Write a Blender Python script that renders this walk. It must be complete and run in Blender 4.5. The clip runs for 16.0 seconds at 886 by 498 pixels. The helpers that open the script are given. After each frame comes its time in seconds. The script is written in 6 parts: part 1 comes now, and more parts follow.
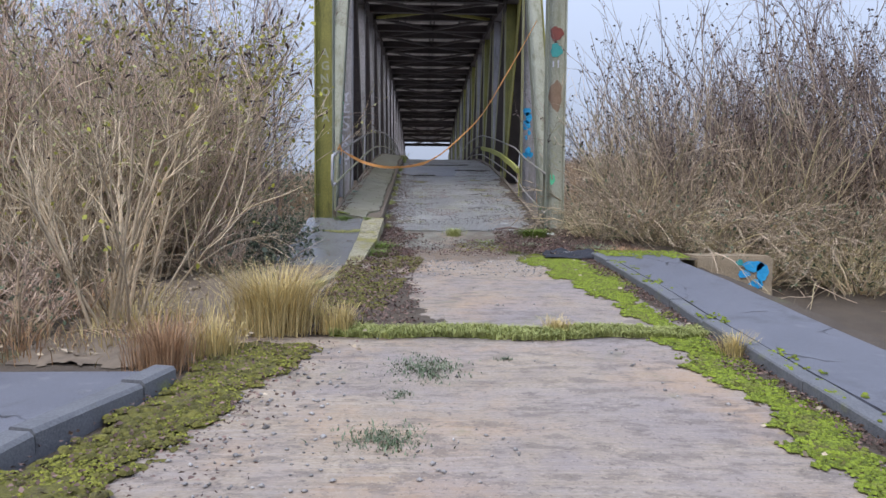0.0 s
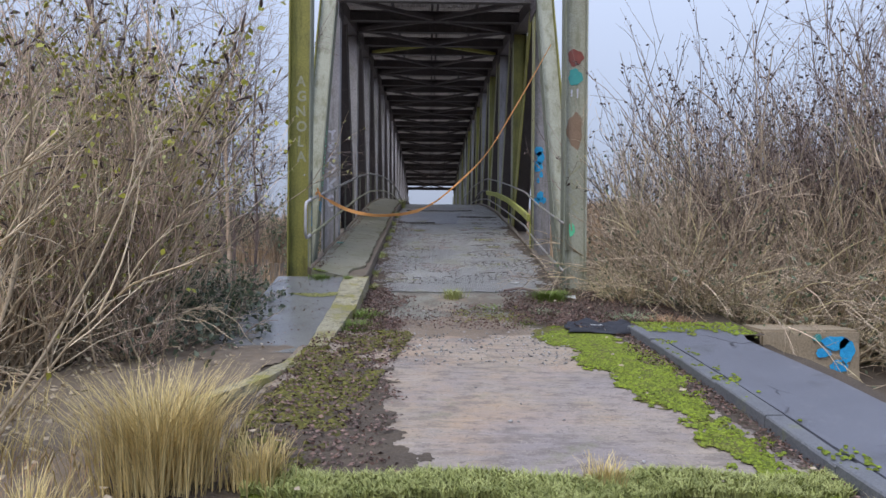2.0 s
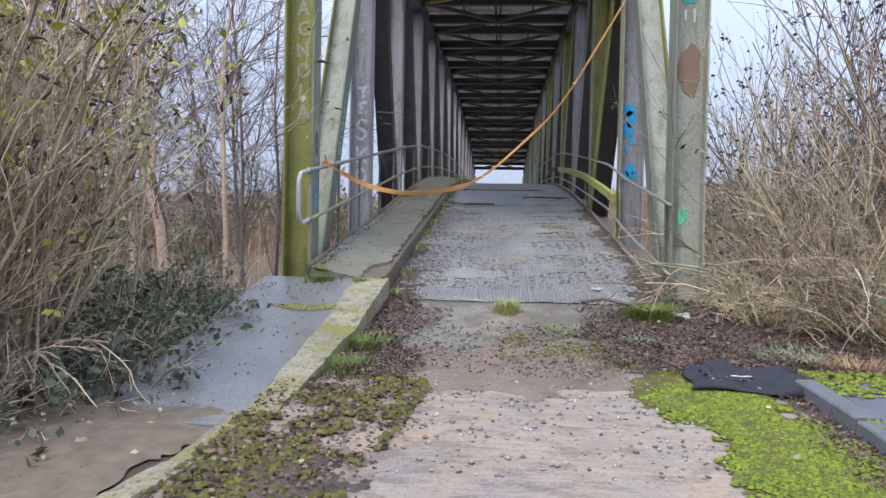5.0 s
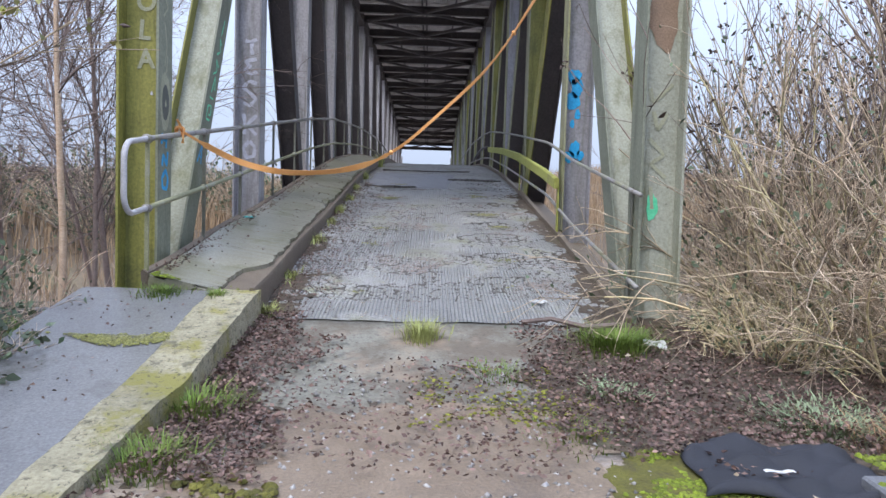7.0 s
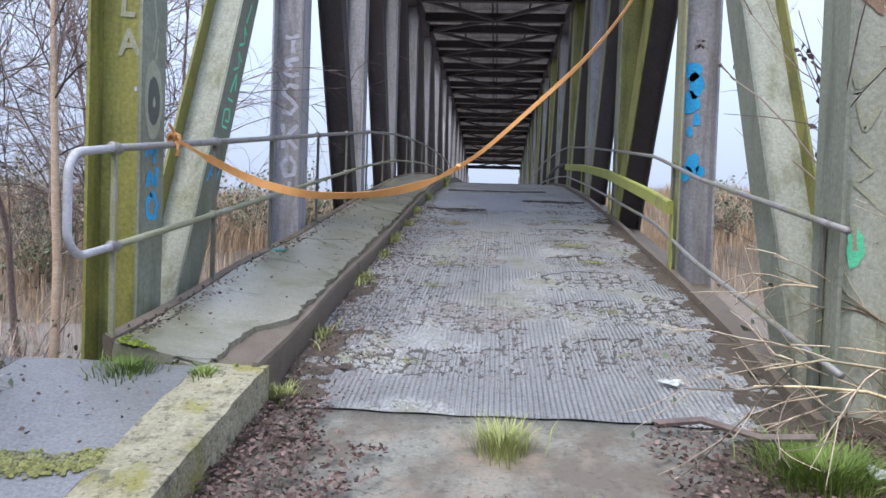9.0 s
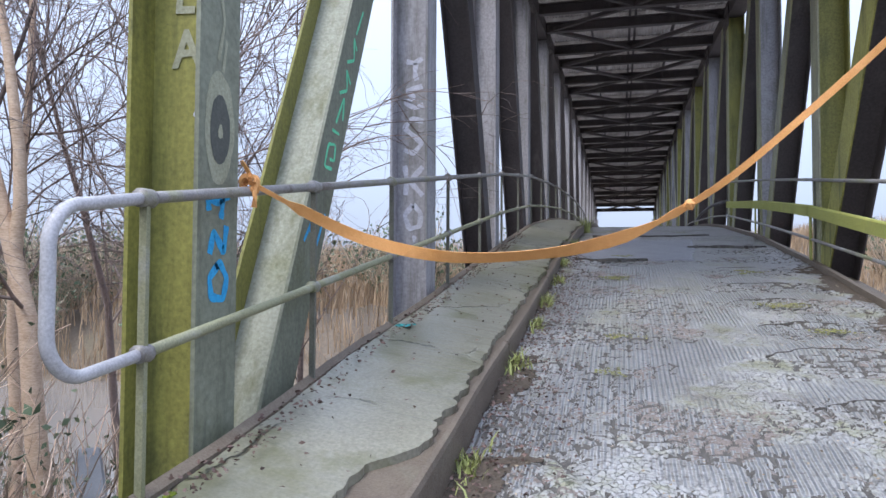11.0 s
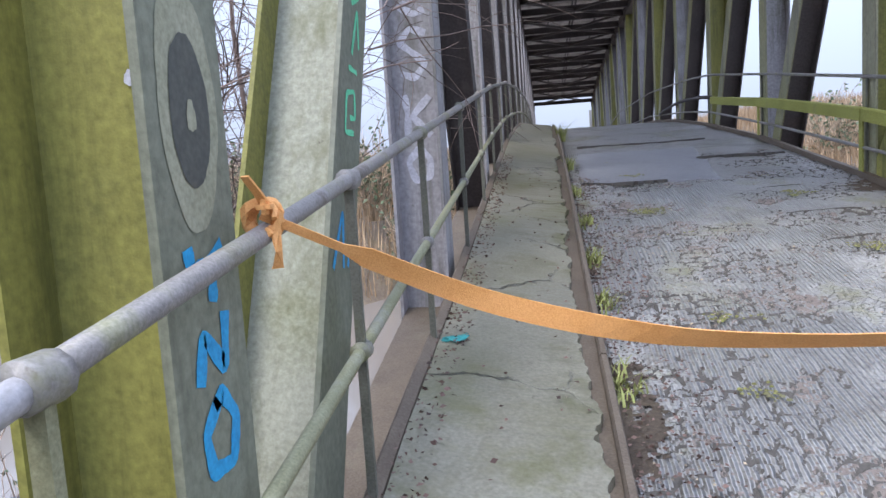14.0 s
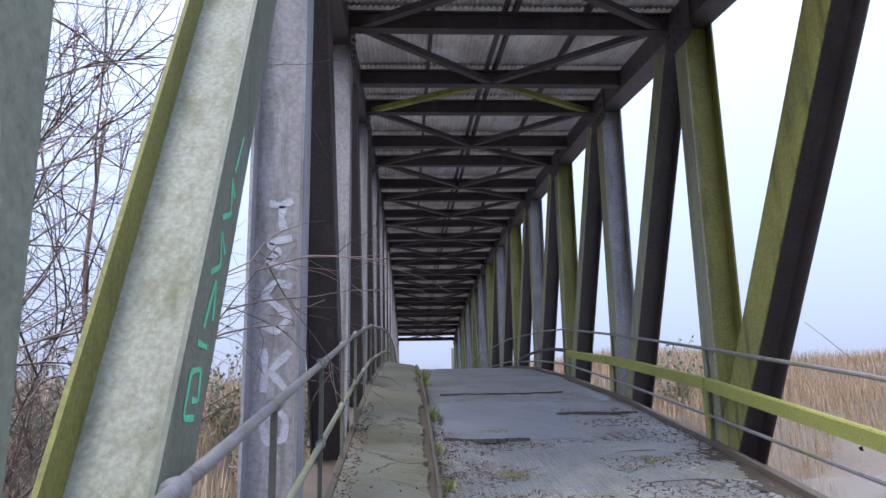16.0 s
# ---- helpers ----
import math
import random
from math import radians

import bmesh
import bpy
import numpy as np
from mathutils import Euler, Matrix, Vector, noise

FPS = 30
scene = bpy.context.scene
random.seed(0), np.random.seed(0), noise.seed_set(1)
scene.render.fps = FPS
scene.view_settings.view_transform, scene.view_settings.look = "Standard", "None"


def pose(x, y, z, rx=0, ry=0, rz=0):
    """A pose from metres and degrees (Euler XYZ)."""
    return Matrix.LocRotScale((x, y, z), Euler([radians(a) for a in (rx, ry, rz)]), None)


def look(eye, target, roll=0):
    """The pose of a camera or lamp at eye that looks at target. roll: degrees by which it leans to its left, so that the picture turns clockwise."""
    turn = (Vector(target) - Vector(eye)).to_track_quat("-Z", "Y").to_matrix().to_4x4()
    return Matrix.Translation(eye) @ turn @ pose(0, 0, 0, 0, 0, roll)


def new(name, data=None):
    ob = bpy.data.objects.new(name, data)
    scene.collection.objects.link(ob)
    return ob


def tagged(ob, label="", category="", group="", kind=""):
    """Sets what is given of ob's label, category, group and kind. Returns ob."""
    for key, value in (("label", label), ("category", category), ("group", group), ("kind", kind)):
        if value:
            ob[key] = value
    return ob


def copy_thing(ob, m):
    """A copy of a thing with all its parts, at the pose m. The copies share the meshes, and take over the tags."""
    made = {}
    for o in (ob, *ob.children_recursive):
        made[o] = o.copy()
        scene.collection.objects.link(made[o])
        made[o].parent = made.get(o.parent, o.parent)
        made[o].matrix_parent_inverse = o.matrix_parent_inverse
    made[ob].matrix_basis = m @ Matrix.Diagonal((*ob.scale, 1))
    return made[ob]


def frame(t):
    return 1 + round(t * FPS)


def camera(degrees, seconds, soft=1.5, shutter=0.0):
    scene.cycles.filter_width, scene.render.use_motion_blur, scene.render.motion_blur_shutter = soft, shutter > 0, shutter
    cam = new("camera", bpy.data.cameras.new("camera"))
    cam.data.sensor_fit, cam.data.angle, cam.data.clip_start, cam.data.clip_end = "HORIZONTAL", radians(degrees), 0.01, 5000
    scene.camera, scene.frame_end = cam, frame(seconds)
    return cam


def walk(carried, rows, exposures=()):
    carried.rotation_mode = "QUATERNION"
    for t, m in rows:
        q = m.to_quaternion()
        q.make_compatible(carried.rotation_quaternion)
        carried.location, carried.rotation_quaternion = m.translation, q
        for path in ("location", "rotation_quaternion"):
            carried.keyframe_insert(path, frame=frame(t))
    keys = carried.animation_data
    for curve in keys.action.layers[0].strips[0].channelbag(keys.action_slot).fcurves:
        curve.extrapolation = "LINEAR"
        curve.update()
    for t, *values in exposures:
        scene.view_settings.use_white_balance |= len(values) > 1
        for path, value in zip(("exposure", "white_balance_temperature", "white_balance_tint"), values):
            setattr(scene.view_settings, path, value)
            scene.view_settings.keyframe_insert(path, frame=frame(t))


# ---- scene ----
cam = camera(64.1, 16.0)
PATH = [
    (0, (1.764, -14.796, -0.18), (1.819, -12.801, -0.302), 0.5),
    (0.5, (1.783, -14.22, -0.12), (1.832, -12.223, -0.229), -1.0),
    (1, (1.885, -13.599, -0.03), (1.921, -11.6, -0.071), -0.6),
    (1.5, (1.897, -12.982, 0.012), (1.925, -10.982, 0.023), 0.0),
    (2, (1.967, -12.352, 0.033), (2.005, -10.352, 0.033), 0.5),
    (2.5, (2.024, -11.721, 0.069), (2.075, -9.722, 0.089), 0.8),
    (3, (2.079, -11.082, 0.102), (2.134, -9.083, 0.127), 0.6),
    (3.5, (2.198, -10.459, 0.148), (2.211, -8.459, 0.118), 0.0),
    (3.7, (2.216, -10.225, 0.141), (2.192, -8.225, 0.099), -0.1),
    (5.8, (2.358, -7.984, 0.183), (2.178, -5.993, 0.117), 1.5),
    (6, (2.409, -7.725, 0.236), (2.273, -5.731, 0.158), 1.4),
    (6.5, (2.394, -7.209, 0.255), (2.361, -5.212, 0.153), 1.6),
    (7, (2.382, -6.71, 0.276), (2.426, -4.714, 0.173), 1.7),
    (7.5, (2.389, -6.211, 0.333), (2.408, -4.214, 0.231), 1.7),
    (8, (2.305, -5.703, 0.374), (2.285, -3.706, 0.272), 1.6),
    (8.2, (2.29, -5.514, 0.37), (2.26, -3.516, 0.281), 1.7),
    (10.3, (2.112, -3.471, 0.484), (1.721, -1.51, 0.495), 1.4),
    (10.5, (2.01, -3.299, 0.487), (1.598, -1.342, 0.524), 1.3),
    (11, (1.741, -2.968, 0.542), (1.253, -1.03, 0.614), 0.3),
    (11.5, (1.479, -2.572, 0.62), (0.74, -0.72, 0.782), -3.1),
    (12, (1.346, -2.365, 0.638), (0.437, -0.583, 0.667), -2.6),
    (12.5, (1.137, -2.224, 0.583), (0.31, -0.407, 0.455), -0.1),
    (13, (0.771, -2.062, 0.721), (0.076, -0.199, 0.501), -4.9),
    (13.5, (0.687, -1.754, 0.849), (0.198, 0.166, 0.573), -5.5),
    (14, (0.658, -1.453, 1.058), (0.356, 0.512, 0.84), -3.7),
    (14.5, (0.595, -1.27, 1.185), (0.447, 0.723, 1.122), -2.5),
    (15, (0.631, -1.197, 1.253), (0.617, 0.801, 1.346), -1.7),
    (15.5, (0.648, -1.202, 1.263), (0.72, 0.783, 1.498), -1.5),
    (16, (0.644, -1.228, 1.291), (0.744, 0.727, 1.699), -1.0),
]
EXPOSURES = ((0, 0.27, 6400, 9), (0.5, 0.14, 6400, 9), (2, 0.12, 6400, 9), (3.5, 0.32, 6400, 9), (6, 0.65, 6250, 8), (8, 0.72, 6250, 8), (11, 0.76, 6200, 8), (12, 0.5, 6400, 9), (12.5, 0.58, 6400, 9), (13, 0.88, 6300, 9), (13.5, 0.9, 6300, 9), (14.5, 0.9, 6250, 10), (15.5, 0.84, 6100, 10), (16, 0.7, 6050, 11))
walk(cam, [(t, look(eye, target, roll)) for t, eye, target, roll in PATH], EXPOSURES)

# ---- light ----
SUN_EL, SUN_AZ = 28.0, 215.0
world = bpy.data.worlds.new("overcast_sky")
scene.world = world
world.use_nodes = True
wn, wl = world.node_tree.nodes, world.node_tree.links
wn.clear()
sky = wn.new("ShaderNodeTexSky")
sky.sky_type, sky.sun_disc = "NISHITA", False
sky.sun_elevation, sky.sun_rotation = radians(SUN_EL), radians(SUN_AZ)
sky.dust_density, sky.air_density = 3.0, 1.2
cloud = wn.new("ShaderNodeMix")
cloud.data_type = "RGBA"
cloud.inputs[0].default_value = 0.86
cloud.inputs[7].default_value = (6.15, 6.95, 9.2, 1)
wbg, wout = wn.new("ShaderNodeBackground"), wn.new("ShaderNodeOutputWorld")
wbg.inputs[1].default_value = 0.1
# an overcast sky is brighter overhead than at the horizon
wtc, wsep, wrng, wmul = wn.new("ShaderNodeTexCoord"), wn.new("ShaderNodeSeparateXYZ"), wn.new("ShaderNodeMapRange"), wn.new("ShaderNodeVectorMath")
wrng.inputs[3].default_value, wrng.inputs[4].default_value = 0.60, 2.0
wmul.operation = "SCALE"
wl.new(wtc.outputs["Generated"], wsep.inputs[0])
wl.new(wsep.outputs["Z"], wrng.inputs[0])
wl.new(sky.outputs[0], cloud.inputs[6])
wl.new(cloud.outputs[2], wmul.inputs[0])
wl.new(wrng.outputs[0], wmul.inputs["Scale"])
wl.new(wmul.outputs[0], wbg.inputs[0])
wl.new(wbg.outputs[0], wout.inputs[0])
sun = new("sun", bpy.data.lights.new("sun", "SUN"))
sun.data.energy, sun.data.angle, sun.data.color = 1.5, radians(25), (1.0, 0.93, 0.83)
sun.matrix_world = look((0, 0, 30), (0.4 * 30, 0.62 * 30, -6))

rng = np.random.default_rng(7)


# ---- materials ----
def material(name, a, b, rough=0.8, metal=0.0, scale=3.0, fine=60.0, bump=0.15, third=None, third_at=0.6, third_scale=1.2, vary=0.0, stretch=None, spec=0.5, third_soft=0.12, island=0.0):
    """Two colours by noise, a third one in stains, fine grain in colour and relief."""
    m = bpy.data.materials.new(name)
    m.use_nodes = True
    n, l = m.node_tree.nodes, m.node_tree.links
    p = n["Principled BSDF"]
    tc = n.new("ShaderNodeTexCoord")
    src = tc.outputs["Object"]
    if stretch:
        mp = n.new("ShaderNodeMapping")
        mp.inputs["Scale"].default_value = stretch
        l.new(src, mp.inputs[0])
        src = mp.outputs[0]

    def tex(s, d=6.0, r=0.6):
        t = n.new("ShaderNodeTexNoise")
        t.inputs["Scale"].default_value, t.inputs["Detail"].default_value, t.inputs["Roughness"].default_value = s, d, r
        l.new(src, t.inputs["Vector"])
        return t.outputs[0]

    def ramp(v, lo, hi):
        r = n.new("ShaderNodeMapRange")
        r.inputs[1].default_value, r.inputs[2].default_value = lo, hi
        l.new(v, r.inputs[0])
        return r.outputs[0]

    def mix(f, x, y, mode="MIX"):
        k = n.new("ShaderNodeMix")
        k.data_type, k.blend_type = "RGBA", mode
        for s, v in ((0, f), (6, x), (7, y)):
            if isinstance(v, (tuple, list)):
                k.inputs[s].default_value = (*v, 1)
            elif isinstance(v, float):
                k.inputs[s].default_value = v
            else:
                l.new(v, k.inputs[s])
        return k.outputs[2]

    big, small = tex(scale), tex(fine, 4.0)
    col = mix(ramp(big, 0.32, 0.68), a, b)
    if third:
        col = mix(ramp(tex(third_scale, 8.0, 0.65), third_at, third_at + third_soft), col, third)
    grain = ramp(small, 0.25, 0.75)
    col = mix(0.45, col, mix(grain, tuple(c * 0.62 for c in a), tuple(min(1, c * 1.45) for c in b)), "MIX") if fine else col
    if vary:
        oi = n.new("ShaderNodeObjectInfo")
        hsv = n.new("ShaderNodeHueSaturation")
        l.new(ramp(oi.outputs["Random"], 0, 1), hsv.inputs["Value"])
        r = n.new("ShaderNodeMapRange")
        r.inputs[3].default_value, r.inputs[4].default_value = 1 - vary, 1 + vary
        l.new(oi.outputs["Random"], r.inputs[0])
        l.new(r.outputs[0], hsv.inputs["Value"])
        l.new(col, hsv.inputs["Color"])
        col = hsv.outputs[0]
    if island:
        geo, isl, ir = n.new("ShaderNodeNewGeometry"), n.new("ShaderNodeHueSaturation"), n.new("ShaderNodeMapRange")
        ir.inputs[3].default_value, ir.inputs[4].default_value = 1 - island, 1 + island
        l.new(geo.outputs["Random Per Island"], ir.inputs[0])
        l.new(ir.outputs[0], isl.inputs["Value"])
        l.new(col, isl.inputs["Color"])
        col = isl.outputs[0]
    l.new(col, p.inputs["Base Color"])
    rr = n.new("ShaderNodeMapRange")
    rr.inputs[3].default_value, rr.inputs[4].default_value = max(0.05, rough - 0.15), min(1, rough + 0.12)
    l.new(big, rr.inputs[0])
    l.new(rr.outputs[0], p.inputs["Roughness"])
    p.inputs["Metallic"].default_value = metal
    p.inputs["Specular IOR Level"].default_value = spec
    if bump:
        bn = n.new("ShaderNodeBump")
        bn.inputs["Strength"].default_value, bn.inputs["Distance"].default_value = bump, 0.02
        l.new(small, bn.inputs["Height"])
        l.new(bn.outputs[0], p.inputs["Normal"])
    return m


STEEL = material("weathered_grey_steel", (0.28, 0.272, 0.295), (0.44, 0.43, 0.465), 0.55, 0.0, 1.2, 30, 0.12, (0.17, 0.17, 0.12), 0.56, 0.8, 0.22)
STEEL_LIGHT = material("pale_lichened_steel", (0.28, 0.29, 0.235), (0.42, 0.43, 0.36), 0.7, 0.0, 1.5, 45, 0.2, (0.20, 0.21, 0.10), 0.55, 0.9, 0.1)
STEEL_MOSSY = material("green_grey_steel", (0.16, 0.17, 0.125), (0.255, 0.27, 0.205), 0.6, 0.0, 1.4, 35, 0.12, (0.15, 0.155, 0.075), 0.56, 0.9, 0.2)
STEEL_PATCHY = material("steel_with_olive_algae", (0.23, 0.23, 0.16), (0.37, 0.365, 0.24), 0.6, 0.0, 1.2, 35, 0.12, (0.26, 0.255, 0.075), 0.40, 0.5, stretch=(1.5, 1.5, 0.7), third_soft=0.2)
STEEL_OLIVE = material("algae_covered_steel", (0.185, 0.18, 0.05), (0.32, 0.305, 0.08), 0.7, 0.0, 1.4, 40, 0.15, (0.11, 0.115, 0.05), 0.54, 1.0, 0.2)
# dark brown for diagonals and roof frame; the shade of undersides is mixed in
STEEL_DARK = material("dark_brown_steel_with_shade", (0.05, 0.043, 0.046), (0.095, 0.082, 0.085), 0.6, 0.0, 1.3, 35, 0.12, (0.11, 0.075, 0.06), 0.6, 0.9, 0.15)
RUST = material("rusty_edge_steel", (0.105, 0.08, 0.06), (0.18, 0.145, 0.11), 0.8, 0.0, 5, 80, 0.3, (0.20, 0.185, 0.14), 0.58, 2.0)
RAIL = material("galvanised_rail", (0.20, 0.19, 0.185), (0.33, 0.315, 0.31), 0.5, 0.15, 6, 120, 0.1, (0.24, 0.25, 0.11), 0.52, 2.5)
RAIL_DARK = material("stained_rail_post", (0.085, 0.085, 0.065), (0.17, 0.17, 0.14), 0.6, 0.0, 8, 120, 0.15, (0.15, 0.16, 0.06), 0.55, 3.0)
RAIL_MOSSY = material("olive_stained_rail", (0.19, 0.19, 0.10), (0.33, 0.33, 0.22), 0.6, 0.05, 6, 120, 0.15, (0.35, 0.345, 0.34), 0.55, 3.0)
WHITE_PIPE = material("flaking_white_painted_pipe", (0.38, 0.37, 0.39), (0.56, 0.55, 0.58), 0.5, 0.0, 8, 100, 0.15, (0.25, 0.22, 0.20), 0.62, 6.0)
ROOF = material("dirty_corrugated_sheet", (0.36, 0.34, 0.33), (0.58, 0.565, 0.555), 0.8, 0.0, 1.3, 25, 0.2, (0.13, 0.09, 0.075), 0.52, 1.6, 0.3)
rn, rl = ROOF.node_tree.nodes, ROOF.node_tree.links
r_tr, r_mx = rn.new("ShaderNodeBsdfTranslucent"), rn.new("ShaderNodeMixShader")
r_tr.inputs[0].default_value = (0.60, 0.56, 0.53, 1)
r_mx.inputs[0].default_value = 0.36
rl.new(rn["Principled BSDF"].outputs[0], r_mx.inputs[1])
rl.new(r_tr.outputs[0], r_mx.inputs[2])
rl.new(r_mx.outputs[0], rn["Material Output"].inputs[0])
CONCRETE = material("brown_brushed_concrete", (0.22, 0.175, 0.13), (0.40, 0.325, 0.245), 0.85, 0.0, 0.8, 30, 0.5, (0.25, 0.225, 0.23), 0.50, 0.45, stretch=(1.0, 3.2, 1), third_soft=0.2)
WALKWAY = material("wet_green_grey_concrete", (0.20, 0.19, 0.145), (0.32, 0.305, 0.245), 0.36, 0.0, 1.1, 50, 0.12, (0.15, 0.16, 0.06), 0.57, 0.8, 0.2)
PAD = material("wet_grey_screed", (0.15, 0.15, 0.155), (0.255, 0.255, 0.255), 0.2, 0.0, 1.2, 60, 0.12, (0.12, 0.125, 0.07), 0.58, 1.0)
TARMAC = material("blue_grey_tarmac", (0.105, 0.11, 0.135), (0.155, 0.16, 0.19), 0.62, 0.0, 2.0, 150, 0.35, (0.20, 0.205, 0.22), 0.62, 2.5)
KERB = material("lichened_kerb_concrete", (0.25, 0.225, 0.15), (0.44, 0.40, 0.28), 0.9, 0.0, 6.0, 45, 0.9, (0.33, 0.285, 0.12), 0.50, 2.5)
KERB_GREY = material("grey_kerb_concrete", (0.10, 0.105, 0.12), (0.165, 0.17, 0.185), 0.85, 0.0, 4.0, 60, 0.4, (0.20, 0.22, 0.06), 0.6, 3.0)
APRON = material("smooth_grey_green_concrete", (0.165, 0.16, 0.135), (0.25, 0.24, 0.20), 0.75, 0.0, 1.0, 50, 0.2, (0.22, 0.175, 0.14), 0.55, 0.8, 0.2)
DECK = material("cracked_anti_slip_surfacing", (0.31, 0.30, 0.295), (0.50, 0.49, 0.485), 0.46, 0.0, 1.0, 40, 0.4, (0.25, 0.24, 0.15), 0.53, 0.9, 0.2)
DECK_NEAR = material("ribbed_anti_slip_surfacing", (0.26, 0.254, 0.248), (0.42, 0.412, 0.405), 0.48, 0.0, 1.1, 45, 0.4, (0.27, 0.26, 0.17), 0.55, 0.9, 0.2)
DECK_PATCH = material("smooth_grey_tarmac_repair", (0.20, 0.20, 0.215), (0.30, 0.30, 0.315), 0.55, 0.0, 1.5, 120, 0.35, (0.35, 0.34, 0.34), 0.6, 1.2)
DECK_GRIT = material("loose_brown_grit", (0.17, 0.13, 0.115), (0.38, 0.33, 0.30), 0.85, 0.0, 14.0, 140, 0.9, (0.10, 0.08, 0.07), 0.55, 30.0)
SOIL = material("damp_brown_soil", (0.045, 0.034, 0.026), (0.115, 0.088, 0.064), 0.9, 0.0, 2.0, 45, 0.7, (0.10, 0.11, 0.04), 0.58, 1.1)
MUD = material("wet_tan_mud", (0.15, 0.115, 0.085), (0.27, 0.205, 0.15), 0.5, 0.0, 1.4, 60, 0.4, (0.10, 0.08, 0.07), 0.55, 2.5)
BANK = material("muddy_bank", (0.13, 0.10, 0.075), (0.21, 0.165, 0.12), 0.8, 0.0, 0.5, 8, 0.5, (0.17, 0.155, 0.08), 0.56, 0.25)
MOSS = material("bright_moss", (0.085, 0.12, 0.012), (0.245, 0.305, 0.028), 0.95, 0.0, 9.0, 90, 0.8, (0.13, 0.10, 0.045), 0.53, 5.0, island=0.45)
MOSS_OLIVE = material("olive_moss_film", (0.17, 0.18, 0.055), (0.29, 0.28, 0.10), 0.95, 0.0, 9.0, 90, 0.8, (0.19, 0.18, 0.15), 0.5, 6.0, island=0.4)
MOSS_DARK = material("brown_green_moss", (0.075, 0.07, 0.02), (0.165, 0.155, 0.03), 0.95, 0.0, 7.0, 60, 0.9, (0.065, 0.05, 0.035), 0.52, 5.0, island=0.4)
MOSS_VERGE = material("yellow_olive_moss", (0.12, 0.125, 0.02), (0.27, 0.27, 0.045), 0.95, 0.0, 9.0, 90, 0.8, (0.09, 0.07, 0.04), 0.55, 5.0, island=0.5)
GRASS = material("fresh_grass", (0.12, 0.19, 0.03), (0.22, 0.30, 0.06), 0.7, 0.0, 6, 0, 0, vary=0.15, island=0.35)
GRASS_DULL = material("tired_short_grass", (0.25, 0.28, 0.085), (0.42, 0.44, 0.17), 0.8, 0.0, 6, 0, 0, island=0.35)
STRAW = material("dry_straw_grass", (0.46, 0.35, 0.14), (0.66, 0.54, 0.27), 0.8, 0.0, 9, 0, 0, island=0.4)
STRAW_RED = material("dry_reddish_grass", (0.30, 0.17, 0.09), (0.45, 0.29, 0.17), 0.8, 0.0, 9, 0, 0, island=0.4)
TWIG = material("bare_brown_twig", (0.33, 0.25, 0.18), (0.58, 0.47, 0.36), 0.85, 0.0, 1.0, 25, 0.0, (0.44, 0.36, 0.24), 0.5, 0.6, island=0.7)
TWIG_RED = material("reddish_brown_twig", (0.40, 0.285, 0.215), (0.66, 0.51, 0.41), 0.85, 0.0, 1.0, 25, 0.0, island=0.7)
TWIG_OLIVE = material("olive_straw_stem", (0.37, 0.31, 0.16), (0.62, 0.54, 0.34), 0.85, 0.0, 1.0, 25, 0.0, (0.40, 0.30, 0.21), 0.5, 0.6, island=0.65)
TWIG_PALE = material("pale_dry_stem", (0.40, 0.31, 0.205), (0.62, 0.505, 0.355), 0.85, 0.0, 2.0, 25, 0.0, island=0.55)
TWIG_DARK = material("dark_purple_twig", (0.17, 0.125, 0.112), (0.31, 0.24, 0.215), 0.85, 0.0, 1.0, 25, 0.0, island=0.6)
BARK_BIRCH = material("pale_birch_bark", (0.46, 0.27, 0.17), (0.76, 0.58, 0.44), 0.8, 0.0, 5, 30, 0.3, (0.16, 0.11, 0.09), 0.62, 5.0, stretch=(1, 1, 3))
LEAF_GREEN = material("grey_green_bramble_leaf", (0.07, 0.11, 0.055), (0.16, 0.20, 0.12), 0.6, 0.0, 3, 0, 0, island=0.4)
WEED = material("grey_green_ground_weed", (0.16, 0.21, 0.12), (0.30, 0.36, 0.22), 0.7, 0.0, 3, 0, 0, island=0.4)
LEAF_MIXED = material("green_and_yellow_leaf", (0.22, 0.235, 0.10), (0.46, 0.44, 0.19), 0.65, 0.0, 3, 0, 0, island=0.4)
LEAF_DEEP = material("dark_green_bramble_leaf", (0.05, 0.07, 0.045), (0.14, 0.17, 0.11), 0.5, 0.0, 3, 0, 0, island=0.4)
LEAF_YELLOW = material("yellowing_leaf", (0.24, 0.25, 0.03), (0.40, 0.38, 0.06), 0.65, 0.0, 3, 0, 0, island=0.3)
LEAF_DARK = material("dark_withered_seed_head", (0.055, 0.035, 0.035), (0.10, 0.07, 0.06), 0.85, 0.0, 3, 0, 0)
LITTER = material("fallen_brown_leaves", (0.085, 0.052, 0.046), (0.23, 0.15, 0.125), 0.8, 0.0, 9, 0, 0, island=0.6)
LITTER_PALE = material("pale_fallen_leaves", (0.32, 0.25, 0.17), (0.52, 0.44, 0.33), 0.8, 0.0, 9, 0, 0, island=0.5)
STONE = material("grey_gravel", (0.18, 0.17, 0.165), (0.40, 0.38, 0.37), 0.85, 0.0, 9, 0, 0, island=0.5)
REED = material("pale_brown_reeds", (0.27, 0.185, 0.11), (0.42, 0.305, 0.20), 0.9, 0.0, 0.4, 3, 0.0, island=0.35)
CLOTH = material("black_fabric", (0.012, 0.013, 0.018), (0.028, 0.03, 0.042), 0.75, 0.0, 4, 150, 0.3)
STRAP = material("orange_webbing", (0.80, 0.32, 0.09), (0.95, 0.45, 0.17), 0.65, 0.0, 12, 250, 0.3)
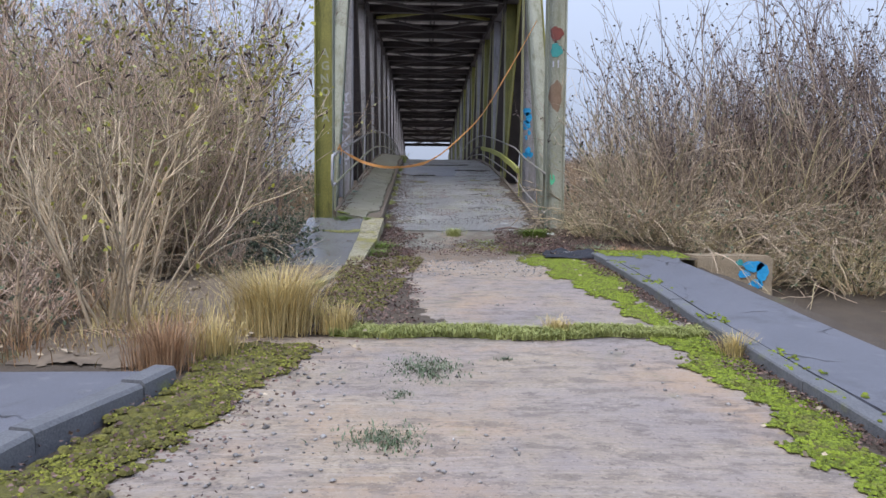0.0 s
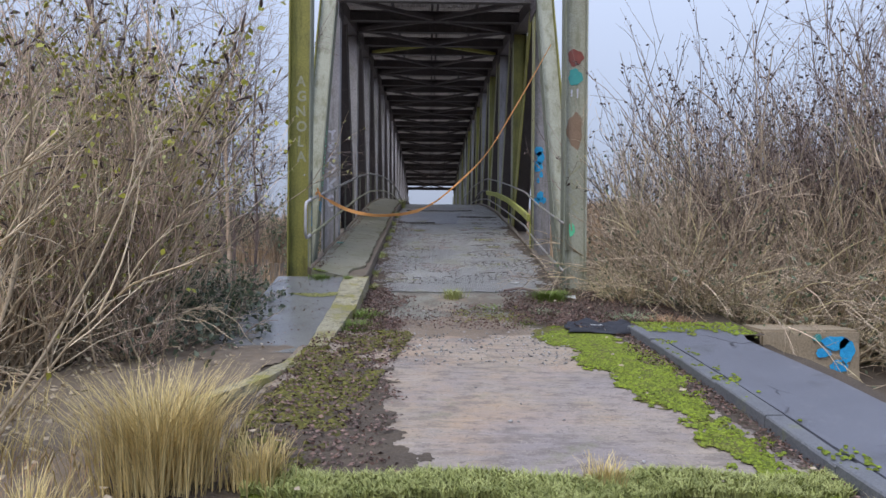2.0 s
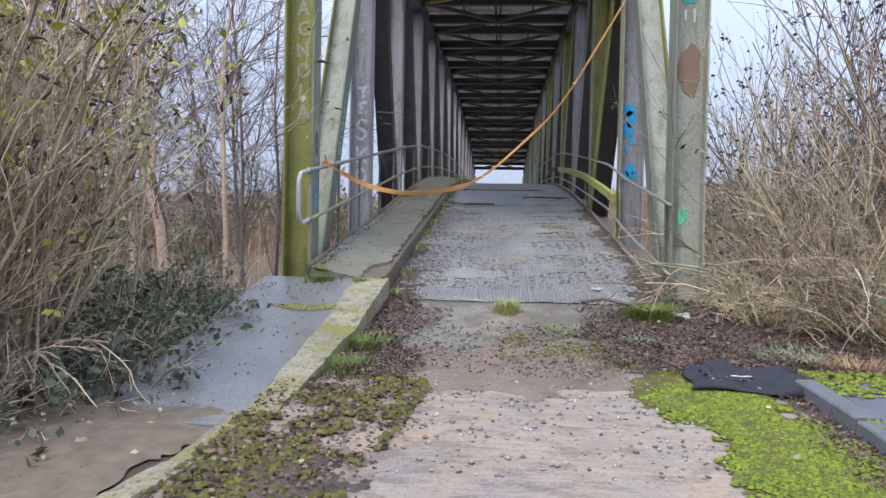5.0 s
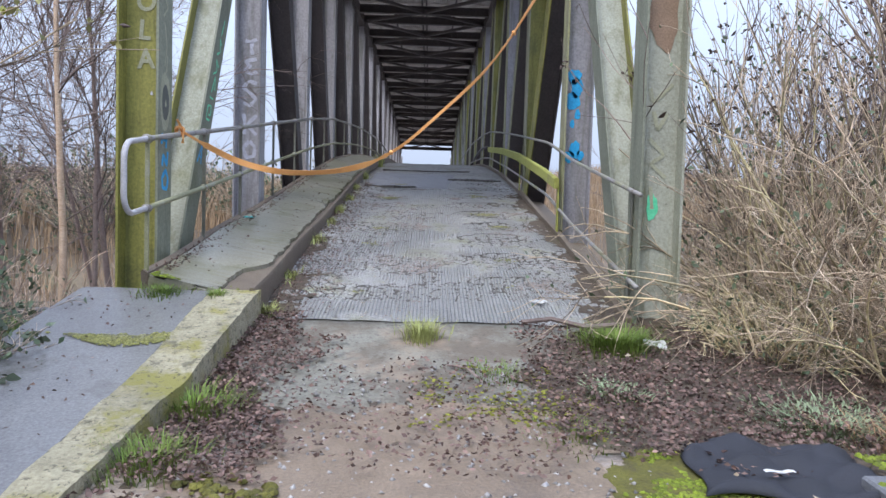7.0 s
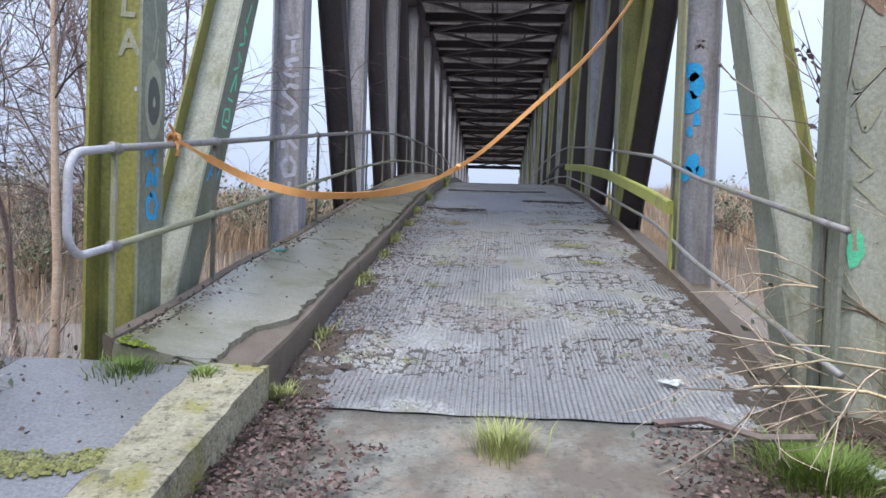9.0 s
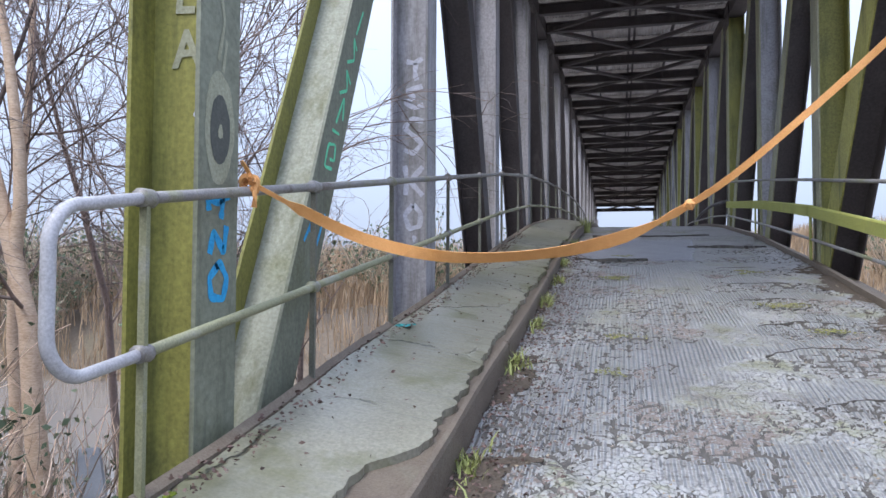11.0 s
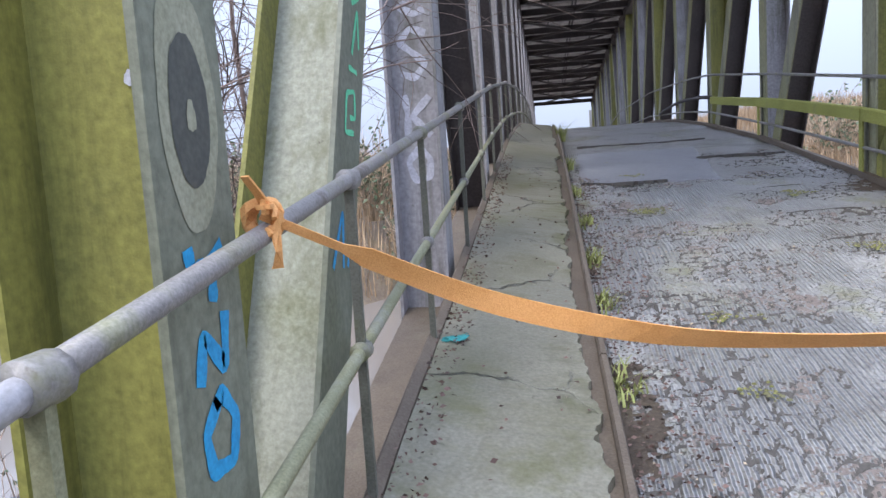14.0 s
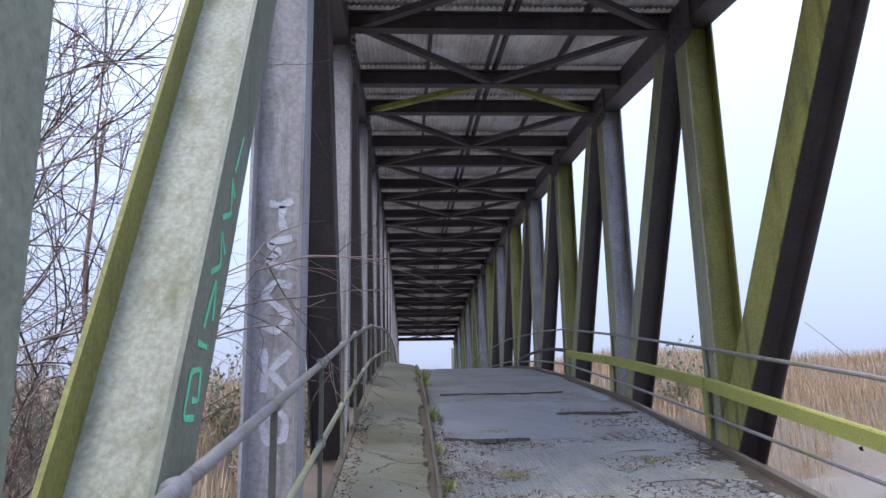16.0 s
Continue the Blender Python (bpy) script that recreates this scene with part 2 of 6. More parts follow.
BLUE = material("blue_spray_paint", (0.01, 0.25, 0.62), (0.04, 0.42, 0.80), 0.5, 0, 8, 60, 0.05)
WHITE = material("white_spray_paint", (0.42, 0.43, 0.52), (0.62, 0.63, 0.74), 0.6, 0, 8, 60, 0.05)
CHALK = material("faded_white_paint", (0.26, 0.27, 0.18), (0.40, 0.40, 0.30), 0.7, 0, 8, 60, 0.05)
GREENP = material("green_spray_paint", (0.08, 0.55, 0.28), (0.18, 0.72, 0.42), 0.5, 0, 8, 60, 0.05)
TEAL = material("teal_spray_paint", (0.03, 0.25, 0.25), (0.07, 0.38, 0.37), 0.5, 0, 8, 60, 0.05)
RED = material("dark_red_spray_paint", (0.14, 0.03, 0.025), (0.26, 0.07, 0.05), 0.5, 0, 8, 60, 0.05)
CRACK = material("dark_crack_edge", (0.06, 0.055, 0.05), (0.12, 0.11, 0.10), 0.9, 0, 9, 60, 0.3)
ROOFTILE = material("dull_red_roof", (0.30, 0.11, 0.08), (0.42, 0.17, 0.12), 0.8, 0, 1, 10, 0.1)
RUSTP = material("rust_stain", (0.20, 0.13, 0.085), (0.30, 0.21, 0.15), 0.8, 0, 6, 60, 0.1)
PLASTIC = material("dirty_white_plastic", (0.42, 0.42, 0.41), (0.66, 0.66, 0.65), 0.45, 0, 7, 40, 0.2)
GUARD = material("algae_covered_timber_rail", (0.25, 0.26, 0.05), (0.40, 0.41, 0.11), 0.8, 0, 2, 45, 0.3, (0.20, 0.19, 0.10), 0.58, 2.0, stretch=(1, 1, 1))
BLOCK = material("stained_concrete_block", (0.25, 0.19, 0.12), (0.40, 0.33, 0.24), 0.9, 0, 2, 40, 0.5)

WATER = bpy.data.materials.new("silty_river_water")
WATER.use_nodes = True
wp = WATER.node_tree.nodes["Principled BSDF"]
wp.inputs["Base Color"].default_value = (0.245, 0.22, 0.20, 1)
wp.inputs["Roughness"].default_value = 0.08
wtex, wbump = WATER.node_tree.nodes.new("ShaderNodeTexNoise"), WATER.node_tree.nodes.new("ShaderNodeBump")
wtex.inputs["Scale"].default_value = 1.5
wbump.inputs["Strength"].default_value = 0.12
WATER.node_tree.links.new(wtex.outputs[0], wbump.inputs["Height"])
WATER.node_tree.links.new(wbump.outputs[0], wp.inputs["Normal"])


def add_cracks(mat, scale, width, mask_scale, lo, hi, dark=0.25, ribs=0.0):
    """Cracks between irregular pieces, only in worn patches, and fine ribs along y where asked."""
    n, l = mat.node_tree.nodes, mat.node_tree.links
    p = n["Principled BSDF"]
    tc = n.new("ShaderNodeTexCoord")
    warp, mixv = n.new("ShaderNodeTexNoise"), n.new("ShaderNodeVectorMath")
    warp.inputs["Scale"].default_value, warp.inputs["Detail"].default_value = 5.0, 5.0
    mixv.operation = "MULTIPLY_ADD"
    mixv.inputs[1].default_value = (0.22, 0.22, 0.22)
    l.new(tc.outputs["Object"], warp.inputs[0])
    l.new(warp.outputs["Color"], mixv.inputs[0])
    l.new(tc.outputs["Object"], mixv.inputs[2])
    vor, mask, m1, m2 = n.new("ShaderNodeTexVoronoi"), n.new("ShaderNodeTexNoise"), n.new("ShaderNodeMapRange"), n.new("ShaderNodeMapRange")
    vor.feature = "DISTANCE_TO_EDGE"
    vor.inputs["Scale"].default_value = scale
    mask.inputs["Scale"].default_value, mask.inputs["Detail"].default_value = mask_scale, 4
    l.new(mixv.outputs[0], vor.inputs["Vector"])
    l.new(tc.outputs["Object"], mask.inputs["Vector"])
    m1.inputs[1].default_value, m1.inputs[2].default_value = 0.0, width
    m1.inputs[3].default_value, m1.inputs[4].default_value = 1.0, 0.0
    l.new(vor.outputs["Distance"], m1.inputs[0])
    m2.inputs[1].default_value, m2.inputs[2].default_value = lo, hi
    l.new(mask.outputs[0], m2.inputs[0])
    mul = n.new("ShaderNodeMath")
    mul.operation = "MULTIPLY"
    l.new(m1.outputs[0], mul.inputs[0])
    l.new(m2.outputs[0], mul.inputs[1])
    old = p.inputs["Base Color"].links[0].from_socket
    mix = n.new("ShaderNodeMix")
    mix.data_type, mix.blend_type = "RGBA", "MULTIPLY"
    l.new(mul.outputs[0], mix.inputs[0])
    l.new(old, mix.inputs[6])
    mix.inputs[7].default_value = (dark, dark, dark, 1)
    l.new(mix.outputs[2], p.inputs["Base Color"])
    height = mul.outputs[0]
    bump = n.new("ShaderNodeBump")
    bump.invert = True
    bump.inputs["Strength"].default_value, bump.inputs["Distance"].default_value = 0.9, 0.03
    l.new(height, bump.inputs["Height"])
    l.new(p.inputs["Normal"].links[0].from_socket, bump.inputs["Normal"])
    last = bump.outputs[0]
    if ribs:
        wav, inv, hm = n.new("ShaderNodeTexWave"), n.new("ShaderNodeMath"), n.new("ShaderNodeMath")
        wav.bands_direction = "X"
        wav.inputs["Scale"].default_value, wav.inputs["Distortion"].default_value = 0.314 / ribs, 0.6
        l.new(tc.outputs["Object"], wav.inputs["Vector"])
        inv.operation, hm.operation = "SUBTRACT", "MULTIPLY"
        inv.inputs[0].default_value = 1.0
        l.new(m2.outputs[0], inv.inputs[1])
        l.new(wav.outputs["Fac"], hm.inputs[0])
        l.new(inv.outputs[0], hm.inputs[1])
        rb = n.new("ShaderNodeBump")
        rb.inputs["Strength"].default_value, rb.inputs["Distance"].default_value = 1.0, 0.03
        l.new(hm.outputs[0], rb.inputs["Height"])
        l.new(last, rb.inputs["Normal"])
        last = rb.outputs[0]
    l.new(last, p.inputs["Normal"])


def add_stain(mat, colour, scale, lo, hi, strength=1.0, stretch=(1, 1, 1), detail=8.0):
    """Stains of their own shape over a material."""
    n, l = mat.node_tree.nodes, mat.node_tree.links
    p = n["Principled BSDF"]
    tc, mp, tex, mr, mix = n.new("ShaderNodeTexCoord"), n.new("ShaderNodeMapping"), n.new("ShaderNodeTexNoise"), n.new("ShaderNodeMapRange"), n.new("ShaderNodeMix")
    mp.inputs["Scale"].default_value = stretch
    tex.inputs["Scale"].default_value, tex.inputs["Detail"].default_value, tex.inputs["Roughness"].default_value = scale, detail, 0.7
    mr.inputs[1].default_value, mr.inputs[2].default_value, mr.inputs[4].default_value = lo, hi, strength
    mix.data_type = "RGBA"
    l.new(tc.outputs["Object"], mp.inputs[0])
    l.new(mp.outputs[0], tex.inputs["Vector"])
    l.new(tex.outputs[0], mr.inputs[0])
    l.new(mr.outputs[0], mix.inputs[0])
    l.new(p.inputs["Base Color"].links[0].from_socket, mix.inputs[6])
    mix.inputs[7].default_value = (*colour, 1)
    l.new(mix.outputs[2], p.inputs["Base Color"])


add_stain(CONCRETE, (0.20, 0.17, 0.165), 0.55, 0.5, 0.62, 0.75)
add_stain(CONCRETE, (0.40, 0.275, 0.175), 0.6, 0.50, 0.62, 0.8)
add_stain(CONCRETE, (0.50, 0.46, 0.45), 2.6, 0.46, 0.70, 0.38, (0.35, 14.0, 1))
add_stain(CONCRETE, (0.27, 0.235, 0.24), 0.35, 0.46, 0.58, 0.6)
add_stain(CONCRETE, (0.15, 0.125, 0.11), 5.0, 0.50, 0.60, 0.6, (0.8, 1.6, 1))
add_stain(CONCRETE, (0.50, 0.43, 0.36), 45.0, 0.58, 0.64, 0.55)
add_stain(CONCRETE, (0.10, 0.08, 0.07), 38.0, 0.58, 0.63, 0.6)
add_stain(CONCRETE, (0.12, 0.10, 0.09), 14.0, 0.60, 0.66, 0.7)
add_stain(CONCRETE, (0.16, 0.17, 0.07), 1.3, 0.60, 0.70, 0.5)
add_stain(APRON, (0.13, 0.105, 0.08), 1.6, 0.46, 0.6, 0.85)
add_stain(APRON, (0.10, 0.08, 0.065), 24.0, 0.54, 0.6, 0.7)
add_stain(APRON, (0.30, 0.23, 0.17), 1.0, 0.55, 0.65, 0.7)
add_stain(WALKWAY, (0.10, 0.105, 0.06), 1.8, 0.52, 0.66, 0.75)
add_stain(WALKWAY, (0.19, 0.19, 0.06), 0.9, 0.5, 0.68, 0.6)
add_stain(WALKWAY, (0.33, 0.34, 0.33), 0.9, 0.60, 0.72, 0.6)
add_stain(WALKWAY, (0.06, 0.055, 0.045), 18.0, 0.64, 0.69, 0.7)
add_stain(WALKWAY, (0.15, 0.145, 0.075), 0.7, 0.48, 0.64, 0.6)
add_stain(PAD, (0.08, 0.075, 0.065), 1.2, 0.52, 0.64, 0.7)
add_stain(KERB, (0.12, 0.115, 0.08), 7.0, 0.54, 0.62, 0.8)
add_stain(KERB, (0.20, 0.185, 0.13), 1.3, 0.48, 0.62, 0.7)
add_stain(KERB, (0.27, 0.25, 0.05), 2.6, 0.5, 0.6, 0.75)
add_stain(KERB, (0.075, 0.07, 0.05), 26.0, 0.56, 0.62, 0.75)
add_stain(TARMAC, (0.24, 0.24, 0.25), 6.0, 0.60, 0.68, 0.5)
add_stain(TARMAC, (0.06, 0.06, 0.065), 1.4, 0.54, 0.66, 0.6)
add_stain(DECK, (0.17, 0.14, 0.125), 1.6, 0.56, 0.68, 0.7)
add_stain(DECK, (0.27, 0.26, 0.10), 1.1, 0.55, 0.66, 0.65)
add_stain(DECK, (0.115, 0.088, 0.07), 26.0, 0.50, 0.60, 0.55)
for steel, streak in ((STEEL, (0.13, 0.125, 0.10)), (STEEL_LIGHT, (0.15, 0.155, 0.08)), (STEEL_OLIVE, (0.09, 0.095, 0.03)), (STEEL_PATCHY, (0.14, 0.13, 0.12)), (STEEL_MOSSY, (0.10, 0.105, 0.075))):
    add_stain(steel, streak, 2.2, 0.5, 0.68, 0.8, (2.5, 2.5, 0.28))
    add_stain(steel, (0.07, 0.055, 0.045), 9.0, 0.66, 0.72, 0.7)
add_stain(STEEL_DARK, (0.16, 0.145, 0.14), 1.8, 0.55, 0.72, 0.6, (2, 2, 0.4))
add_stain(ROOF, (0.12, 0.085, 0.07), 1.0, 0.45, 0.6, 0.8, (1.5, 0.5, 1))
add_stain(RAIL, (0.13, 0.10, 0.08), 7.0, 0.56, 0.66, 0.7)
add_stain(RAIL, (0.22, 0.23, 0.08), 2.0, 0.55, 0.66, 0.6)
add_stain(WHITE_PIPE, (0.26, 0.22, 0.20), 4.0, 0.60, 0.68, 0.8)
add_stain(DECK_NEAR, (0.18, 0.15, 0.13), 1.6, 0.58, 0.70, 0.6)
add_stain(DECK_NEAR, (0.26, 0.26, 0.11), 1.3, 0.56, 0.66, 0.6)
add_stain(DECK_NEAR, (0.14, 0.115, 0.10), 24.0, 0.55, 0.63, 0.5)
add_cracks(DECK_NEAR, 24.0, 0.05, 1.3, 0.50, 0.60, 0.5, 0.034)
add_cracks(DECK, 13.0, 0.07, 1.1, 0.455, 0.58, 0.42, 0.034)
add_cracks(WALKWAY, 0.9, 0.012, 0.8, 0.45, 0.5, 0.35)
add_cracks(TARMAC, 0.8, 0.012, 0.6, 0.5, 0.55, 0.4)

# ---- building helpers ----
def mesh_object(name, verts, faces, mat, parent=None, label="", smooth=False):
    me = bpy.data.meshes.new(name)
    me.from_pydata([tuple(v) for v in verts], [], faces)
    me.materials.append(mat)
    if smooth:
        me.shade_smooth()
    ob = new(name, me)
    ob.parent = parent
    if label:
        tagged(ob, label)
    return ob


def part(name, bm, mat, parent=None, label="", smooth=False):
    me = bpy.data.meshes.new(name)
    bmesh.ops.recalc_face_normals(bm, faces=bm.faces)
    bm.to_mesh(me)
    bm.free()
    me.materials.append(mat)
    if smooth:
        me.shade_smooth()
    ob = new(name, me)
    ob.parent = parent
    if label:
        tagged(ob, label)
    return ob


def thing(name, label, category, group="", place=(0, 0, 0)):
    ob = new(name)
    ob.location = place
    ob.empty_display_size = 0.2
    return tagged(ob, label, category, group)


def box(bm, lo, hi, m=None, bevel=0.0):
    made = bmesh.ops.create_cube(bm, size=1)["verts"]
    c, s = (Vector(lo) + Vector(hi)) / 2, Vector(hi) - Vector(lo)
    for v in made:
        v.co = Vector((v.co.x * s.x, v.co.y * s.y, v.co.z * s.z)) + c
        if m:
            v.co = m @ v.co
    if bevel:
        edges = {e for v in made for e in v.link_edges}
        bmesh.ops.bevel(bm, geom=list(edges), offset=bevel, segments=2, affect="EDGES")
    return bm


def sweep(bm, pts, section, up=(0, 0, 1), caps=True, side=None):
    """Sweeps a closed section of (u, v) along the points: u goes sideways, v upwards."""
    pts = [Vector(p) for p in pts]
    rings = []
    for i, p in enumerate(pts):
        d = (pts[min(i + 1, len(pts) - 1)] - pts[max(i - 1, 0)]).normalized()
        u = Vector(side) if side else d.cross(Vector(up))
        if u.length < 1e-4:
            u = d.cross(Vector((1, 0, 0)))
        u = (u - d * u.dot(d)).normalized()
        w = u.cross(d)
        rings.append([bm.verts.new(p + u * a + w * b) for a, b in section])
    k = len(section)
    for r0, r1 in zip(rings, rings[1:]):
        for j in range(k):
            bm.faces.new((r0[j], r0[(j + 1) % k], r1[(j + 1) % k], r1[j]))
    if caps:
        bm.faces.new(rings[0][::-1])
        bm.faces.new(rings[-1])
    return bm


def circle(r, n=10):
    return [(r * math.cos(2 * math.pi * i / n), r * math.sin(2 * math.pi * i / n)) for i in range(n)]


def isection(w, d, tw, tf):
    """Web along u (width w), flanges along v (depth d)."""
    a, b = w / 2, d / 2
    return [(-a, -b), (-a + tf, -b), (-a + tf, -tw / 2), (a - tf, -tw / 2), (a - tf, -b), (a, -b),
            (a, b), (a - tf, b), (a - tf, tw / 2), (-a + tf, tw / 2), (-a + tf, b), (-a, b)]


def rect(w, h):
    return [(-w / 2, -h / 2), (w / 2, -h / 2), (w / 2, h / 2), (-w / 2, h / 2)]


def tubes(lines, radii, sides=3):
    """Many tapered stems at once: lines (n, k, 3), radii (n, k)."""
    lines, radii = np.asarray(lines, float), np.asarray(radii, float)
    n, k, _ = lines.shape
    d = np.gradient(lines, axis=1)
    d /= np.linalg.norm(d, axis=2, keepdims=True) + 1e-9
    ref = np.where(np.abs(d[:, :1, 2:3]) > 0.9, [[[1.0, 0, 0]]], [[[0, 0, 1.0]]])
    u = np.cross(d, np.broadcast_to(ref, d.shape))
    u /= np.linalg.norm(u, axis=2, keepdims=True) + 1e-9
    w = np.cross(d, u)
    ang = np.arange(sides) * 2 * np.pi / sides
    ring = u[:, :, None] * np.cos(ang)[:, None] + w[:, :, None] * np.sin(ang)[:, None]
    v = (lines[:, :, None] + ring * radii[:, :, None, None]).reshape(-1, 3)
    i = np.arange(n)[:, None, None] * k * sides + np.arange(k - 1)[None, :, None] * sides
    j = np.arange(sides)[None, None]
    j2 = (j + 1) % sides
    f = np.stack([i + j, i + j2, i + sides + j2, i + sides + j], -1).reshape(-1, 4)
    return v, f


def raw(name, v, f, mat, parent=None, label=""):
    """A mesh from arrays of vertices and of equal-sided faces."""
    me = bpy.data.meshes.new(name)
    v, f = np.asarray(v, np.float32), np.asarray(f, np.int32)
    me.vertices.add(len(v))
    me.vertices.foreach_set("co", v.ravel())
    me.loops.add(f.size)
    me.loops.foreach_set("vertex_index", f.ravel())
    me.polygons.add(len(f))
    me.polygons.foreach_set("loop_start", np.arange(0, f.size, f.shape[1], dtype=np.int32))
    me.update(calc_edges=True)
    me.materials.append(mat)
    ob = new(name, me)
    ob.parent = parent
    if label:
        tagged(ob, label)
    return ob


# ---- heights ----
ROAD_Y = (-60, -16, -10.5, -9, -7.8, -6, -3.5, -2.5, -1.8, -0.8, 1.25, 2.83, 4.5, 7.2, 11, 15, 18.6, 22, 29, 36, 39.4, 43, 47, 50.8, 54.5, 58, 90)
ROAD_Z = (-2.6, -1.86, -1.55, -1.45, -1.36, -1.2, -1.03, -0.96, -0.87, -0.71, -0.31, -0.02, 0.25, 0.70, 1.25, 1.68, 1.98, 2.17, 2.36, 2.17, 1.98, 1.68, 1.25, 0.70, 0.1, -0.5, -1.2)
WALK_Y = (-7, -6.2, -4.4, -2.35, -0.75, -0.5, 0.36, 1.38, 2.0, 3.28, 4.13, 7.5, 11, 15, 18.6, 22, 29, 36, 43, 50.8, 58)
WALK_Z = (-1.24, -1.17, -1.1, -0.77, -0.44, -0.42, -0.29, -0.1, -0.02, 0.16, 0.30, 0.86, 1.4, 1.82, 2.11, 2.3, 2.49, 2.3, 1.8, 0.83, -0.37)
TOP_Y = (-0.5, 3.1, 7.2, 11, 15, 20, 24, 29, 34, 38, 43, 47, 50.8, 54.9, 58)
TOP_Z = (5.0, 5.42, 5.97, 6.42, 6.70, 6.97, 7.1, 7.18, 7.1, 6.97, 6.7, 6.42, 5.97, 5.42, 5.0)


def road_z(y):
    return np.interp(y, ROAD_Y, ROAD_Z)


def walk_z(y):
    return np.interp(y, WALK_Y, WALK_Z)


def top_z(y):
    return np.interp(y, TOP_Y, TOP_Z)


def smooth(t):
    t = np.clip(t, 0, 1)
    return t * t * (3 - 2 * t)


def bumps(x, y, s=1.0):
    return 0.5 * np.sin(1.7 * x * s + 0.9 * y * s + 1) * np.sin(1.3 * y * s - 0.7 * x * s) + 0.3 * np.sin(4.1 * x * s + 2) * np.sin(3.7 * y * s + 0.5) + 0.2 * np.sin(9 * x * s + 7 * y * s)


def vnoise(x, y):
    """Value noise between nought and one."""
    ix, iy = np.floor(x), np.floor(y)
    fx, fy = smooth(x - ix), smooth(y - iy)
    h = lambda a, b: np.modf(np.abs(np.sin(a * 127.1 + b * 311.7) * 43758.5453))[0]
    return (h(ix, iy) * (1 - fx) + h(ix + 1, iy) * fx) * (1 - fy) + (h(ix, iy + 1) * (1 - fx) + h(ix + 1, iy + 1) * fx) * fy


def rough_noise(x, y, s):
    x, y = np.asarray(x, float), np.asarray(y, float)
    return sum(a * (2 * vnoise(x * f * s + 17.3 * k, y * f * s - 9.1 * k) - 1) for k, (f, a) in enumerate(((1.1, 0.8), (2.7, 0.65), (6.3, 0.5), (14.0, 0.4))))


WATER_Z = -3.6


def ground_z(x, y):
    """The ground: the approach, the near bank, the river bed and the far bank with its flood bank."""
    x, y = np.asarray(x, float), np.asarray(y, float)
    base = road_z(np.minimum(y, -1.5)) - 0.03
    left, right = np.clip(-1.5 - x, 0, 30), np.clip(x - 6.0, 0, 30)
    near = base - 0.12 * smooth(left / 6) * 6 * 0.35 - 0.55 * smooth(right / 1.2) - 0.02 * right + 0.05 * bumps(x, y, 1.0) * smooth((np.abs(x - 2.4) - 2.2) / 1)
    into = smooth((y + 1.2 + 0.16 * np.clip(-x, 0, 12) * 0.5) / 5.5)
    bed = near * (1 - into) + (WATER_Z - 1.0) * into
    edge = 27 + 0.55 * np.clip(x, -22, 40) + 2.0 * np.sin(x * 0.21)
    out = smooth((y - edge) / 6)
    top = -0.9 + (2.2 + 1.4 * smooth((x + 2) / 10)) * smooth((y - edge - 6) / 18) + 0.35 * bumps(x, y, 0.25) + 1.3 * smooth((x - 8) / 15)
    return bed * (1 - out) + top * out


# ---- ground, water, far distance ----
def spread(lo, mid0, mid1, hi, fine, coarse):
    a = list(np.arange(mid0, mid1 + 1e-6, fine))
    x, s = mid1, fine
    while x < hi:
        s = min(s * 1.35, coarse)
        x += s
        a.append(x)
    x, s, b = mid0, fine, []
    while x > lo:
        s = min(s * 1.35, coarse)
        x -= s
        b.append(x)
    return np.array(b[::-1] + a)


gx, gy = spread(-900, -12, 14, 900, 0.3, 90), spread(-400, -17, 8, 1200, 0.3, 90)
GX, GY = np.meshgrid(gx, gy)
GZ = ground_z(GX, GY)
# the roadway and pavements lie on a sunken bed
bed = ((GX > np.where(GY > -7.6, 0.62, 0.05)) & (GX < 6.1) & (GY < -0.9)).astype(float)
GZ = GZ - 0.12 * bed * (np.abs(GX - 2.75) < 3.3)
idx = np.arange(GX.size).reshape(GX.shape)
gf = np.stack([idx[:-1, :-1], idx[:-1, 1:], idx[1:, 1:], idx[1:, :-1]], -1).reshape(-1, 4)
ground = raw("ground", np.stack([GX, GY, GZ], -1).reshape(-1, 3), gf, BANK)
ground.data.materials.append(SOIL)
cy = GY[:-1, :-1].ravel()
ground.data.polygons.foreach_set("material_index", (cy < 0.5).astype(np.int32))
ground.data.shade_smooth()
tagged(ground, "damp brown earth and river banks around the bridge", "ground", kind="structure")
wv = [(-900, -20, WATER_Z), (900, -20, WATER_Z), (900, 900, WATER_Z), (-900, 900, WATER_Z)]
tagged(mesh_object("water", wv, [(0, 1, 2, 3)], WATER), "silty brown river reflecting a pale sky", "river", kind="structure")


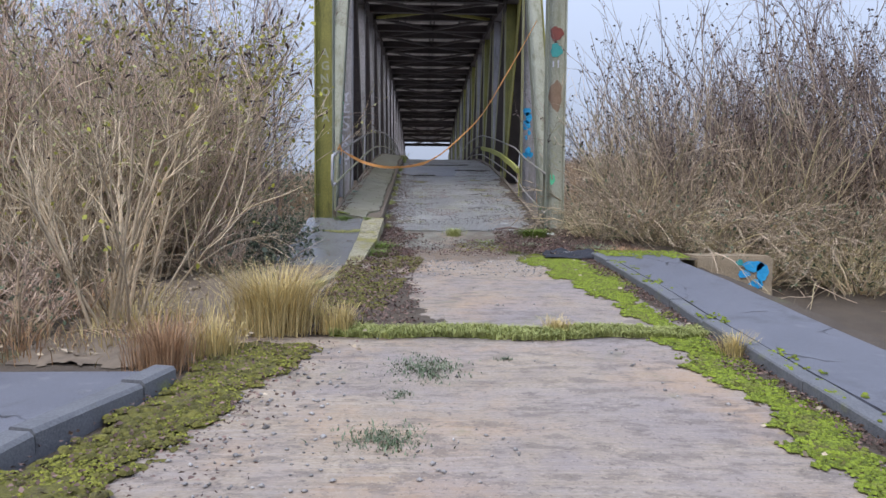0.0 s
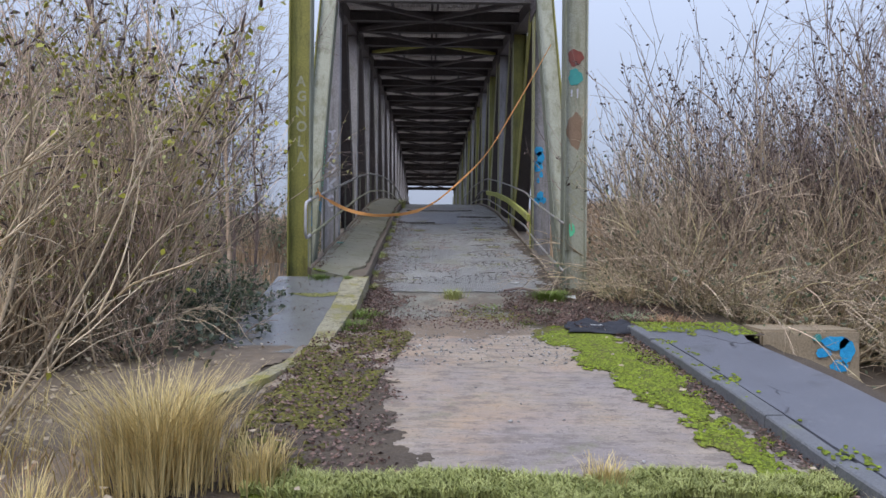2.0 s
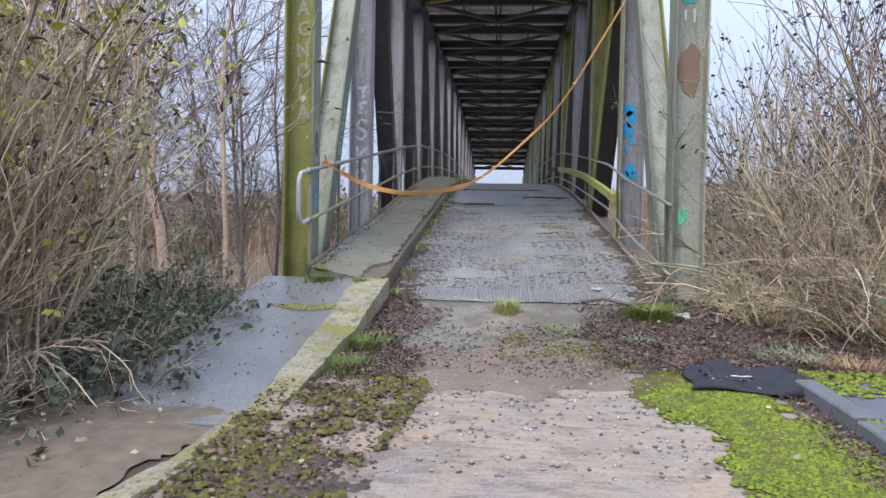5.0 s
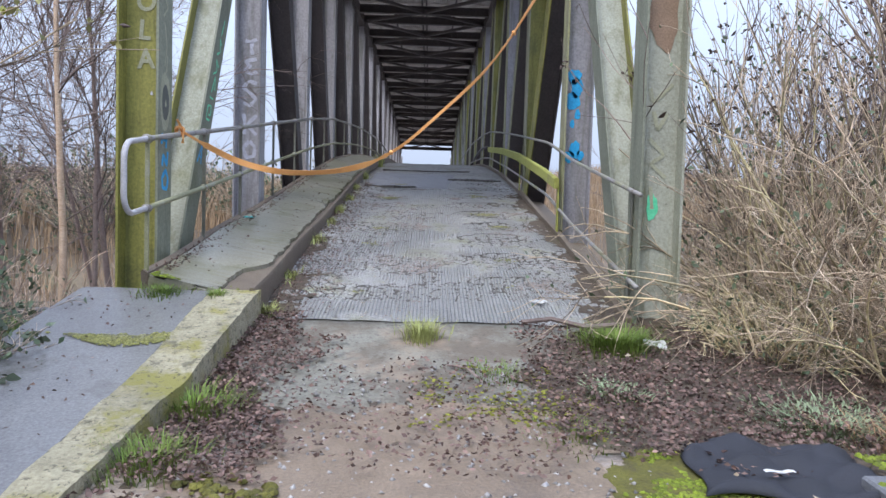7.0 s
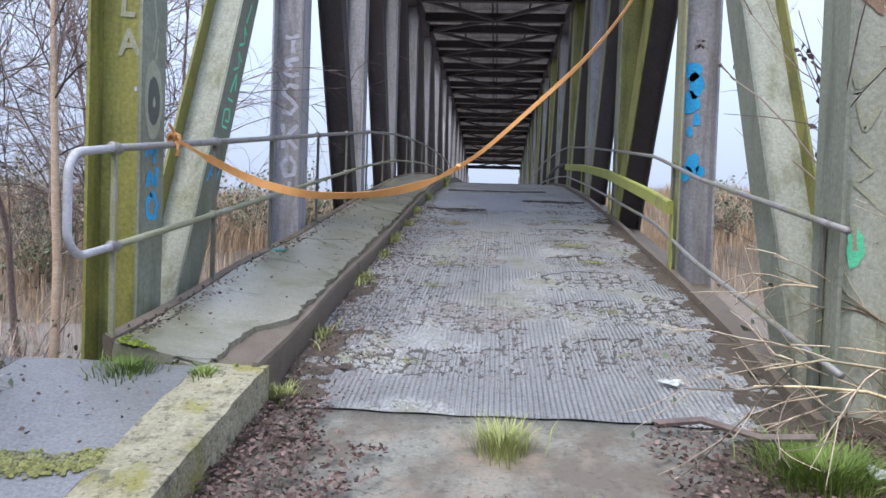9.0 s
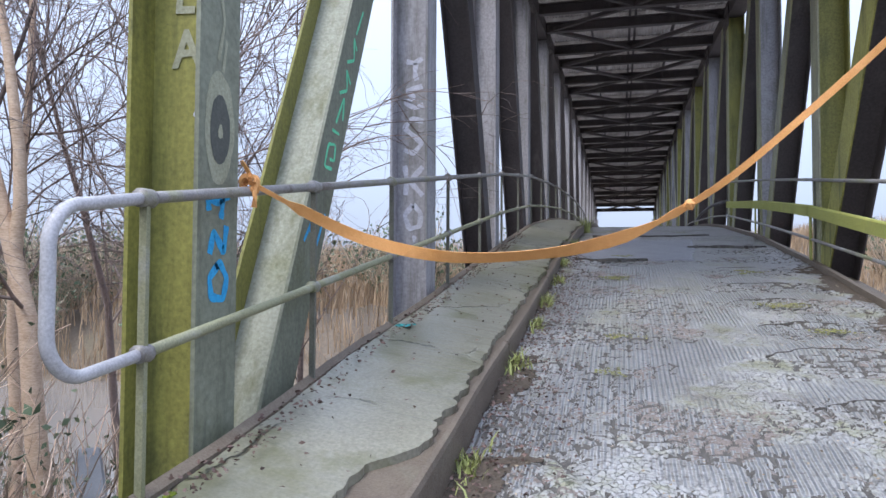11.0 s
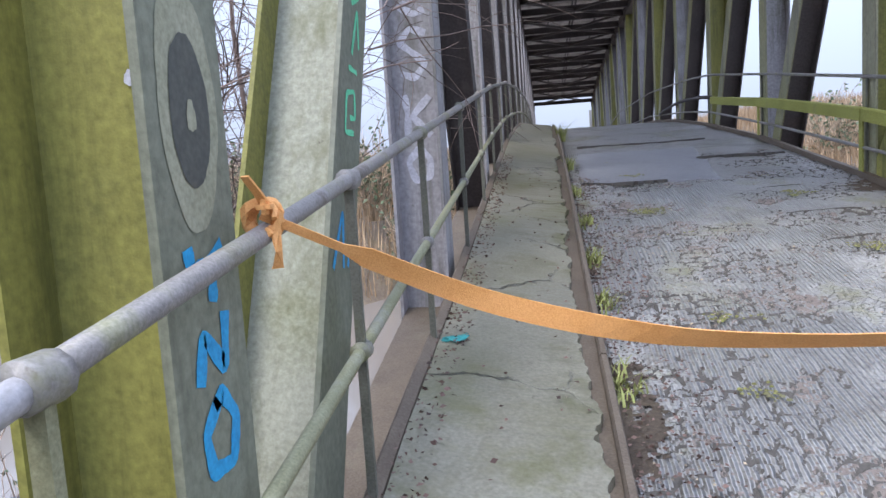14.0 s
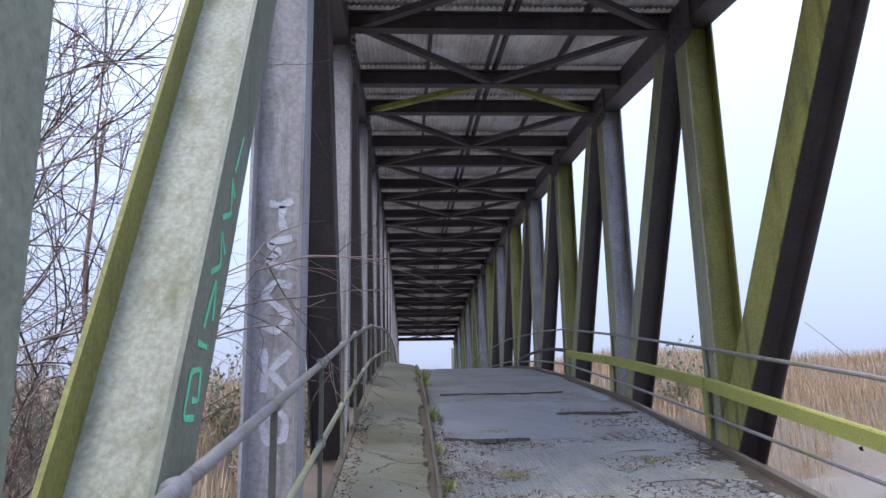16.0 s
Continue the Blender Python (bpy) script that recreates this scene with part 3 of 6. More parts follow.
def ribbon(name, ys, x0, x1, zf, mat, depth=0.25, nx=2, rough=0.0, tilt=0.0):
    """A slab that follows a height profile; x0 and x1 may be functions of y."""
    ys = np.asarray(ys)
    e0 = np.array([x0(y) if callable(x0) else x0 for y in ys])
    e1 = np.array([x1(y) if callable(x1) else x1 for y in ys])
    t = np.linspace(0, 1, nx + 1)
    X = e0[:, None] * (1 - t) + e1[:, None] * t
    Y = np.repeat(ys[:, None], nx + 1, 1)
    Z = np.repeat(np.array([zf(y) for y in ys])[:, None], nx + 1, 1) + rough * bumps(X, Y, 1.6) + tilt * (1 - t)[None]
    top = np.stack([X, Y, Z], -1).reshape(-1, 3)
    low = top - [0, 0, depth]
    n, m = len(ys), nx + 1
    i = np.arange(n * m).reshape(n, m)
    f = [tuple(q) for q in np.stack([i[:-1, :-1], i[:-1, 1:], i[1:, 1:], i[1:, :-1]], -1).reshape(-1, 4)]
    k = n * m
    ring = list(i[0, :]) + list(i[1:, -1]) + list(i[-1, -2::-1]) + list(i[-2:0:-1, 0])
    f += [(a, a + k, b + k, b) for a, b in zip(ring, ring[1:] + ring[:1])]
    f += [tuple(q + k) for q in np.stack([i[:-1, :-1], i[1:, :-1], i[1:, 1:], i[:-1, 1:]], -1).reshape(-1, 4)]
    return mesh_object(name, np.concatenate([top, low]), f, mat)


SLABS = ((-30, -16.4), (-16.38, -8.3), (-8.0, -3.0))
road = thing("road", "", "")
tagged(road, "worn brown concrete approach road in large slabs", "road", kind="structure")
for a, b in SLABS:
    s = ribbon("slab", np.linspace(a, b, 40), 0.0 if b < -8 else 0.5, 4.5, lambda y: float(road_z(y)), CONCRETE, 0.3, 24, 0.012)
    s.parent = road
    s.data.shade_smooth()
s = ribbon("joint_bed", np.linspace(-8.3, -8.0, 4), 0.0, 4.5, lambda y: float(road_z(y)) - 0.03, SOIL, 0.2, 12, 0.01)
s.parent = road
apron = ribbon("apron", np.linspace(-3.0, -0.62, 18), 0.75, 4.4, lambda y: float(road_z(y)) - 0.01, APRON, 0.3, 24, 0.015)
apron.parent = road
apron.data.shade_smooth()

# pavement on the right, with its kerb stones
pave = ribbon("pavement", np.linspace(-20, -3.45, 40), 4.66, lambda y: 5.62 if y < -4 else 5.75, lambda y: float(road_z(y)) + 0.105, TARMAC, 0.35, 8, 0.008)
tagged(pave, "blue-grey tarmac pavement strip beside the approach", "pavement", kind="structure")


def kerb_run(name, line, zf, w, h, mat, label, step=0.92):
    """Kerb stones, each a bevelled piece of its own, along a line of (x, y)."""
    run = thing(name, label, "kerb")
    tagged(run, kind="structure")
    pts = np.array(line, float)
    seg = np.r_[0, np.cumsum(np.linalg.norm(np.diff(pts, axis=0), axis=1))]
    d = 0.0
    while d + 0.2 < seg[-1]:
        a, b = d + 0.006, min(d + step, seg[-1]) - 0.006
        p = [np.array([np.interp(t, seg, pts[:, 0]), np.interp(t, seg, pts[:, 1])]) for t in (a, b)]
        bm = bmesh.new()
        j = rng.normal(0, 0.008, 2)
        sec = [(-w / 2, -0.3), (w / 2, -0.3), (w / 2, h - 0.025), (w / 2 - 0.025, h), (-w / 2 + 0.012, h), (-w / 2, h - 0.012)]
        sweep(bm, [(p[0][0], p[0][1], zf(p[0][1]) + j[0]), (p[1][0], p[1][1], zf(p[1][1]) + j[1])], sec)
        part("kerb_stone", bm, mat, run)
        d += step
    return run


kerb_run("kerb_right", [(4.56, -20), (4.56, -3.4)], lambda y: float(road_z(y)), 0.17, 0.12, KERB_GREY, "grey kerb stones edging the pavement, partly mossy")
kerb_run("kerb_left_near", [(-1.1, -14.5), (-0.5, -11.0), (-0.3, -10.4), (-0.12, -9.62)], lambda y: float(road_z(y)), 0.18, 0.13, KERB_GREY, "short run of worn grey kerb stones ending in grass")
pv = ribbon("pavement", np.linspace(-14.5, -9.7, 14), -2.6, lambda y: float(np.interp(y, (-14.5, -11, -10.4, -9.62), (-1.2, -0.6, -0.4, -0.22))), lambda y: float(road_z(y)) + 0.1, TARMAC, 0.3, 5, 0.01)
tagged(pv, "dark worn tarmac patch behind the broken kerb", "pavement", kind="structure")


def kerb_left_x(y):
    return float(np.interp(y, (-7.2, -6.7, -5.9, -5.0, -4.4, -2.4, -0.7), (-0.15, 0.15, 0.48, 0.66, 0.74, 0.85, 0.86)))


def kerb_left_w(y):
    return float(np.interp(y, (-6.5, -4.5, -2.5, -0.75), (0.14, 0.2, 0.34, 0.4)))


ky = np.linspace(-7.0, -0.66, 150)
lk = ribbon("kerb_left", ky, lambda y: kerb_left_x(y) - kerb_left_w(y) * 0.72, lambda y: kerb_left_x(y) + kerb_left_w(y) * 0.28, lambda y: float(walk_z(y)) + 0.012 + 0.012 * float(rough_noise(y, 1.7, 2.0)), KERB, 0.5, 10, 0.02)
tagged(lk, "rough yellowish lichened concrete kerb rising to the bridge", "kerb", kind="structure")
pad = ribbon("walkway_ramp", np.linspace(-4.6, -0.72, 30), -0.5, lambda y: kerb_left_x(y) - kerb_left_w(y) * 0.72 - 0.004, lambda y: float(walk_z(y)), PAD, 0.5, 8, 0.006)
tagged(pad, "smooth wet grey screed ramp up to the footway", "walkway", kind="structure")

# ---- the bridge ----
LEFT_Y = [0.0, 3.85] + [7.75 + 3.9 * i for i in range(12)] + [54.3, 57.6]
RIGHT_Y = [-0.45, 3.12] + [7.1 + 3.88 * i for i in range(12)] + [54.3, 57.6]
XL, XR = -0.29, 4.39
bridge = thing("truss_bridge", "old covered steel truss bridge, grey and green with algae", "bridge")
SEC = isection(0.38, 0.34, 0.014, 0.022)
SEC_D = isection(0.36, 0.32, 0.014, 0.02)
posts = {"L": [], "R": []}
diagonals = {"L": [], "R": []}


def member(name, p0, p1, sec, mat, label="", face=None, back=None):
    """face: the paint of the flange towards the deck, back: of the outer flange."""
    bm = bmesh.new()
    sweep(bm, [p0, p1], sec, side=(1, 0, 0))
    ob = part(name, bm, mat, bridge, label)
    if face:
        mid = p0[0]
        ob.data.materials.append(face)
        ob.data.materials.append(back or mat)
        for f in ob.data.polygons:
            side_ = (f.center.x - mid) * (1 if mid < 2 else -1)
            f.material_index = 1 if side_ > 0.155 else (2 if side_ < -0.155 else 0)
    return ob


for side, xs, ys in (("L", XL, LEFT_Y), ("R", XR, RIGHT_Y)):
    for k, y in enumerate(ys):
        z0, z1 = float(road_z(y)) - 0.35, float(top_z(y)) + 0.15
        olive = (k == 0 and side == "L") or (side == "R" and k % 2 == 0 and k > 0)
        mat = STEEL_OLIVE if olive else STEEL
        if side == "R" and k == 0:
            mat = STEEL_LIGHT
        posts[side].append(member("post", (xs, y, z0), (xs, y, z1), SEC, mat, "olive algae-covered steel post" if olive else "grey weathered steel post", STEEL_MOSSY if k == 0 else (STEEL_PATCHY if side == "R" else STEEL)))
    n = len(ys)
    for k in range(n - 1):
        a, b = ys[k], ys[k + 1]
        if k == 0:
            lo, hi = (a + 0.46, float(road_z(a)) + 0.02), (b - 0.54 if side == "L" else b - 0.25, float(top_z(b)))
        elif k == n - 2:
            lo, hi = (b - 0.42, float(road_z(b)) - 0.1), (a + 0.1, float(top_z(a)))
        elif k < (n - 1) / 2:
            foot_, head_ = (0.4, 1.2) if side == "L" else ((0.15, 0.55) if k == 1 else (0.5, 0.72))
            lo, hi = (b - foot_, float(road_z(b)) - 0.2), (a + head_, float(top_z(a)))
        else:
            lo, hi = (a + 0.4, float(road_z(a)) - 0.2), (b - 1.2, float(top_z(b)))
        # inner diagonals lean over; part of their dark colour is underside shade
        mat = STEEL_LIGHT if k == 0 else STEEL_DARK
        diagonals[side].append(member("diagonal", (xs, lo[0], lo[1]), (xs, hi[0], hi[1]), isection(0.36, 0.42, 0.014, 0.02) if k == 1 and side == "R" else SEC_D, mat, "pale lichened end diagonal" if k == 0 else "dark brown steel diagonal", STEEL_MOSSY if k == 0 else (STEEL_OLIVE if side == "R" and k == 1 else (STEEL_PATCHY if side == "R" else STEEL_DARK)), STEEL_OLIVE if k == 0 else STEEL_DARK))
    for k in range(n - 1):
        a, b = ys[k], ys[k + 1]
        bm = bmesh.new()
        if k > 0 and k < n - 2:
            za, zb = float(top_z(a)), float(top_z(b))
            sweep(bm, [(xs, a, za + 0.17), (xs, b, zb + 0.17)], rect(0.36, 0.34))
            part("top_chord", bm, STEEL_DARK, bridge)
            bm = bmesh.new()
        sweep(bm, [(xs, a, float(road_z(a)) - 0.32), (xs, b, float(road_z(b)) - 0.32)], rect(0.34, 0.4))
        part("bottom_chord", bm, RUST, bridge)
    # gusset plates at the upper joints
    inner = xs + (0.2 if side == "L" else -0.2)
    for k in range(1, n - 1):
        y, z = ys[k], float(top_z(ys[k]))
        bm = bmesh.new()
        box(bm, (inner - 0.008, y - 0.42, z - 0.28), (inner + 0.008, y + 0.42, z + 0.3))
        for i in range(3):
            for j in range(4):
                box(bm, (inner - 0.028, y - 0.3 + 0.18 * j, z - 0.18 + 0.18 * i), (inner + 0.028, y - 0.265 + 0.18 * j, z - 0.145 + 0.18 * i))
        part("gusset_plate", bm, STEEL_DARK, bridge)

# roof framing: cross beams at the joints and half way, bracing, long purlins, corrugated sheets
roof_y = []
for k in range(1, len(LEFT_Y) - 1):
    roof_y.append((LEFT_Y[k] + RIGHT_Y[k]) / 2)
    if k < len(LEFT_Y) - 2:
        roof_y.append((LEFT_Y[k] + LEFT_Y[k + 1]) / 2)
for k, y in enumerate(roof_y):
    z = float(top_z(y)) + 0.2
    bm = bmesh.new()
    sweep(bm, [(XL + 0.18, y, z), (XR - 0.18, y, z)], [(-0.08, -0.13), (0.08, -0.13), (0.08, -0.11), (0.01, -0.11), (0.01, 0.11), (0.08, 0.11), (0.08, 0.13), (-0.08, 0.13), (-0.08, 0.11), (-0.01, 0.11), (-0.01, -0.11), (-0.08, -0.11)])
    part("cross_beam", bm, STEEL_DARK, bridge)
    if k + 1 < len(roof_y):
        y2, z2 = roof_y[k + 1], float(top_z(roof_y[k + 1])) + 0.2
        mid = (XL + XR) / 2
        for x in (XL + 0.3, XR - 0.3):
            bm = bmesh.new()
            if k % 2 == 0:
                sweep(bm, [(x, y, z - 0.06), (mid, y2, z2 - 0.06)], rect(0.1, 0.09))
            else:
                sweep(bm, [(mid, y, z - 0.06), (x, y2, z2 - 0.06)], rect(0.1, 0.09))
            part("brace", bm, STEEL_OLIVE if k == 3 else STEEL_DARK, bridge)
for x in (1.0, 1.98, 2.12, 3.1):
    for k in range(len(roof_y) - 1):
        bm = bmesh.new()
        sweep(bm, [(x, roof_y[k], float(top_z(roof_y[k])) + 0.38), (x, roof_y[k + 1], float(top_z(roof_y[k + 1])) + 0.38)], rect(0.055, 0.1))
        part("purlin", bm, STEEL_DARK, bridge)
# corrugations run along the bridge
nxs = 4 * 58
xs_ = np.linspace(XL - 0.35, XR + 0.35, nxs)
for k in range(len(roof_y) - 1):
    ya, yb = roof_y[k] - 0.05, roof_y[k + 1] + 0.05
    za, zb = float(top_z(roof_y[k])) + 0.47 + 0.004 * (k % 2), float(top_z(roof_y[k + 1])) + 0.47 + 0.004 * (k % 2)
    wave = 0.02 * np.sin(xs_ / 0.076 * 2 * np.pi)
    v = np.concatenate([np.stack([xs_, np.full(nxs, ya), za + wave], -1), np.stack([xs_, np.full(nxs, yb), zb + wave], -1)])
    i = np.arange(nxs - 1)
    f = np.stack([i, i + 1, i + 1 + nxs, i + nxs], -1)
    sh = raw("roof_sheet", v, f, ROOF, bridge)
    so = sh.modifiers.new("thick", "SOLIDIFY")
    so.thickness = 0.004

# ---- deck ----
DECK_END = 10.4
dy = np.concatenate([np.linspace(DECK_END, 15, 30), np.linspace(15.5, 58, 50)])
deck = ribbon("deck", dy, 0.93, 4.12, lambda y: float(road_z(y)), DECK, 0.25, 32, 0.016)
deck.data.shade_smooth()
tagged(deck, "cracked grey anti-slip bridge deck with moss patches", "deck", kind="structure")
# ovals in two rows where the surfacing has sunk and broken up
HOLLOWS = []
for row in range(10):
    for cx, sgn in ((1.68, 1), (3.3, -1)):
        HOLLOWS.append((cx + rng.uniform(-0.06, 0.06), 0.15 + row * 1.02 + (0.3 if sgn < 0 else 0) + rng.uniform(-0.1, 0.1), rng.uniform(0.5, 0.66), rng.uniform(0.26, 0.4)))


def hollow_depth(x, y):
    v = np.full(np.shape(x), -2.0)
    for cx, cy2, rx, ry in HOLLOWS:
        v = np.maximum(v, 1 - np.hypot((x - cx) / rx, (y - cy2) / ry))
    return v


def plates(x, y, size):
    """Distance to the nearest joint between irregular plates, and a random number for each plate."""
    u = x / size + 0.5 * vnoise(x * 5.0, y * 5.0) + 0.25 * vnoise(x * 17.0, y * 17.0)
    w = y / size * 1.25 + 0.5 * vnoise(y * 5.0 + 5.1, x * 5.0) + 0.25 * vnoise(y * 17.0, x * 17.0 + 3.0)
    iu, iw = np.floor(u), np.floor(w)
    h = lambda a, b, k: np.modf(np.abs(np.sin(a * 127.1 + b * 311.7 + k) * 43758.5453))[0]
    f1, f2, cell = np.full(x.shape, 9.0), np.full(x.shape, 9.0), np.zeros(x.shape)
    for da in (-1, 0, 1):
        for db in (-1, 0, 1):
            a, b = iu + da, iw + db
            d = np.hypot(a + 0.1 + 0.8 * h(a, b, 0.3) - u, b + 0.1 + 0.8 * h(a, b, 1.7) - w)
            near = d < f1
            f2 = np.where(near, f1, np.minimum(f2, d))
            cell = np.where(near, h(a, b, 4.4), cell)
            f1 = np.where(near, d, f1)
    return (f2 - f1) * size, cell


def smooth_patch(x, y):
    """The tarmac repair further up the deck."""
    return np.minimum(np.minimum(x - 1.08, 2.75 + 0.1 * (y - 8) - x), y - 7.6) + 0.04 * rough_noise(x, y, 1.5)


nx_, ny_ = 236, 800
DX, DY = np.meshgrid(np.linspace(0.93, 4.12, nx_), np.linspace(-0.62, DECK_END, ny_))
hd_ = hollow_depth(DX, DY)
worn = smooth((np.clip(hd_, -0.5, 1) * 0.6 + 0.45 * rough_noise(DX, DY, 0.75) + 0.3 * smooth((DX - 3.3) / 0.5) + 0.22 * smooth((1.7 - DX) / 0.4) + 0.16) / 0.2)
worn = worn * smooth((DY + 0.25) / 0.3) * (1 - smooth(smooth_patch(DX, DY) / 0.05))
gap, cell = plates(DX, DY, 0.125)
joint = np.clip(1 - gap / (0.026 + 0.016 * rough_noise(DX, DY, 1.1)).clip(0.014, 0.05), 0, 1) * worn
slip = smooth_patch(DX, DY)
rim = np.exp(-((hd_ - 0.03) / 0.03) ** 2) * (rough_noise(DX, DY, 0.55) > -0.1)
DZ = road_z(DY) + 0.016 * bumps(DX, DY, 1.6) - 0.02 * joint + worn * (0.014 * (cell - 0.5) + 0.003 * rough_noise(DX, DY, 6)) - 0.03 * np.clip(hd_, 0, 0.6) + 0.005 * rim + 0.018 * smooth(slip / 0.02)
DZ = DZ - 0.03 * np.exp(-((DY - 9.3 - 0.12 * rough_noise(DX, DY, 1.0)) / 0.05) ** 2) * smooth((DX - 2.7) / 0.2)
di = np.arange(DX.size).reshape(DX.shape)
df = np.stack([di[:-1, :-1], di[:-1, 1:], di[1:, 1:], di[1:, :-1]], -1).reshape(-1, 4)
near_deck = raw("deck_surfacing", np.stack([DX, DY, DZ], -1).reshape(-1, 3), df, DECK_NEAR)
for extra in (CRACK, DECK_PATCH, DECK_GRIT):
    near_deck.data.materials.append(extra)
mid_ = lambda q: (q[:-1, :-1] + q[1:, 1:]) / 2
grit = (mid_(worn) > 0.6) & (rough_noise(mid_(DX), mid_(DY), 1.9) + rng.uniform(-0.9, 0.3, mid_(DX).shape) > 0.55)
which = np.where(mid_(slip) > 0, 2, np.where((mid_(joint) > 0.42), 1, np.where(grit, 3, 0)))
near_deck.data.polygons.foreach_set("material_index", which.astype(np.int32).ravel())
tagged(near_deck, "ribbed grey deck surfacing broken into small plates", "deck", kind="structure")
under = ribbon("deck_slab", np.linspace(-0.62, DECK_END, 40), 0.93, 4.12, lambda y: float(road_z(y)) - 0.09, APRON, 0.2, 2)
tagged(under, "concrete slab under the deck surfacing", "deck", kind="structure")
foot = ribbon("footway", np.concatenate([np.linspace(-0.70, 12, 420), np.linspace(12.5, 58, 60)]), 0.03, lambda y: 0.83 - 0.2 * float(smooth((0.75 - abs(y + 0.4)) / 0.3)) + 0.045 * float(rough_noise(y * 1.5, 3.3, 1.0)) - 0.02, lambda y: float(walk_z(y)) + 0.01, WALKWAY, 0.12, 8, 0.006, 0.11)
tagged(foot, "raised wet concrete footway stained green", "walkway", kind="structure")
fk = ribbon("footway_bed", np.linspace(-0.7, 58, 90), 0.5, 0.892, lambda y: float(walk_z(y)) - 0.035, RUST, 0.1, 1)
tagged(fk, "broken mortar bed beside the steel kerb", "walkway", kind="structure")
edge = thing("steel_kerb", "rusty steel kerb plate along the footway", "kerb")
tagged(edge, kind="structure")
ey = np.arange(-0.7, 57, 3.0)
for a in ey:
    bm = bmesh.new()
    yy = np.linspace(a + 0.01, a + 2.99, 6)
    sweep(bm, [(0.905, y, float(walk_z(y)) - 0.13) for y in yy], [(-0.022, -0.16), (0.022, -0.16), (0.024, 0.13), (0.015, 0.155), (-0.012, 0.16), (-0.022, 0.14)])
    part("plate", bm, RUST, edge)
outer = thing("footway_edge_angle", "dented rusty edging angle under the handrail", "edging")
tagged(outer, kind="structure")
for a in ey:
    bm = bmesh.new()
    yy = np.linspace(a + 0.01, a + 2.99, 6)
    sweep(bm, [(0.0, y, float(walk_z(y)) + 0.08) for y in yy], [(-0.035, -0.16), (0.025, -0.16), (0.025, 0.05), (-0.02, 0.075), (-0.035, 0.06)])
    part("angle", bm, RUST, outer)
redge = ribbon("deck_edge_beam", np.linspace(-0.6, 58, 90), 4.125, 4.19, lambda y: float(road_z(y)) + 0.07, RUST, 0.35, 1)
tagged(redge, "rusty edge beam along the deck", "beam", kind="structure")


# ---- handrails ----
def collar(bm, p, r):
    sweep(bm, [(p[0], p[1] - 0.035, p[2]), (p[0], p[1] - 0.02, p[2]), (p[0], p[1] + 0.02, p[2]), (p[0], p[1] + 0.035, p[2])], circle(r, 10))


def rail_top(y):
    return float(np.interp(y, (-1.1, -0.66, 0.85, 2.29, 4.15, 7.54, 11, 15.2, 18.6, 24, 31, 40, 50, 57), (0.76, 0.824, 1.05, 1.267, 1.55, 2.06, 2.5, 2.87, 3.12, 3.42, 3.58, 3.2, 2.0, 0.9)))


left_rail = thing("handrail", "galvanised tubular handrail with a white looped end", "handrail")
RP = [-0.66, 0.85, 2.29, 4.15, 5.85, 7.54] + [9.3 + 1.85 * i for i in range(25)]
rys = np.concatenate([np.linspace(-0.64, 15, 40), np.linspace(15.5, 55, 40)])
bm = bmesh.new()
sweep(bm, [(0, y, rail_top(y)) for y in rys], circle(0.025, 10))
part("top_rail", bm, RAIL, left_rail, smooth=True)
bm = bmesh.new()
sweep(bm, [(0, y, rail_top(y) - 0.585) for y in rys], circle(0.023, 10))
part("mid_rail", bm, RAIL_MOSSY, left_rail, "mossy lower rail", smooth=True)
loop = []
zt, zb, y0 = rail_top(-0.64), rail_top(-0.64) - 0.585, -0.64
r = 0.15
loop.append((0, y0, zt))
for i in range(9):
    a = math.pi / 2 * i / 8
    loop.append((0, -0.97 - r * math.sin(a), zt - 0.055 - r + r * math.cos(a)))
for i in range(9):
    a = math.pi / 2 * i / 8
    loop.append((0, -0.97 - r * math.cos(a), zb - 0.045 + r - r * math.sin(a)))
loop.append((0, y0, zb))
bm = bmesh.new()
sweep(bm, loop, circle(0.024, 10), up=(1, 0, 0))
part("end_loop", bm, WHITE_PIPE, left_rail, "white-painted looped end of the rail", smooth=True)
for k, y in enumerate(RP):
    bm = bmesh.new()
    box(bm, (-0.016, y - 0.011, float(walk_z(y)) - 0.02), (0.016, y + 0.011, rail_top(y) - 0.01))
    post = part("rail_post", bm, RAIL_DARK if k else RAIL_MOSSY, left_rail)
    bm = bmesh.new()
    collar(bm, (0, y, rail_top(y)), 0.037)
    part("collar", bm, RAIL, post, smooth=True)
    bm = bmesh.new()
    collar(bm, (0, y, rail_top(y) - 0.585), 0.035)
    part("collar", bm, RAIL, post, smooth=True)


def right_top(y):
    return float(np.interp(y, (-1.5, 2.0, 3.9, 7.1, 10.3, 14.5, 17.2, 23.6, 33.7, 45, 57), (0.35, 0.95, 1.36, 1.80, 2.22, 2.72, 2.92, 3.22, 3.3, 2.5, 0.8)))


right_rail = thing("handrail", "thin grey tubular handrail beside the deck", "handrail")
rys2 = np.concatenate([np.linspace(-0.8, 15, 40), np.linspace(15.5, 55, 40)])
for nm, off in (("top_rail", 0.0), ("low_rail", -0.78)):
    bm = bmesh.new()
    sweep(bm, [(4.155, y, right_top(y) + off) for y in rys2], circle(0.021, 8))
    part(nm, bm, RAIL, right_rail, smooth=True)
for y in RIGHT_Y[:-1]:
    bm = bmesh.new()
    box(bm, (4.175, y - 0.02, float(road_z(y)) + 0.0), (4.19, y + 0.02, right_top(y) + 0.02))
    part("rail_post", bm, RAIL_DARK, right_rail)
guard = thing("guard_rail", "green algae-covered timber guard rail along the deck", "guard rail")


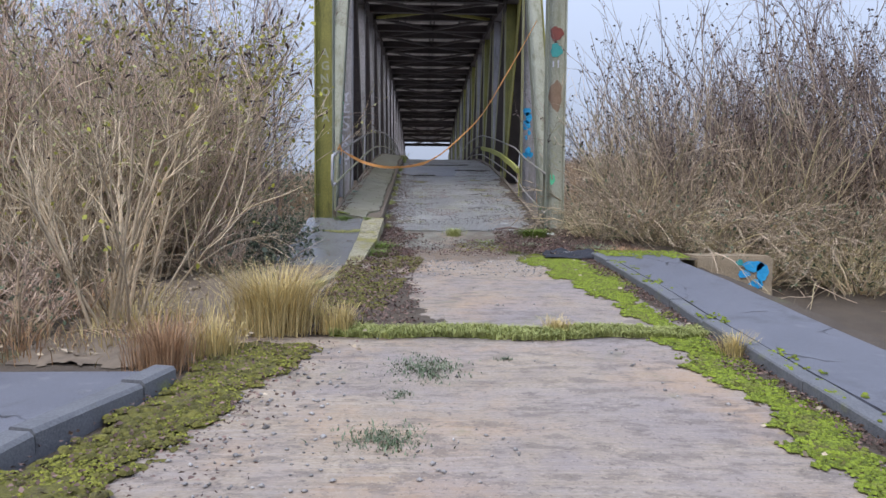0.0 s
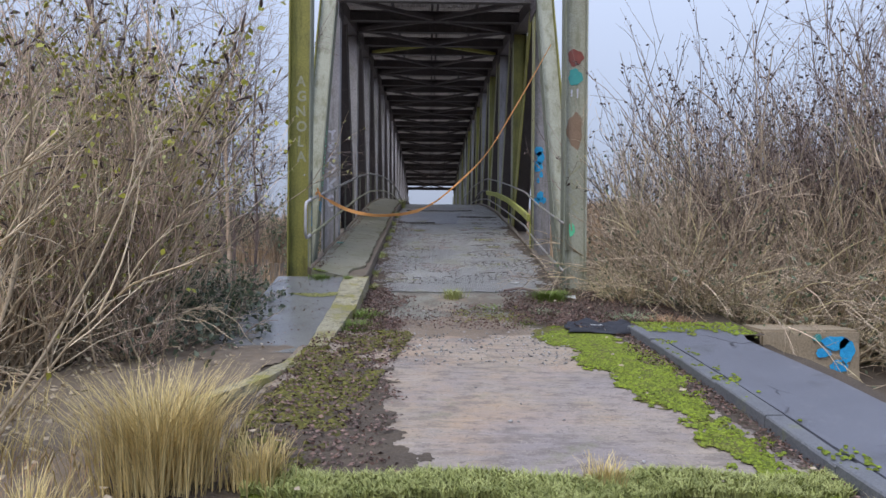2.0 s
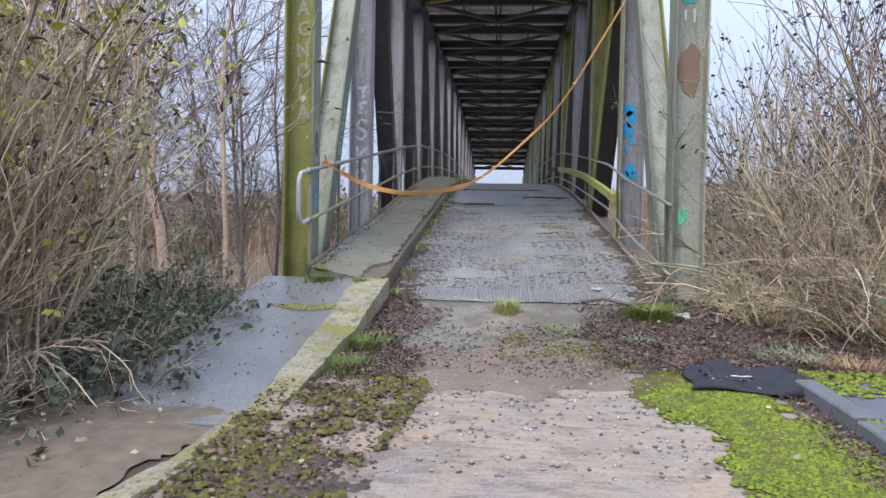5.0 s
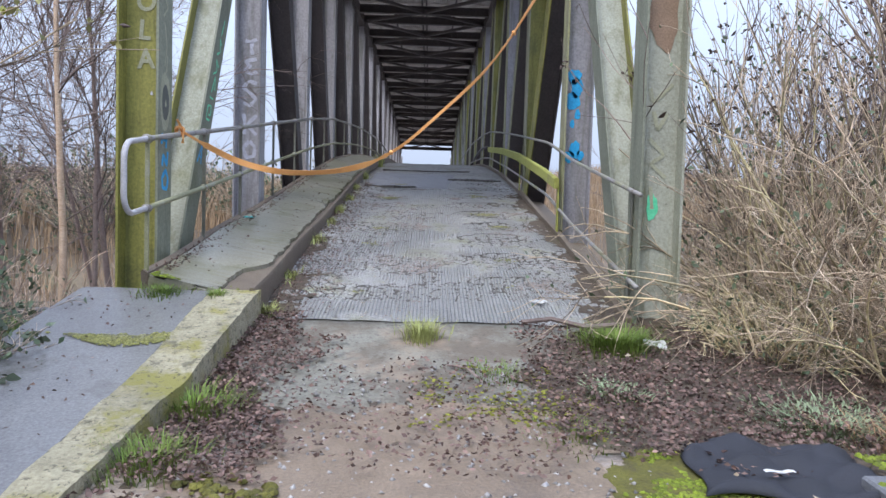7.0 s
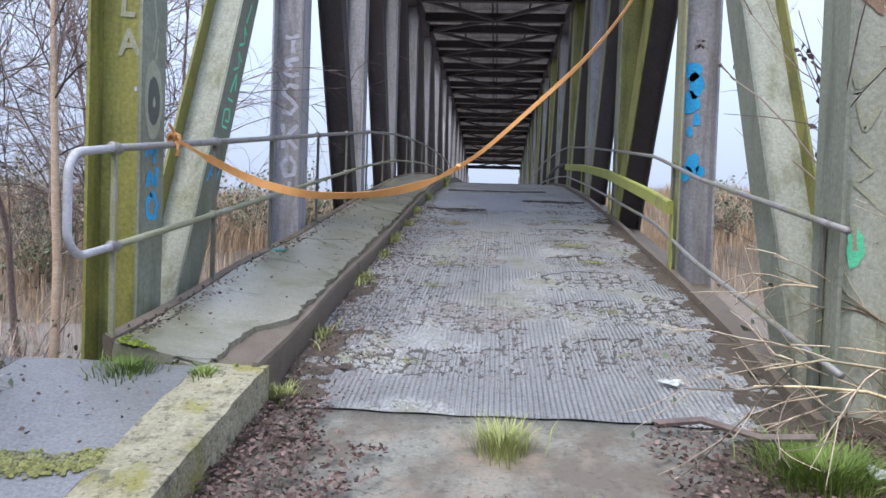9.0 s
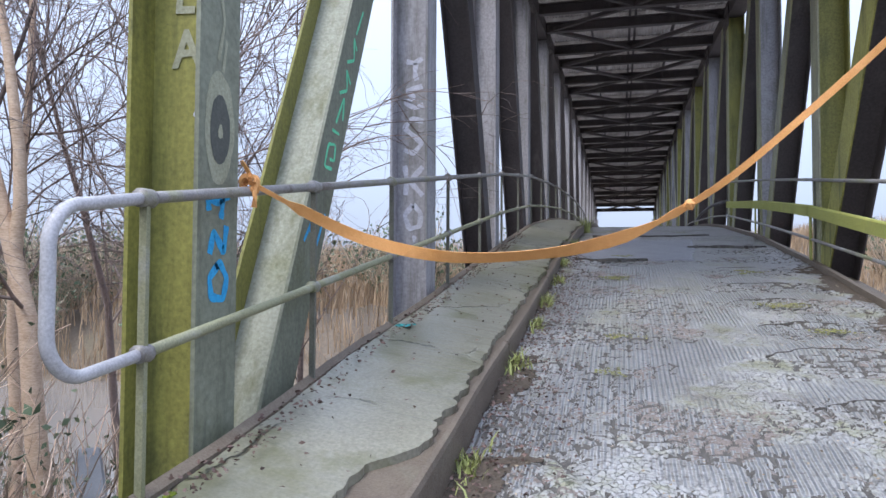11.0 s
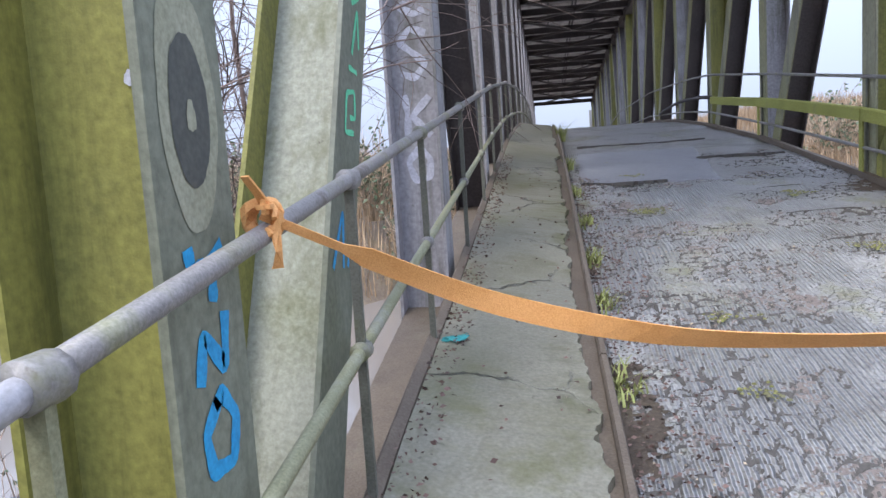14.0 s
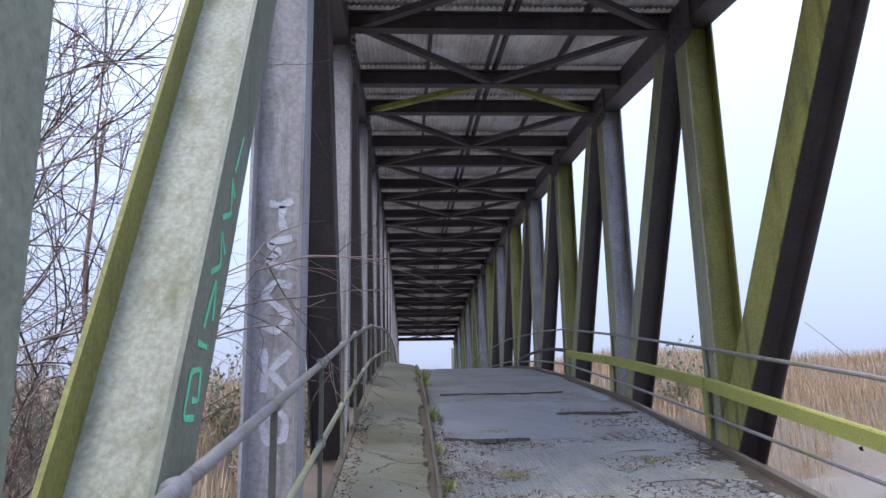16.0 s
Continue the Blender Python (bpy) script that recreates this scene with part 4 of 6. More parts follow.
def guard_z(y):
    return float(np.interp(y, (-1.0, 1.85, 4.0, 7.1, 10.4, 13.8, 15.9, 20), (0.05, 0.53, 0.92, 1.40, 1.80, 2.12, 2.36, 2.60)))


for a, b in ((2.85, 7.0), (7.0, 11.0), (11.0, 14.2)):
    bm = bmesh.new()
    sweep(bm, [(4.10, y, guard_z(y)) for y in np.linspace(a + 0.01, b - 0.01, 5)], [(-0.03, -0.07), (0.03, -0.07), (0.035, 0.06), (0.02, 0.075), (-0.02, 0.075), (-0.035, 0.06)])
    part("board", bm, GUARD, guard)
bm = bmesh.new()
sweep(bm, [(4.10, y, guard_z(14.2) + 0.06 - 0.012 * (y - 14.2) ** 2 + 0.1 * (y - 14.2)) for y in np.linspace(14.2, 21, 9)], circle(0.04, 8))
part("pipe_end", bm, STEEL_DARK, guard, "dark bent pipe at the end of the guard rail", smooth=True)
for y in (2.95, 7.15, 11.05):
    bm = bmesh.new()
    box(bm, (4.135, y - 0.05, float(road_z(y)) - 0.1), (4.15, y + 0.05, guard_z(y)))
    part("support", bm, GUARD, guard)

# abutment wall under the bridge end and the wing beam
bm = bmesh.new()
box(bm, (-0.9, -0.66, -4.6), (5.2, -0.1, -0.98))
tagged(part("abutment", bm, BLOCK), "concrete abutment under the bridge end", "abutment", kind="structure")
bm = bmesh.new()
sweep(bm, [(-0.35, -0.5, -0.78), (-2.46, 1.96, -1.16), (-3.6, 3.3, -1.4)], [(-0.11, -0.9), (0.11, -0.9), (0.11, 0.11), (0.09, 0.13), (-0.09, 0.13), (-0.11, 0.11)])
tagged(part("wing_wall", bm, KERB_GREY), "narrow grey concrete wing wall beside the abutment", "wall", kind="structure")

# ---- orange strap ----
strap = thing("ratchet_strap", "orange webbing strap hung across the bridge mouth", "strap")
sp = [(0.0, 0.10, 0.985), (0.2, 0.24, 0.86), (0.45, 0.33, 0.73), (0.7, 0.33, 0.66), (0.95, 0.29, 0.62), (1.2, 0.23, 0.62), (1.5, 0.14, 0.64), (1.8, 0.08, 0.71), (2.05, 0.05, 0.85), (2.21, 0.0, 0.965), (2.52, -0.12, 1.243), (2.83, -0.10, 1.54), (3.09, 0.05, 1.90), (3.35, 0.25, 2.36), (3.75, 0.45, 3.05), (4.19, 0.75, 3.85)]
spn = np.array(sp)
tt = np.linspace(0, len(sp) - 1, 60)
sm = np.stack([np.interp(tt, range(len(sp)), spn[:, c]) for c in range(3)], -1)
for _ in range(3):
    sm[1:-1] = (sm[:-2] + 2 * sm[1:-1] + sm[2:]) / 4
bm = bmesh.new()
prev = None
for i, p in enumerate(sm):
    d = Vector(sm[min(i + 1, 59)] - sm[max(i - 1, 0)]).normalized()
    tw = 0.3 + 0.7 * math.exp(-((i - 23) / 4.0) ** 2) + 0.25 * math.sin(i * 0.45)
    u = d.cross(Vector((0, 0, 1))).normalized()
    w = u.cross(d)
    wid = (0.012 if i < 4 else (0.03 if i < 31 else 0.014)) * (1 - 0.65 * math.exp(-((i - 29) / 1.3) ** 2))
    e = (w * math.cos(tw) + u * math.sin(tw)) * wid
    nrm = d.cross(e).normalized() * 0.0015
    row = [bm.verts.new(Vector(p) + q) for q in (e + nrm, e - nrm, -e - nrm, -e + nrm)]
    if prev:
        for j in range(4):
            bm.faces.new((prev[j], prev[(j + 1) % 4], row[(j + 1) % 4], row[j]))
    prev = row
part("webbing", bm, STRAP, strap, smooth=False)
bm = bmesh.new()
for k in range(5):
    a0 = k * 1.1
    pts = [(0.036 * math.cos(a) , 0.09 + 0.012 * k + 0.01 * math.sin(2 * a + a0), 0.975 + 0.04 * math.sin(a)) for a in np.linspace(a0, a0 + 5.6, 14)]
    sweep(bm, pts, rect(0.012, 0.02))
box(bm, (0.005, 0.07, 0.985), (0.04, 0.115, 1.02), Matrix.Rotation(0.02, 4, "X"), 0.012)
sweep(bm, [(0.02, 0.09, 1.0), (0.015, 0.06, 1.035), (0.0, 0.03, 1.075)], rect(0.026, 0.005))
sweep(bm, [(0.03, 0.1, 0.96), (0.04, 0.09, 0.90), (0.03, 0.1, 0.86)], rect(0.03, 0.005))
part("knot", bm, STRAP, strap, "knotted strap end round the handrail")
for fx in (0.53, 0.83):
    i = int(fx * 59)
    bm = bmesh.new()
    bmesh.ops.create_icosphere(bm, subdivisions=2, radius=0.022, matrix=Matrix.Translation(sm[i]) @ Matrix.Diagonal((1, 1.3, 1, 1)))
    for v in bm.verts:
        v.co += Vector(rng.normal(0, 0.004, 3))
    part("strap_knot", bm, STRAP, strap)


# ---- plants: generators ----
def blades(name, xy, zf, h, w, mat, lean=0.5, label="", parent=None, out=None):
    """Grass blades, two bent quads each."""
    xy = np.asarray(xy)
    n = len(xy)
    a = rng.uniform(0, 2 * np.pi, n) if out is None else np.arctan2(xy[:, 1] - out[1], xy[:, 0] - out[0]) + rng.normal(0, 0.6, n)
    hh = h * rng.uniform(0.45, 1.1, n)
    ww = w * rng.uniform(0.6, 1.3, n)
    le = lean * rng.uniform(0.2, 1.3, n) * hh
    z0 = np.array([zf(x, y) for x, y in xy]) - 0.01
    side = np.stack([-np.sin(a), np.cos(a), 0 * a], -1)
    fwd = np.stack([np.cos(a), np.sin(a), 0 * a], -1)
    base = np.stack([xy[:, 0], xy[:, 1], z0], -1)
    mid = base + fwd * (le * 0.3)[:, None] + np.stack([0 * a, 0 * a, hh * 0.62], -1)
    tip = base + fwd * le[:, None] + np.stack([0 * a, 0 * a, hh], -1)
    v = np.stack([base - side * ww[:, None], base + side * ww[:, None], mid + side * ww[:, None] * 0.7, mid - side * ww[:, None] * 0.7, tip + side * ww[:, None] * 0.15, tip - side * ww[:, None] * 0.15], 1).reshape(-1, 3)
    i = np.arange(n)[:, None] * 6
    f = np.concatenate([i + [0, 1, 2, 3], i + [3, 2, 4, 5]])
    return raw(name, v, f, mat, parent, label)


def leaf_quads(points, dirs, size, ratio=0.35):
    """Diamond leaves at points, along dirs."""
    n = len(points)
    dirs = dirs / (np.linalg.norm(dirs, axis=1, keepdims=True) + 1e-9)
    s = np.cross(dirs, rng.normal(size=(n, 3)))
    s /= np.linalg.norm(s, axis=1, keepdims=True) + 1e-9
    L = (size * rng.uniform(0.6, 1.3, n))[:, None]
    nm = np.cross(dirs, s)
    v = np.stack([points, points + dirs * L * 0.5 + s * L * ratio + nm * L * 0.08, points + dirs * L - nm * L * 0.1, points + dirs * L * 0.5 - s * L * ratio + nm * L * 0.08], 1).reshape(-1, 3)
    return v, np.arange(n)[:, None] * 4 + [0, 1, 2, 3]


def grow(starts, dirs, length, k, droop, wander):
    """Wandering lines of k points from starts."""
    n = len(starts)
    pts = [np.array(starts, float)]
    d = dirs / np.linalg.norm(dirs, axis=1, keepdims=True)
    step = (length / (k - 1))[:, None]
    for _ in range(k - 1):
        d = d + rng.normal(0, wander, (n, 3)) + [0, 0, droop]
        d /= np.linalg.norm(d, axis=1, keepdims=True)
        pts.append(pts[-1] + d * step)
    return np.stack(pts, 1)


def sprout(lines, per, lo, hi, length, k, spread_, up, droop, wander):
    """Side shoots off lines."""
    n, kk, _ = lines.shape
    src = np.repeat(np.arange(n), per)
    t = rng.uniform(lo, hi, len(src)) * (kk - 1)
    i = np.minimum(t.astype(int), kk - 2)
    fr = (t - i)[:, None]
    start = lines[src, i] * (1 - fr) + lines[src, i + 1] * fr
    par = lines[src, i + 1] - lines[src, i]
    par /= np.linalg.norm(par, axis=1, keepdims=True) + 1e-9
    d = par + rng.normal(0, spread_, (len(src), 3)) + [0, 0, up]
    return grow(start, d, length * rng.uniform(0.5, 1.2, len(src)), k, droop, wander)


def taper(lines, r0, r1):
    n, k, _ = lines.shape
    return np.linspace(r0, r1, k)[None] * rng.uniform(0.7, 1.2, n)[:, None]


def shrub(name, label, h, wide, stems, b1, b2, mat, twig_mat, droop=-0.02, leaves=None, seeds=0, up=0.25, fat=1.0):
    """A bare multi-stemmed shrub: stems, twigs, and leaves or seed heads where it has them."""
    ob = thing(name, label, "shrub")
    a, r = rng.uniform(0, 2 * np.pi, stems), np.abs(rng.normal(0, 0.22, stems))
    st = np.stack([r * np.cos(a), r * np.sin(a), np.full(stems, -0.1)], -1)
    d = np.stack([np.cos(a) * wide * rng.uniform(0.1, 1, stems), np.sin(a) * wide * rng.uniform(0.1, 1, stems), np.ones(stems)], -1)
    l1 = grow(st, d, h * rng.uniform(0.55, 1.1, stems), 9, droop, 0.09)
    l2 = sprout(l1, b1, 0.15, 0.95, h * 0.34, 6, 0.4, up, droop * 0.5, 0.13)
    l3 = sprout(l2, b2, 0.1, 1.0, h * 0.14, 4, 0.45, up, 0, 0.16)
    v1, f1 = tubes(l1, taper(l1, 0.014 * fat, 0.004 * fat), 4)
    tagged(raw("stemwork", v1, f1, mat, ob), kind="stuff")
    v2, f2 = tubes(l2, taper(l2, 0.0055 * fat, 0.0024 * fat))
    v3, f3 = tubes(l3, taper(l3, 0.003 * fat, 0.0016 * fat))
    tagged(raw("branchwork", np.concatenate([v2, v3]), np.concatenate([f2, f3 + len(v2)]), twig_mat, ob), kind="stuff")
    if leaves:
        lmat, count, size = leaves
        pick = l3[rng.integers(0, len(l3), count), rng.integers(1, 4, count)]
        v, f = leaf_quads(pick, rng.normal(0, 1, (count, 3)) + [0, 0, -0.2], np.full(count, size), 0.3)
        tagged(raw("foliage", v, f, lmat, ob), kind="stuff")
    if seeds:
        tips = l2[rng.permutation(len(l2))[:seeds], -1]
        hd = grow(tips, rng.normal(0, 0.7, (len(tips), 3)) + [0, 0, -0.15], np.full(len(tips), 0.17), 5, -0.12, 0.2)
        rad = np.array([0.004, 0.013, 0.012, 0.008, 0.002])[None] * rng.uniform(0.7, 1.2, len(tips))[:, None]
        v, f = tubes(hd, rad * fat, 4)
        tagged(raw("seed_spray", v, f, LEAF_DARK, ob), kind="stuff")
    return ob


def scatter(makers, spots, group):
    """Sets shrubs out on the ground: the first of a kind where it was built, the rest as copies."""
    used = set()
    for i, (x, y, k, s) in enumerate(spots):
        z = float(ground_z(x, y))
        m = Matrix.Translation((x, y, z - 0.05)) @ Matrix.Rotation(rng.uniform(0, 6.28), 4, "Z")
        ob = makers[k]
        if k not in used:
            used.add(k)
        else:
            ob = copy_thing(ob, m)
        ob.matrix_basis = m @ Matrix.Diagonal((s, s, s, 1))
        tagged(ob, group=group)


brown = shrub("bare_shrub", "dense bare reddish-brown shrub with fine twigs", 3.6, 0.42, 30, 8, 5, TWIG_PALE, TWIG_RED, leaves=(LEAF_MIXED, 1500, 0.055), up=0.35, fat=1.45)
pale = shrub("dry_shrub", "tangle of pale dry arching stems", 2.0, 1.25, 36, 7, 4, TWIG_PALE, TWIG_PALE, droop=-0.12, up=0.0, fat=1.6)
seedy = shrub("butterfly_bush", "leggy shrub with dark drooping seed heads and yellowing leaves", 4.2, 0.45, 22, 7, 4, TWIG_PALE, TWIG, leaves=(LEAF_MIXED, 1800, 0.07), seeds=150, up=0.3, fat=1.4)
willow = shrub("willow_shrub", "upright bare shrub with dark fine twigs", 4.2, 0.36, 24, 8, 5, TWIG, TWIG_DARK, leaves=(LEAF_DARK, 900, 0.05), up=0.5, fat=1.5)
low = shrub("low_scrub", "low tangled brown scrub with withered leaves", 1.3, 0.9, 36, 7, 4, TWIG_PALE, TWIG_RED, droop=-0.06, leaves=(LEAF_GREEN, 500, 0.06), up=0.15, fat=1.6)
spots = []
for x, y, k, s in ((-2.3, -3.0, 0, 1.0), (-3.0, -4.3, 0, 1.05), (-4.2, -5.2, 0, 1.05), (-3.3, -2.2, 2, 1.0), (-5.2, -3.6, 0, 1.2), (-4.4, -2.0, 2, 1.1), (-6.5, -4.6, 0, 1.25),
                   (-7.4, -2.6, 2, 1.2), (-5.8, -1.6, 3, 1.1), (-9.0, -4.0, 0, 1.3), (-5.4, -6.3, 0, 0.95), (-7.6, -6.4, 0, 1.1), (-3.9, -3.4, 0, 0.95), (-2.6, -4.5, 4, 1.0),
                   (-3.6, -5.6, 4, 0.9), (-4.8, -6.8, 4, 0.8), (-6.2, -7.2, 4, 0.9), (-9.5, -6.5, 0, 1.2), (-1.35, -4.3, 2, 0.72), (-2.0, -5.2, 2, 0.6), (-11, -5, 3, 1.3)):
    spots.append((x, y, k, s))
spots += [(-2.9, -5.6, 1, 0.95), (-4.3, -6.0, 1, 1.0), (-2.1, -4.0, 1, 0.8), (-6.0, -6.6, 1, 1.0), (-8.2, -7.2, 1, 1.1), (-1.1, -4.9, 4, 0.6), (-1.4, -4.7, 0, 0.72), (-1.9, -5.3, 0, 0.8), (-2.6, -6.0, 2, 0.7), (-3.4, -6.6, 4, 0.9)]
scatter((brown, pale, seedy, willow, low), spots, "thicket beside the footway")
fan = shrub("dry_shrub", "fan of stout pale dry stems rising from one stool", 2.5, 0.62, 20, 6, 4, TWIG_PALE, TWIG_PALE, droop=-0.01, leaves=(LEAF_YELLOW, 60, 0.07), up=0.3, fat=1.5)
scatter((fan, low), [(-1.2, -7.75, 0, 1.0), (-3.0, -7.3, 0, 0.95), (-1.75, -4.7, 0, 0.85), (-2.2, -5.5, 0, 0.9), (-2.9, -6.2, 0, 0.95), (-2.0, -8.2, 1, 0.8), (-3.1, -8.3, 1, 0.9)], "pale shrubs at the thicket edge")
sparse = shrub("butterfly_bush", "sparse leggy shrub with dark seed heads and a few leaves", 3.9, 0.28, 11, 7, 4, TWIG_PALE, TWIG, leaves=(LEAF_YELLOW, 650, 0.085), seeds=70, up=0.3, fat=1.5)
scatter((sparse,), [(-1.2, -4.1, 0, 0.9), (-1.5, -3.2, 0, 0.95), (-2.0, -2.3, 0, 0.95), (-1.7, -4.8, 0, 0.9)], "leggy shrubs beside the ramp")
brown2 = shrub("bare_shrub", "dense bare brown shrub on the bank", 3.7, 0.5, 30, 8, 5, TWIG_OLIVE, TWIG, leaves=(LEAF_GREEN, 700, 0.065), up=0.3, fat=1.6)
pale2 = shrub("dry_shrub", "tangle of pale dry arching stems beside the deck", 2.2, 1.1, 46, 8, 5, TWIG_OLIVE, TWIG, droop=-0.11, leaves=(LEAF_GREEN, 420, 0.06), up=0.0, fat=1.15)
willow2 = shrub("willow_shrub", "upright bare shrub with dark fine twigs", 5.0, 0.4, 22, 7, 4, TWIG, TWIG_DARK, leaves=(LEAF_DARK, 1300, 0.06), up=0.45, fat=1.5)
low2 = shrub("low_scrub", "low brown scrub with grey-green leaves", 1.2, 0.95, 36, 7, 4, TWIG_PALE, TWIG_OLIVE, droop=-0.08, leaves=(LEAF_GREEN, 450, 0.06), up=0.1, fat=1.6)
spots = []
for x, y, k, s in ((5.75, -0.6, 1, 0.85), (6.0, -1.7, 1, 0.8), (6.3, -0.9, 1, 1.15), (7.2, -1.4, 1, 1.2), (8.3, -1.0, 1, 1.3), (9.4, -1.9, 1, 1.3), (10.6, -1.5, 1, 1.3), (5.9, 0.4, 0, 0.95), (7.5, 0.3, 2, 1.0), (7.9, 0.3, 0, 1.05),
                   (9.0, 0.4, 2, 1.1), (10.2, 0.2, 0, 1.1), (11.6, -0.5, 2, 1.15), (7.9, 1.4, 2, 1.1), (8.6, 1.6, 2, 1.15), (10.0, 1.6, 2, 1.2), (12.6, -2.0, 0, 1.15), (11.5, -3.0, 1, 1.3), (12.8, -3.8, 2, 1.0), (6.5, -1.9, 3, 0.8),
                   (7.8, -2.3, 3, 0.9), (9.2, -3.0, 3, 1.0), (10.4, -4.0, 3, 1.0), (5.1, -1.3, 3, 0.7), (5.65, -0.95, 1, 0.62), (13.8, -1.0, 2, 1.2), (8.8, -1.2, 0, 0.9), (6.0, -0.6, 0, 0.8), (7.6, 1.8, 2, 1.1), (11.0, 0.9, 2, 1.25), (12.4, 0.6, 2, 1.25), (7.7, 0.9, 2, 0.9), (9.6, -0.6, 2, 1.1), (7.5, -0.5, 2, 1.0), (11.0, -2.2, 2, 1.1), (13.5, -3.0, 0, 1.2), (6.4, 0.6, 0, 0.8), (8.2, 0.9, 2, 1.0), (10.4, -0.9, 2, 1.0), (12.0, -1.4, 2, 1.0), (13.0, -2.2, 2, 1.0)):
    spots.append((x, y, k, s))
scatter((brown2, pale2, willow2, low2), spots, "thicket beside the pavement")


# ---- trees on the near bank ----
def tree(name, label, base, lean, h, r, bark, twig, limbs, sub, tw, bend=None, fork=None):
    """bend: offsets (x, z) of the trunk above its base; fork: offsets of a second stem."""
    ob = thing(name, label, "tree")
    if bend:
        zz = np.linspace(0, h, 12)
        trunk = np.stack([base[0] + np.interp(zz, [q[1] for q in bend], [q[0] for q in bend]) + rng.normal(0, 0.015, 12), base[1] + 0.02 * zz, base[2] + zz], -1)[None]
    else:
        trunk = grow(np.array([base]), np.array([lean]), np.array([h]), 12, 0.01, 0.05)
    v, f = tubes(trunk, np.linspace(r, r * 0.25, 12)[None], 9)
    raw("trunk", v, f, bark, ob).data.shade_smooth()
    if fork:
        zz = np.linspace(fork[0][1], fork[-1][1], 10)
        second = np.stack([base[0] + np.interp(zz, [q[1] for q in fork], [q[0] for q in fork]) + rng.normal(0, 0.012, 10), base[1] + 0.02 * zz, base[2] + zz], -1)[None]
        v, f = tubes(second, np.linspace(r * 0.55, r * 0.15, 10)[None], 8)
        raw("second_stem", v, f, bark, ob).data.shade_smooth()
    l1 = sprout(trunk, limbs, 0.2, 0.97, h * 0.34, 7, 0.55, 0.1, 0.02, 0.12)
    l1 = l1[l1[:, 0, 2] > base[2] + h * 0.36]
    l2 = sprout(l1, sub, 0.15, 1.0, h * 0.15, 6, 0.5, 0.0, -0.02, 0.16)
    l3 = sprout(l2, tw, 0.1, 1.0, h * 0.075, 5, 0.6, -0.1, -0.05, 0.18)
    v, f = tubes(l1, taper(l1, r * 0.2, r * 0.05), 5)
    raw("limbwork", v, f, bark if twig is TWIG else twig, ob)
    v2, f2 = tubes(l2, taper(l2, 0.008, 0.003))
    v3, f3 = tubes(l3, taper(l3, 0.003, 0.0016))
    raw("crown", np.concatenate([v2, v3]), np.concatenate([f2, f3 + len(v2)]), twig, ob, "fine bare twigs")
    return ob


tree("birch_tree", "slim leaning birch with flaking pale orange bark, bare in winter", (-2.72, 2.0, -2.8), (-0.108, 0.0, 1), 8.0, 0.11, BARK_BIRCH, TWIG_DARK, 28, 7, 6, bend=((0, 0), (-0.25, 1.4), (-0.5, 2.9), (-0.66, 3.6), (-1.15, 4.8), (-1.66, 5.9), (-2.4, 8.0)), fork=((-0.64, 3.5), (-0.58, 4.15), (-0.9, 5.72), (-1.1, 7.6)))
tree("birch_tree", "thin reddish birch stem beside the first", (-2.15, 2.0, -2.8), (-0.02, 0.0, 1), 7.5, 0.06, BARK_BIRCH, TWIG_DARK, 28, 7, 6)
tree("birch_tree", "second pale birch leaning away over the bank", (-3.6, 2.5, -2.8), (-0.2, 0.02, 1), 7.5, 0.075, BARK_BIRCH, TWIG_DARK, 24, 7, 6)
tree("bank_tree", "dark bare tree overhanging the water", (-4.2, 4.6, -3.0), (0.12, -0.1, 1), 7.0, 0.06, TWIG_DARK, TWIG_DARK, 26, 7, 6)
tree("bank_tree", "dark bare tree with a bent limb by the truss", (-2.8, 5.6, -3.6), (-0.03, -0.05, 1), 7.5, 0.07, TWIG_DARK, TWIG_DARK, 26, 7, 6)
tree("bank_tree", "dark bare tree on the bank", (-6.0, 2.2, -2.4), (0.0, -0.05, 1), 6.5, 0.06, TWIG, TWIG_DARK, 26, 7, 6)
tree("bank_tree", "thin bare tree further along the bank", (-8.5, 4.0, -2.8), (0.05, 0, 1), 7.0, 0.06, TWIG, TWIG_DARK, 26, 7, 6)
tree("bank_tree", "fine-twigged bare tree leaning over the rail", (-2.3, 3.4, -3.0), (-0.06, -0.03, 1), 7.5, 0.05, TWIG_DARK, TWIG_DARK, 22, 6, 5)
tree("bank_tree", "dark bare tree with twigs reaching into the truss", (-2.6, 6.6, -4.2), (-0.02, -0.02, 1), 8.5, 0.06, TWIG_DARK, TWIG_DARK, 24, 6, 5)
tree("bank_tree", "slender bare tree by the water", (-3.8, 7.5, -4.2), (0.02, -0.04, 1), 8.0, 0.06, TWIG_DARK, TWIG_DARK, 24, 6, 5)
tree("bare_tree", "tall bare tree behind the thicket", (-6.8, -0.6, -1.6), (0.02, 0, 1), 6.5, 0.07, TWIG, TWIG_DARK, 26, 7, 5)
tree("bare_tree", "tall bare tree behind the pavement", (11.5, 2.4, -2.4), (0.0, 0, 1), 6.8, 0.07, TWIG, TWIG_DARK, 26, 7, 5)
dark_bramble = shrub("bramble", "dark leafy bramble spilling over the screed ramp", 0.9, 1.3, 22, 6, 4, TWIG_DARK, TWIG, droop=-0.14, leaves=(LEAF_DEEP, 560, 0.1), up=0.0)
scatter((dark_bramble,), [(-0.55, -3.9, 0, 0.85), (-0.6, -3.0, 0, 0.8), (-0.85, -2.1, 0, 0.75), (-0.9, -4.6, 0, 0.8)], "brambles beside the ramp")
bank = shrub("bank_scrub", "brown twiggy scrub on the river bank", 1.9, 0.7, 20, 6, 4, TWIG_RED, TWIG_RED, leaves=(LEAF_GREEN, 200, 0.06), up=0.3)
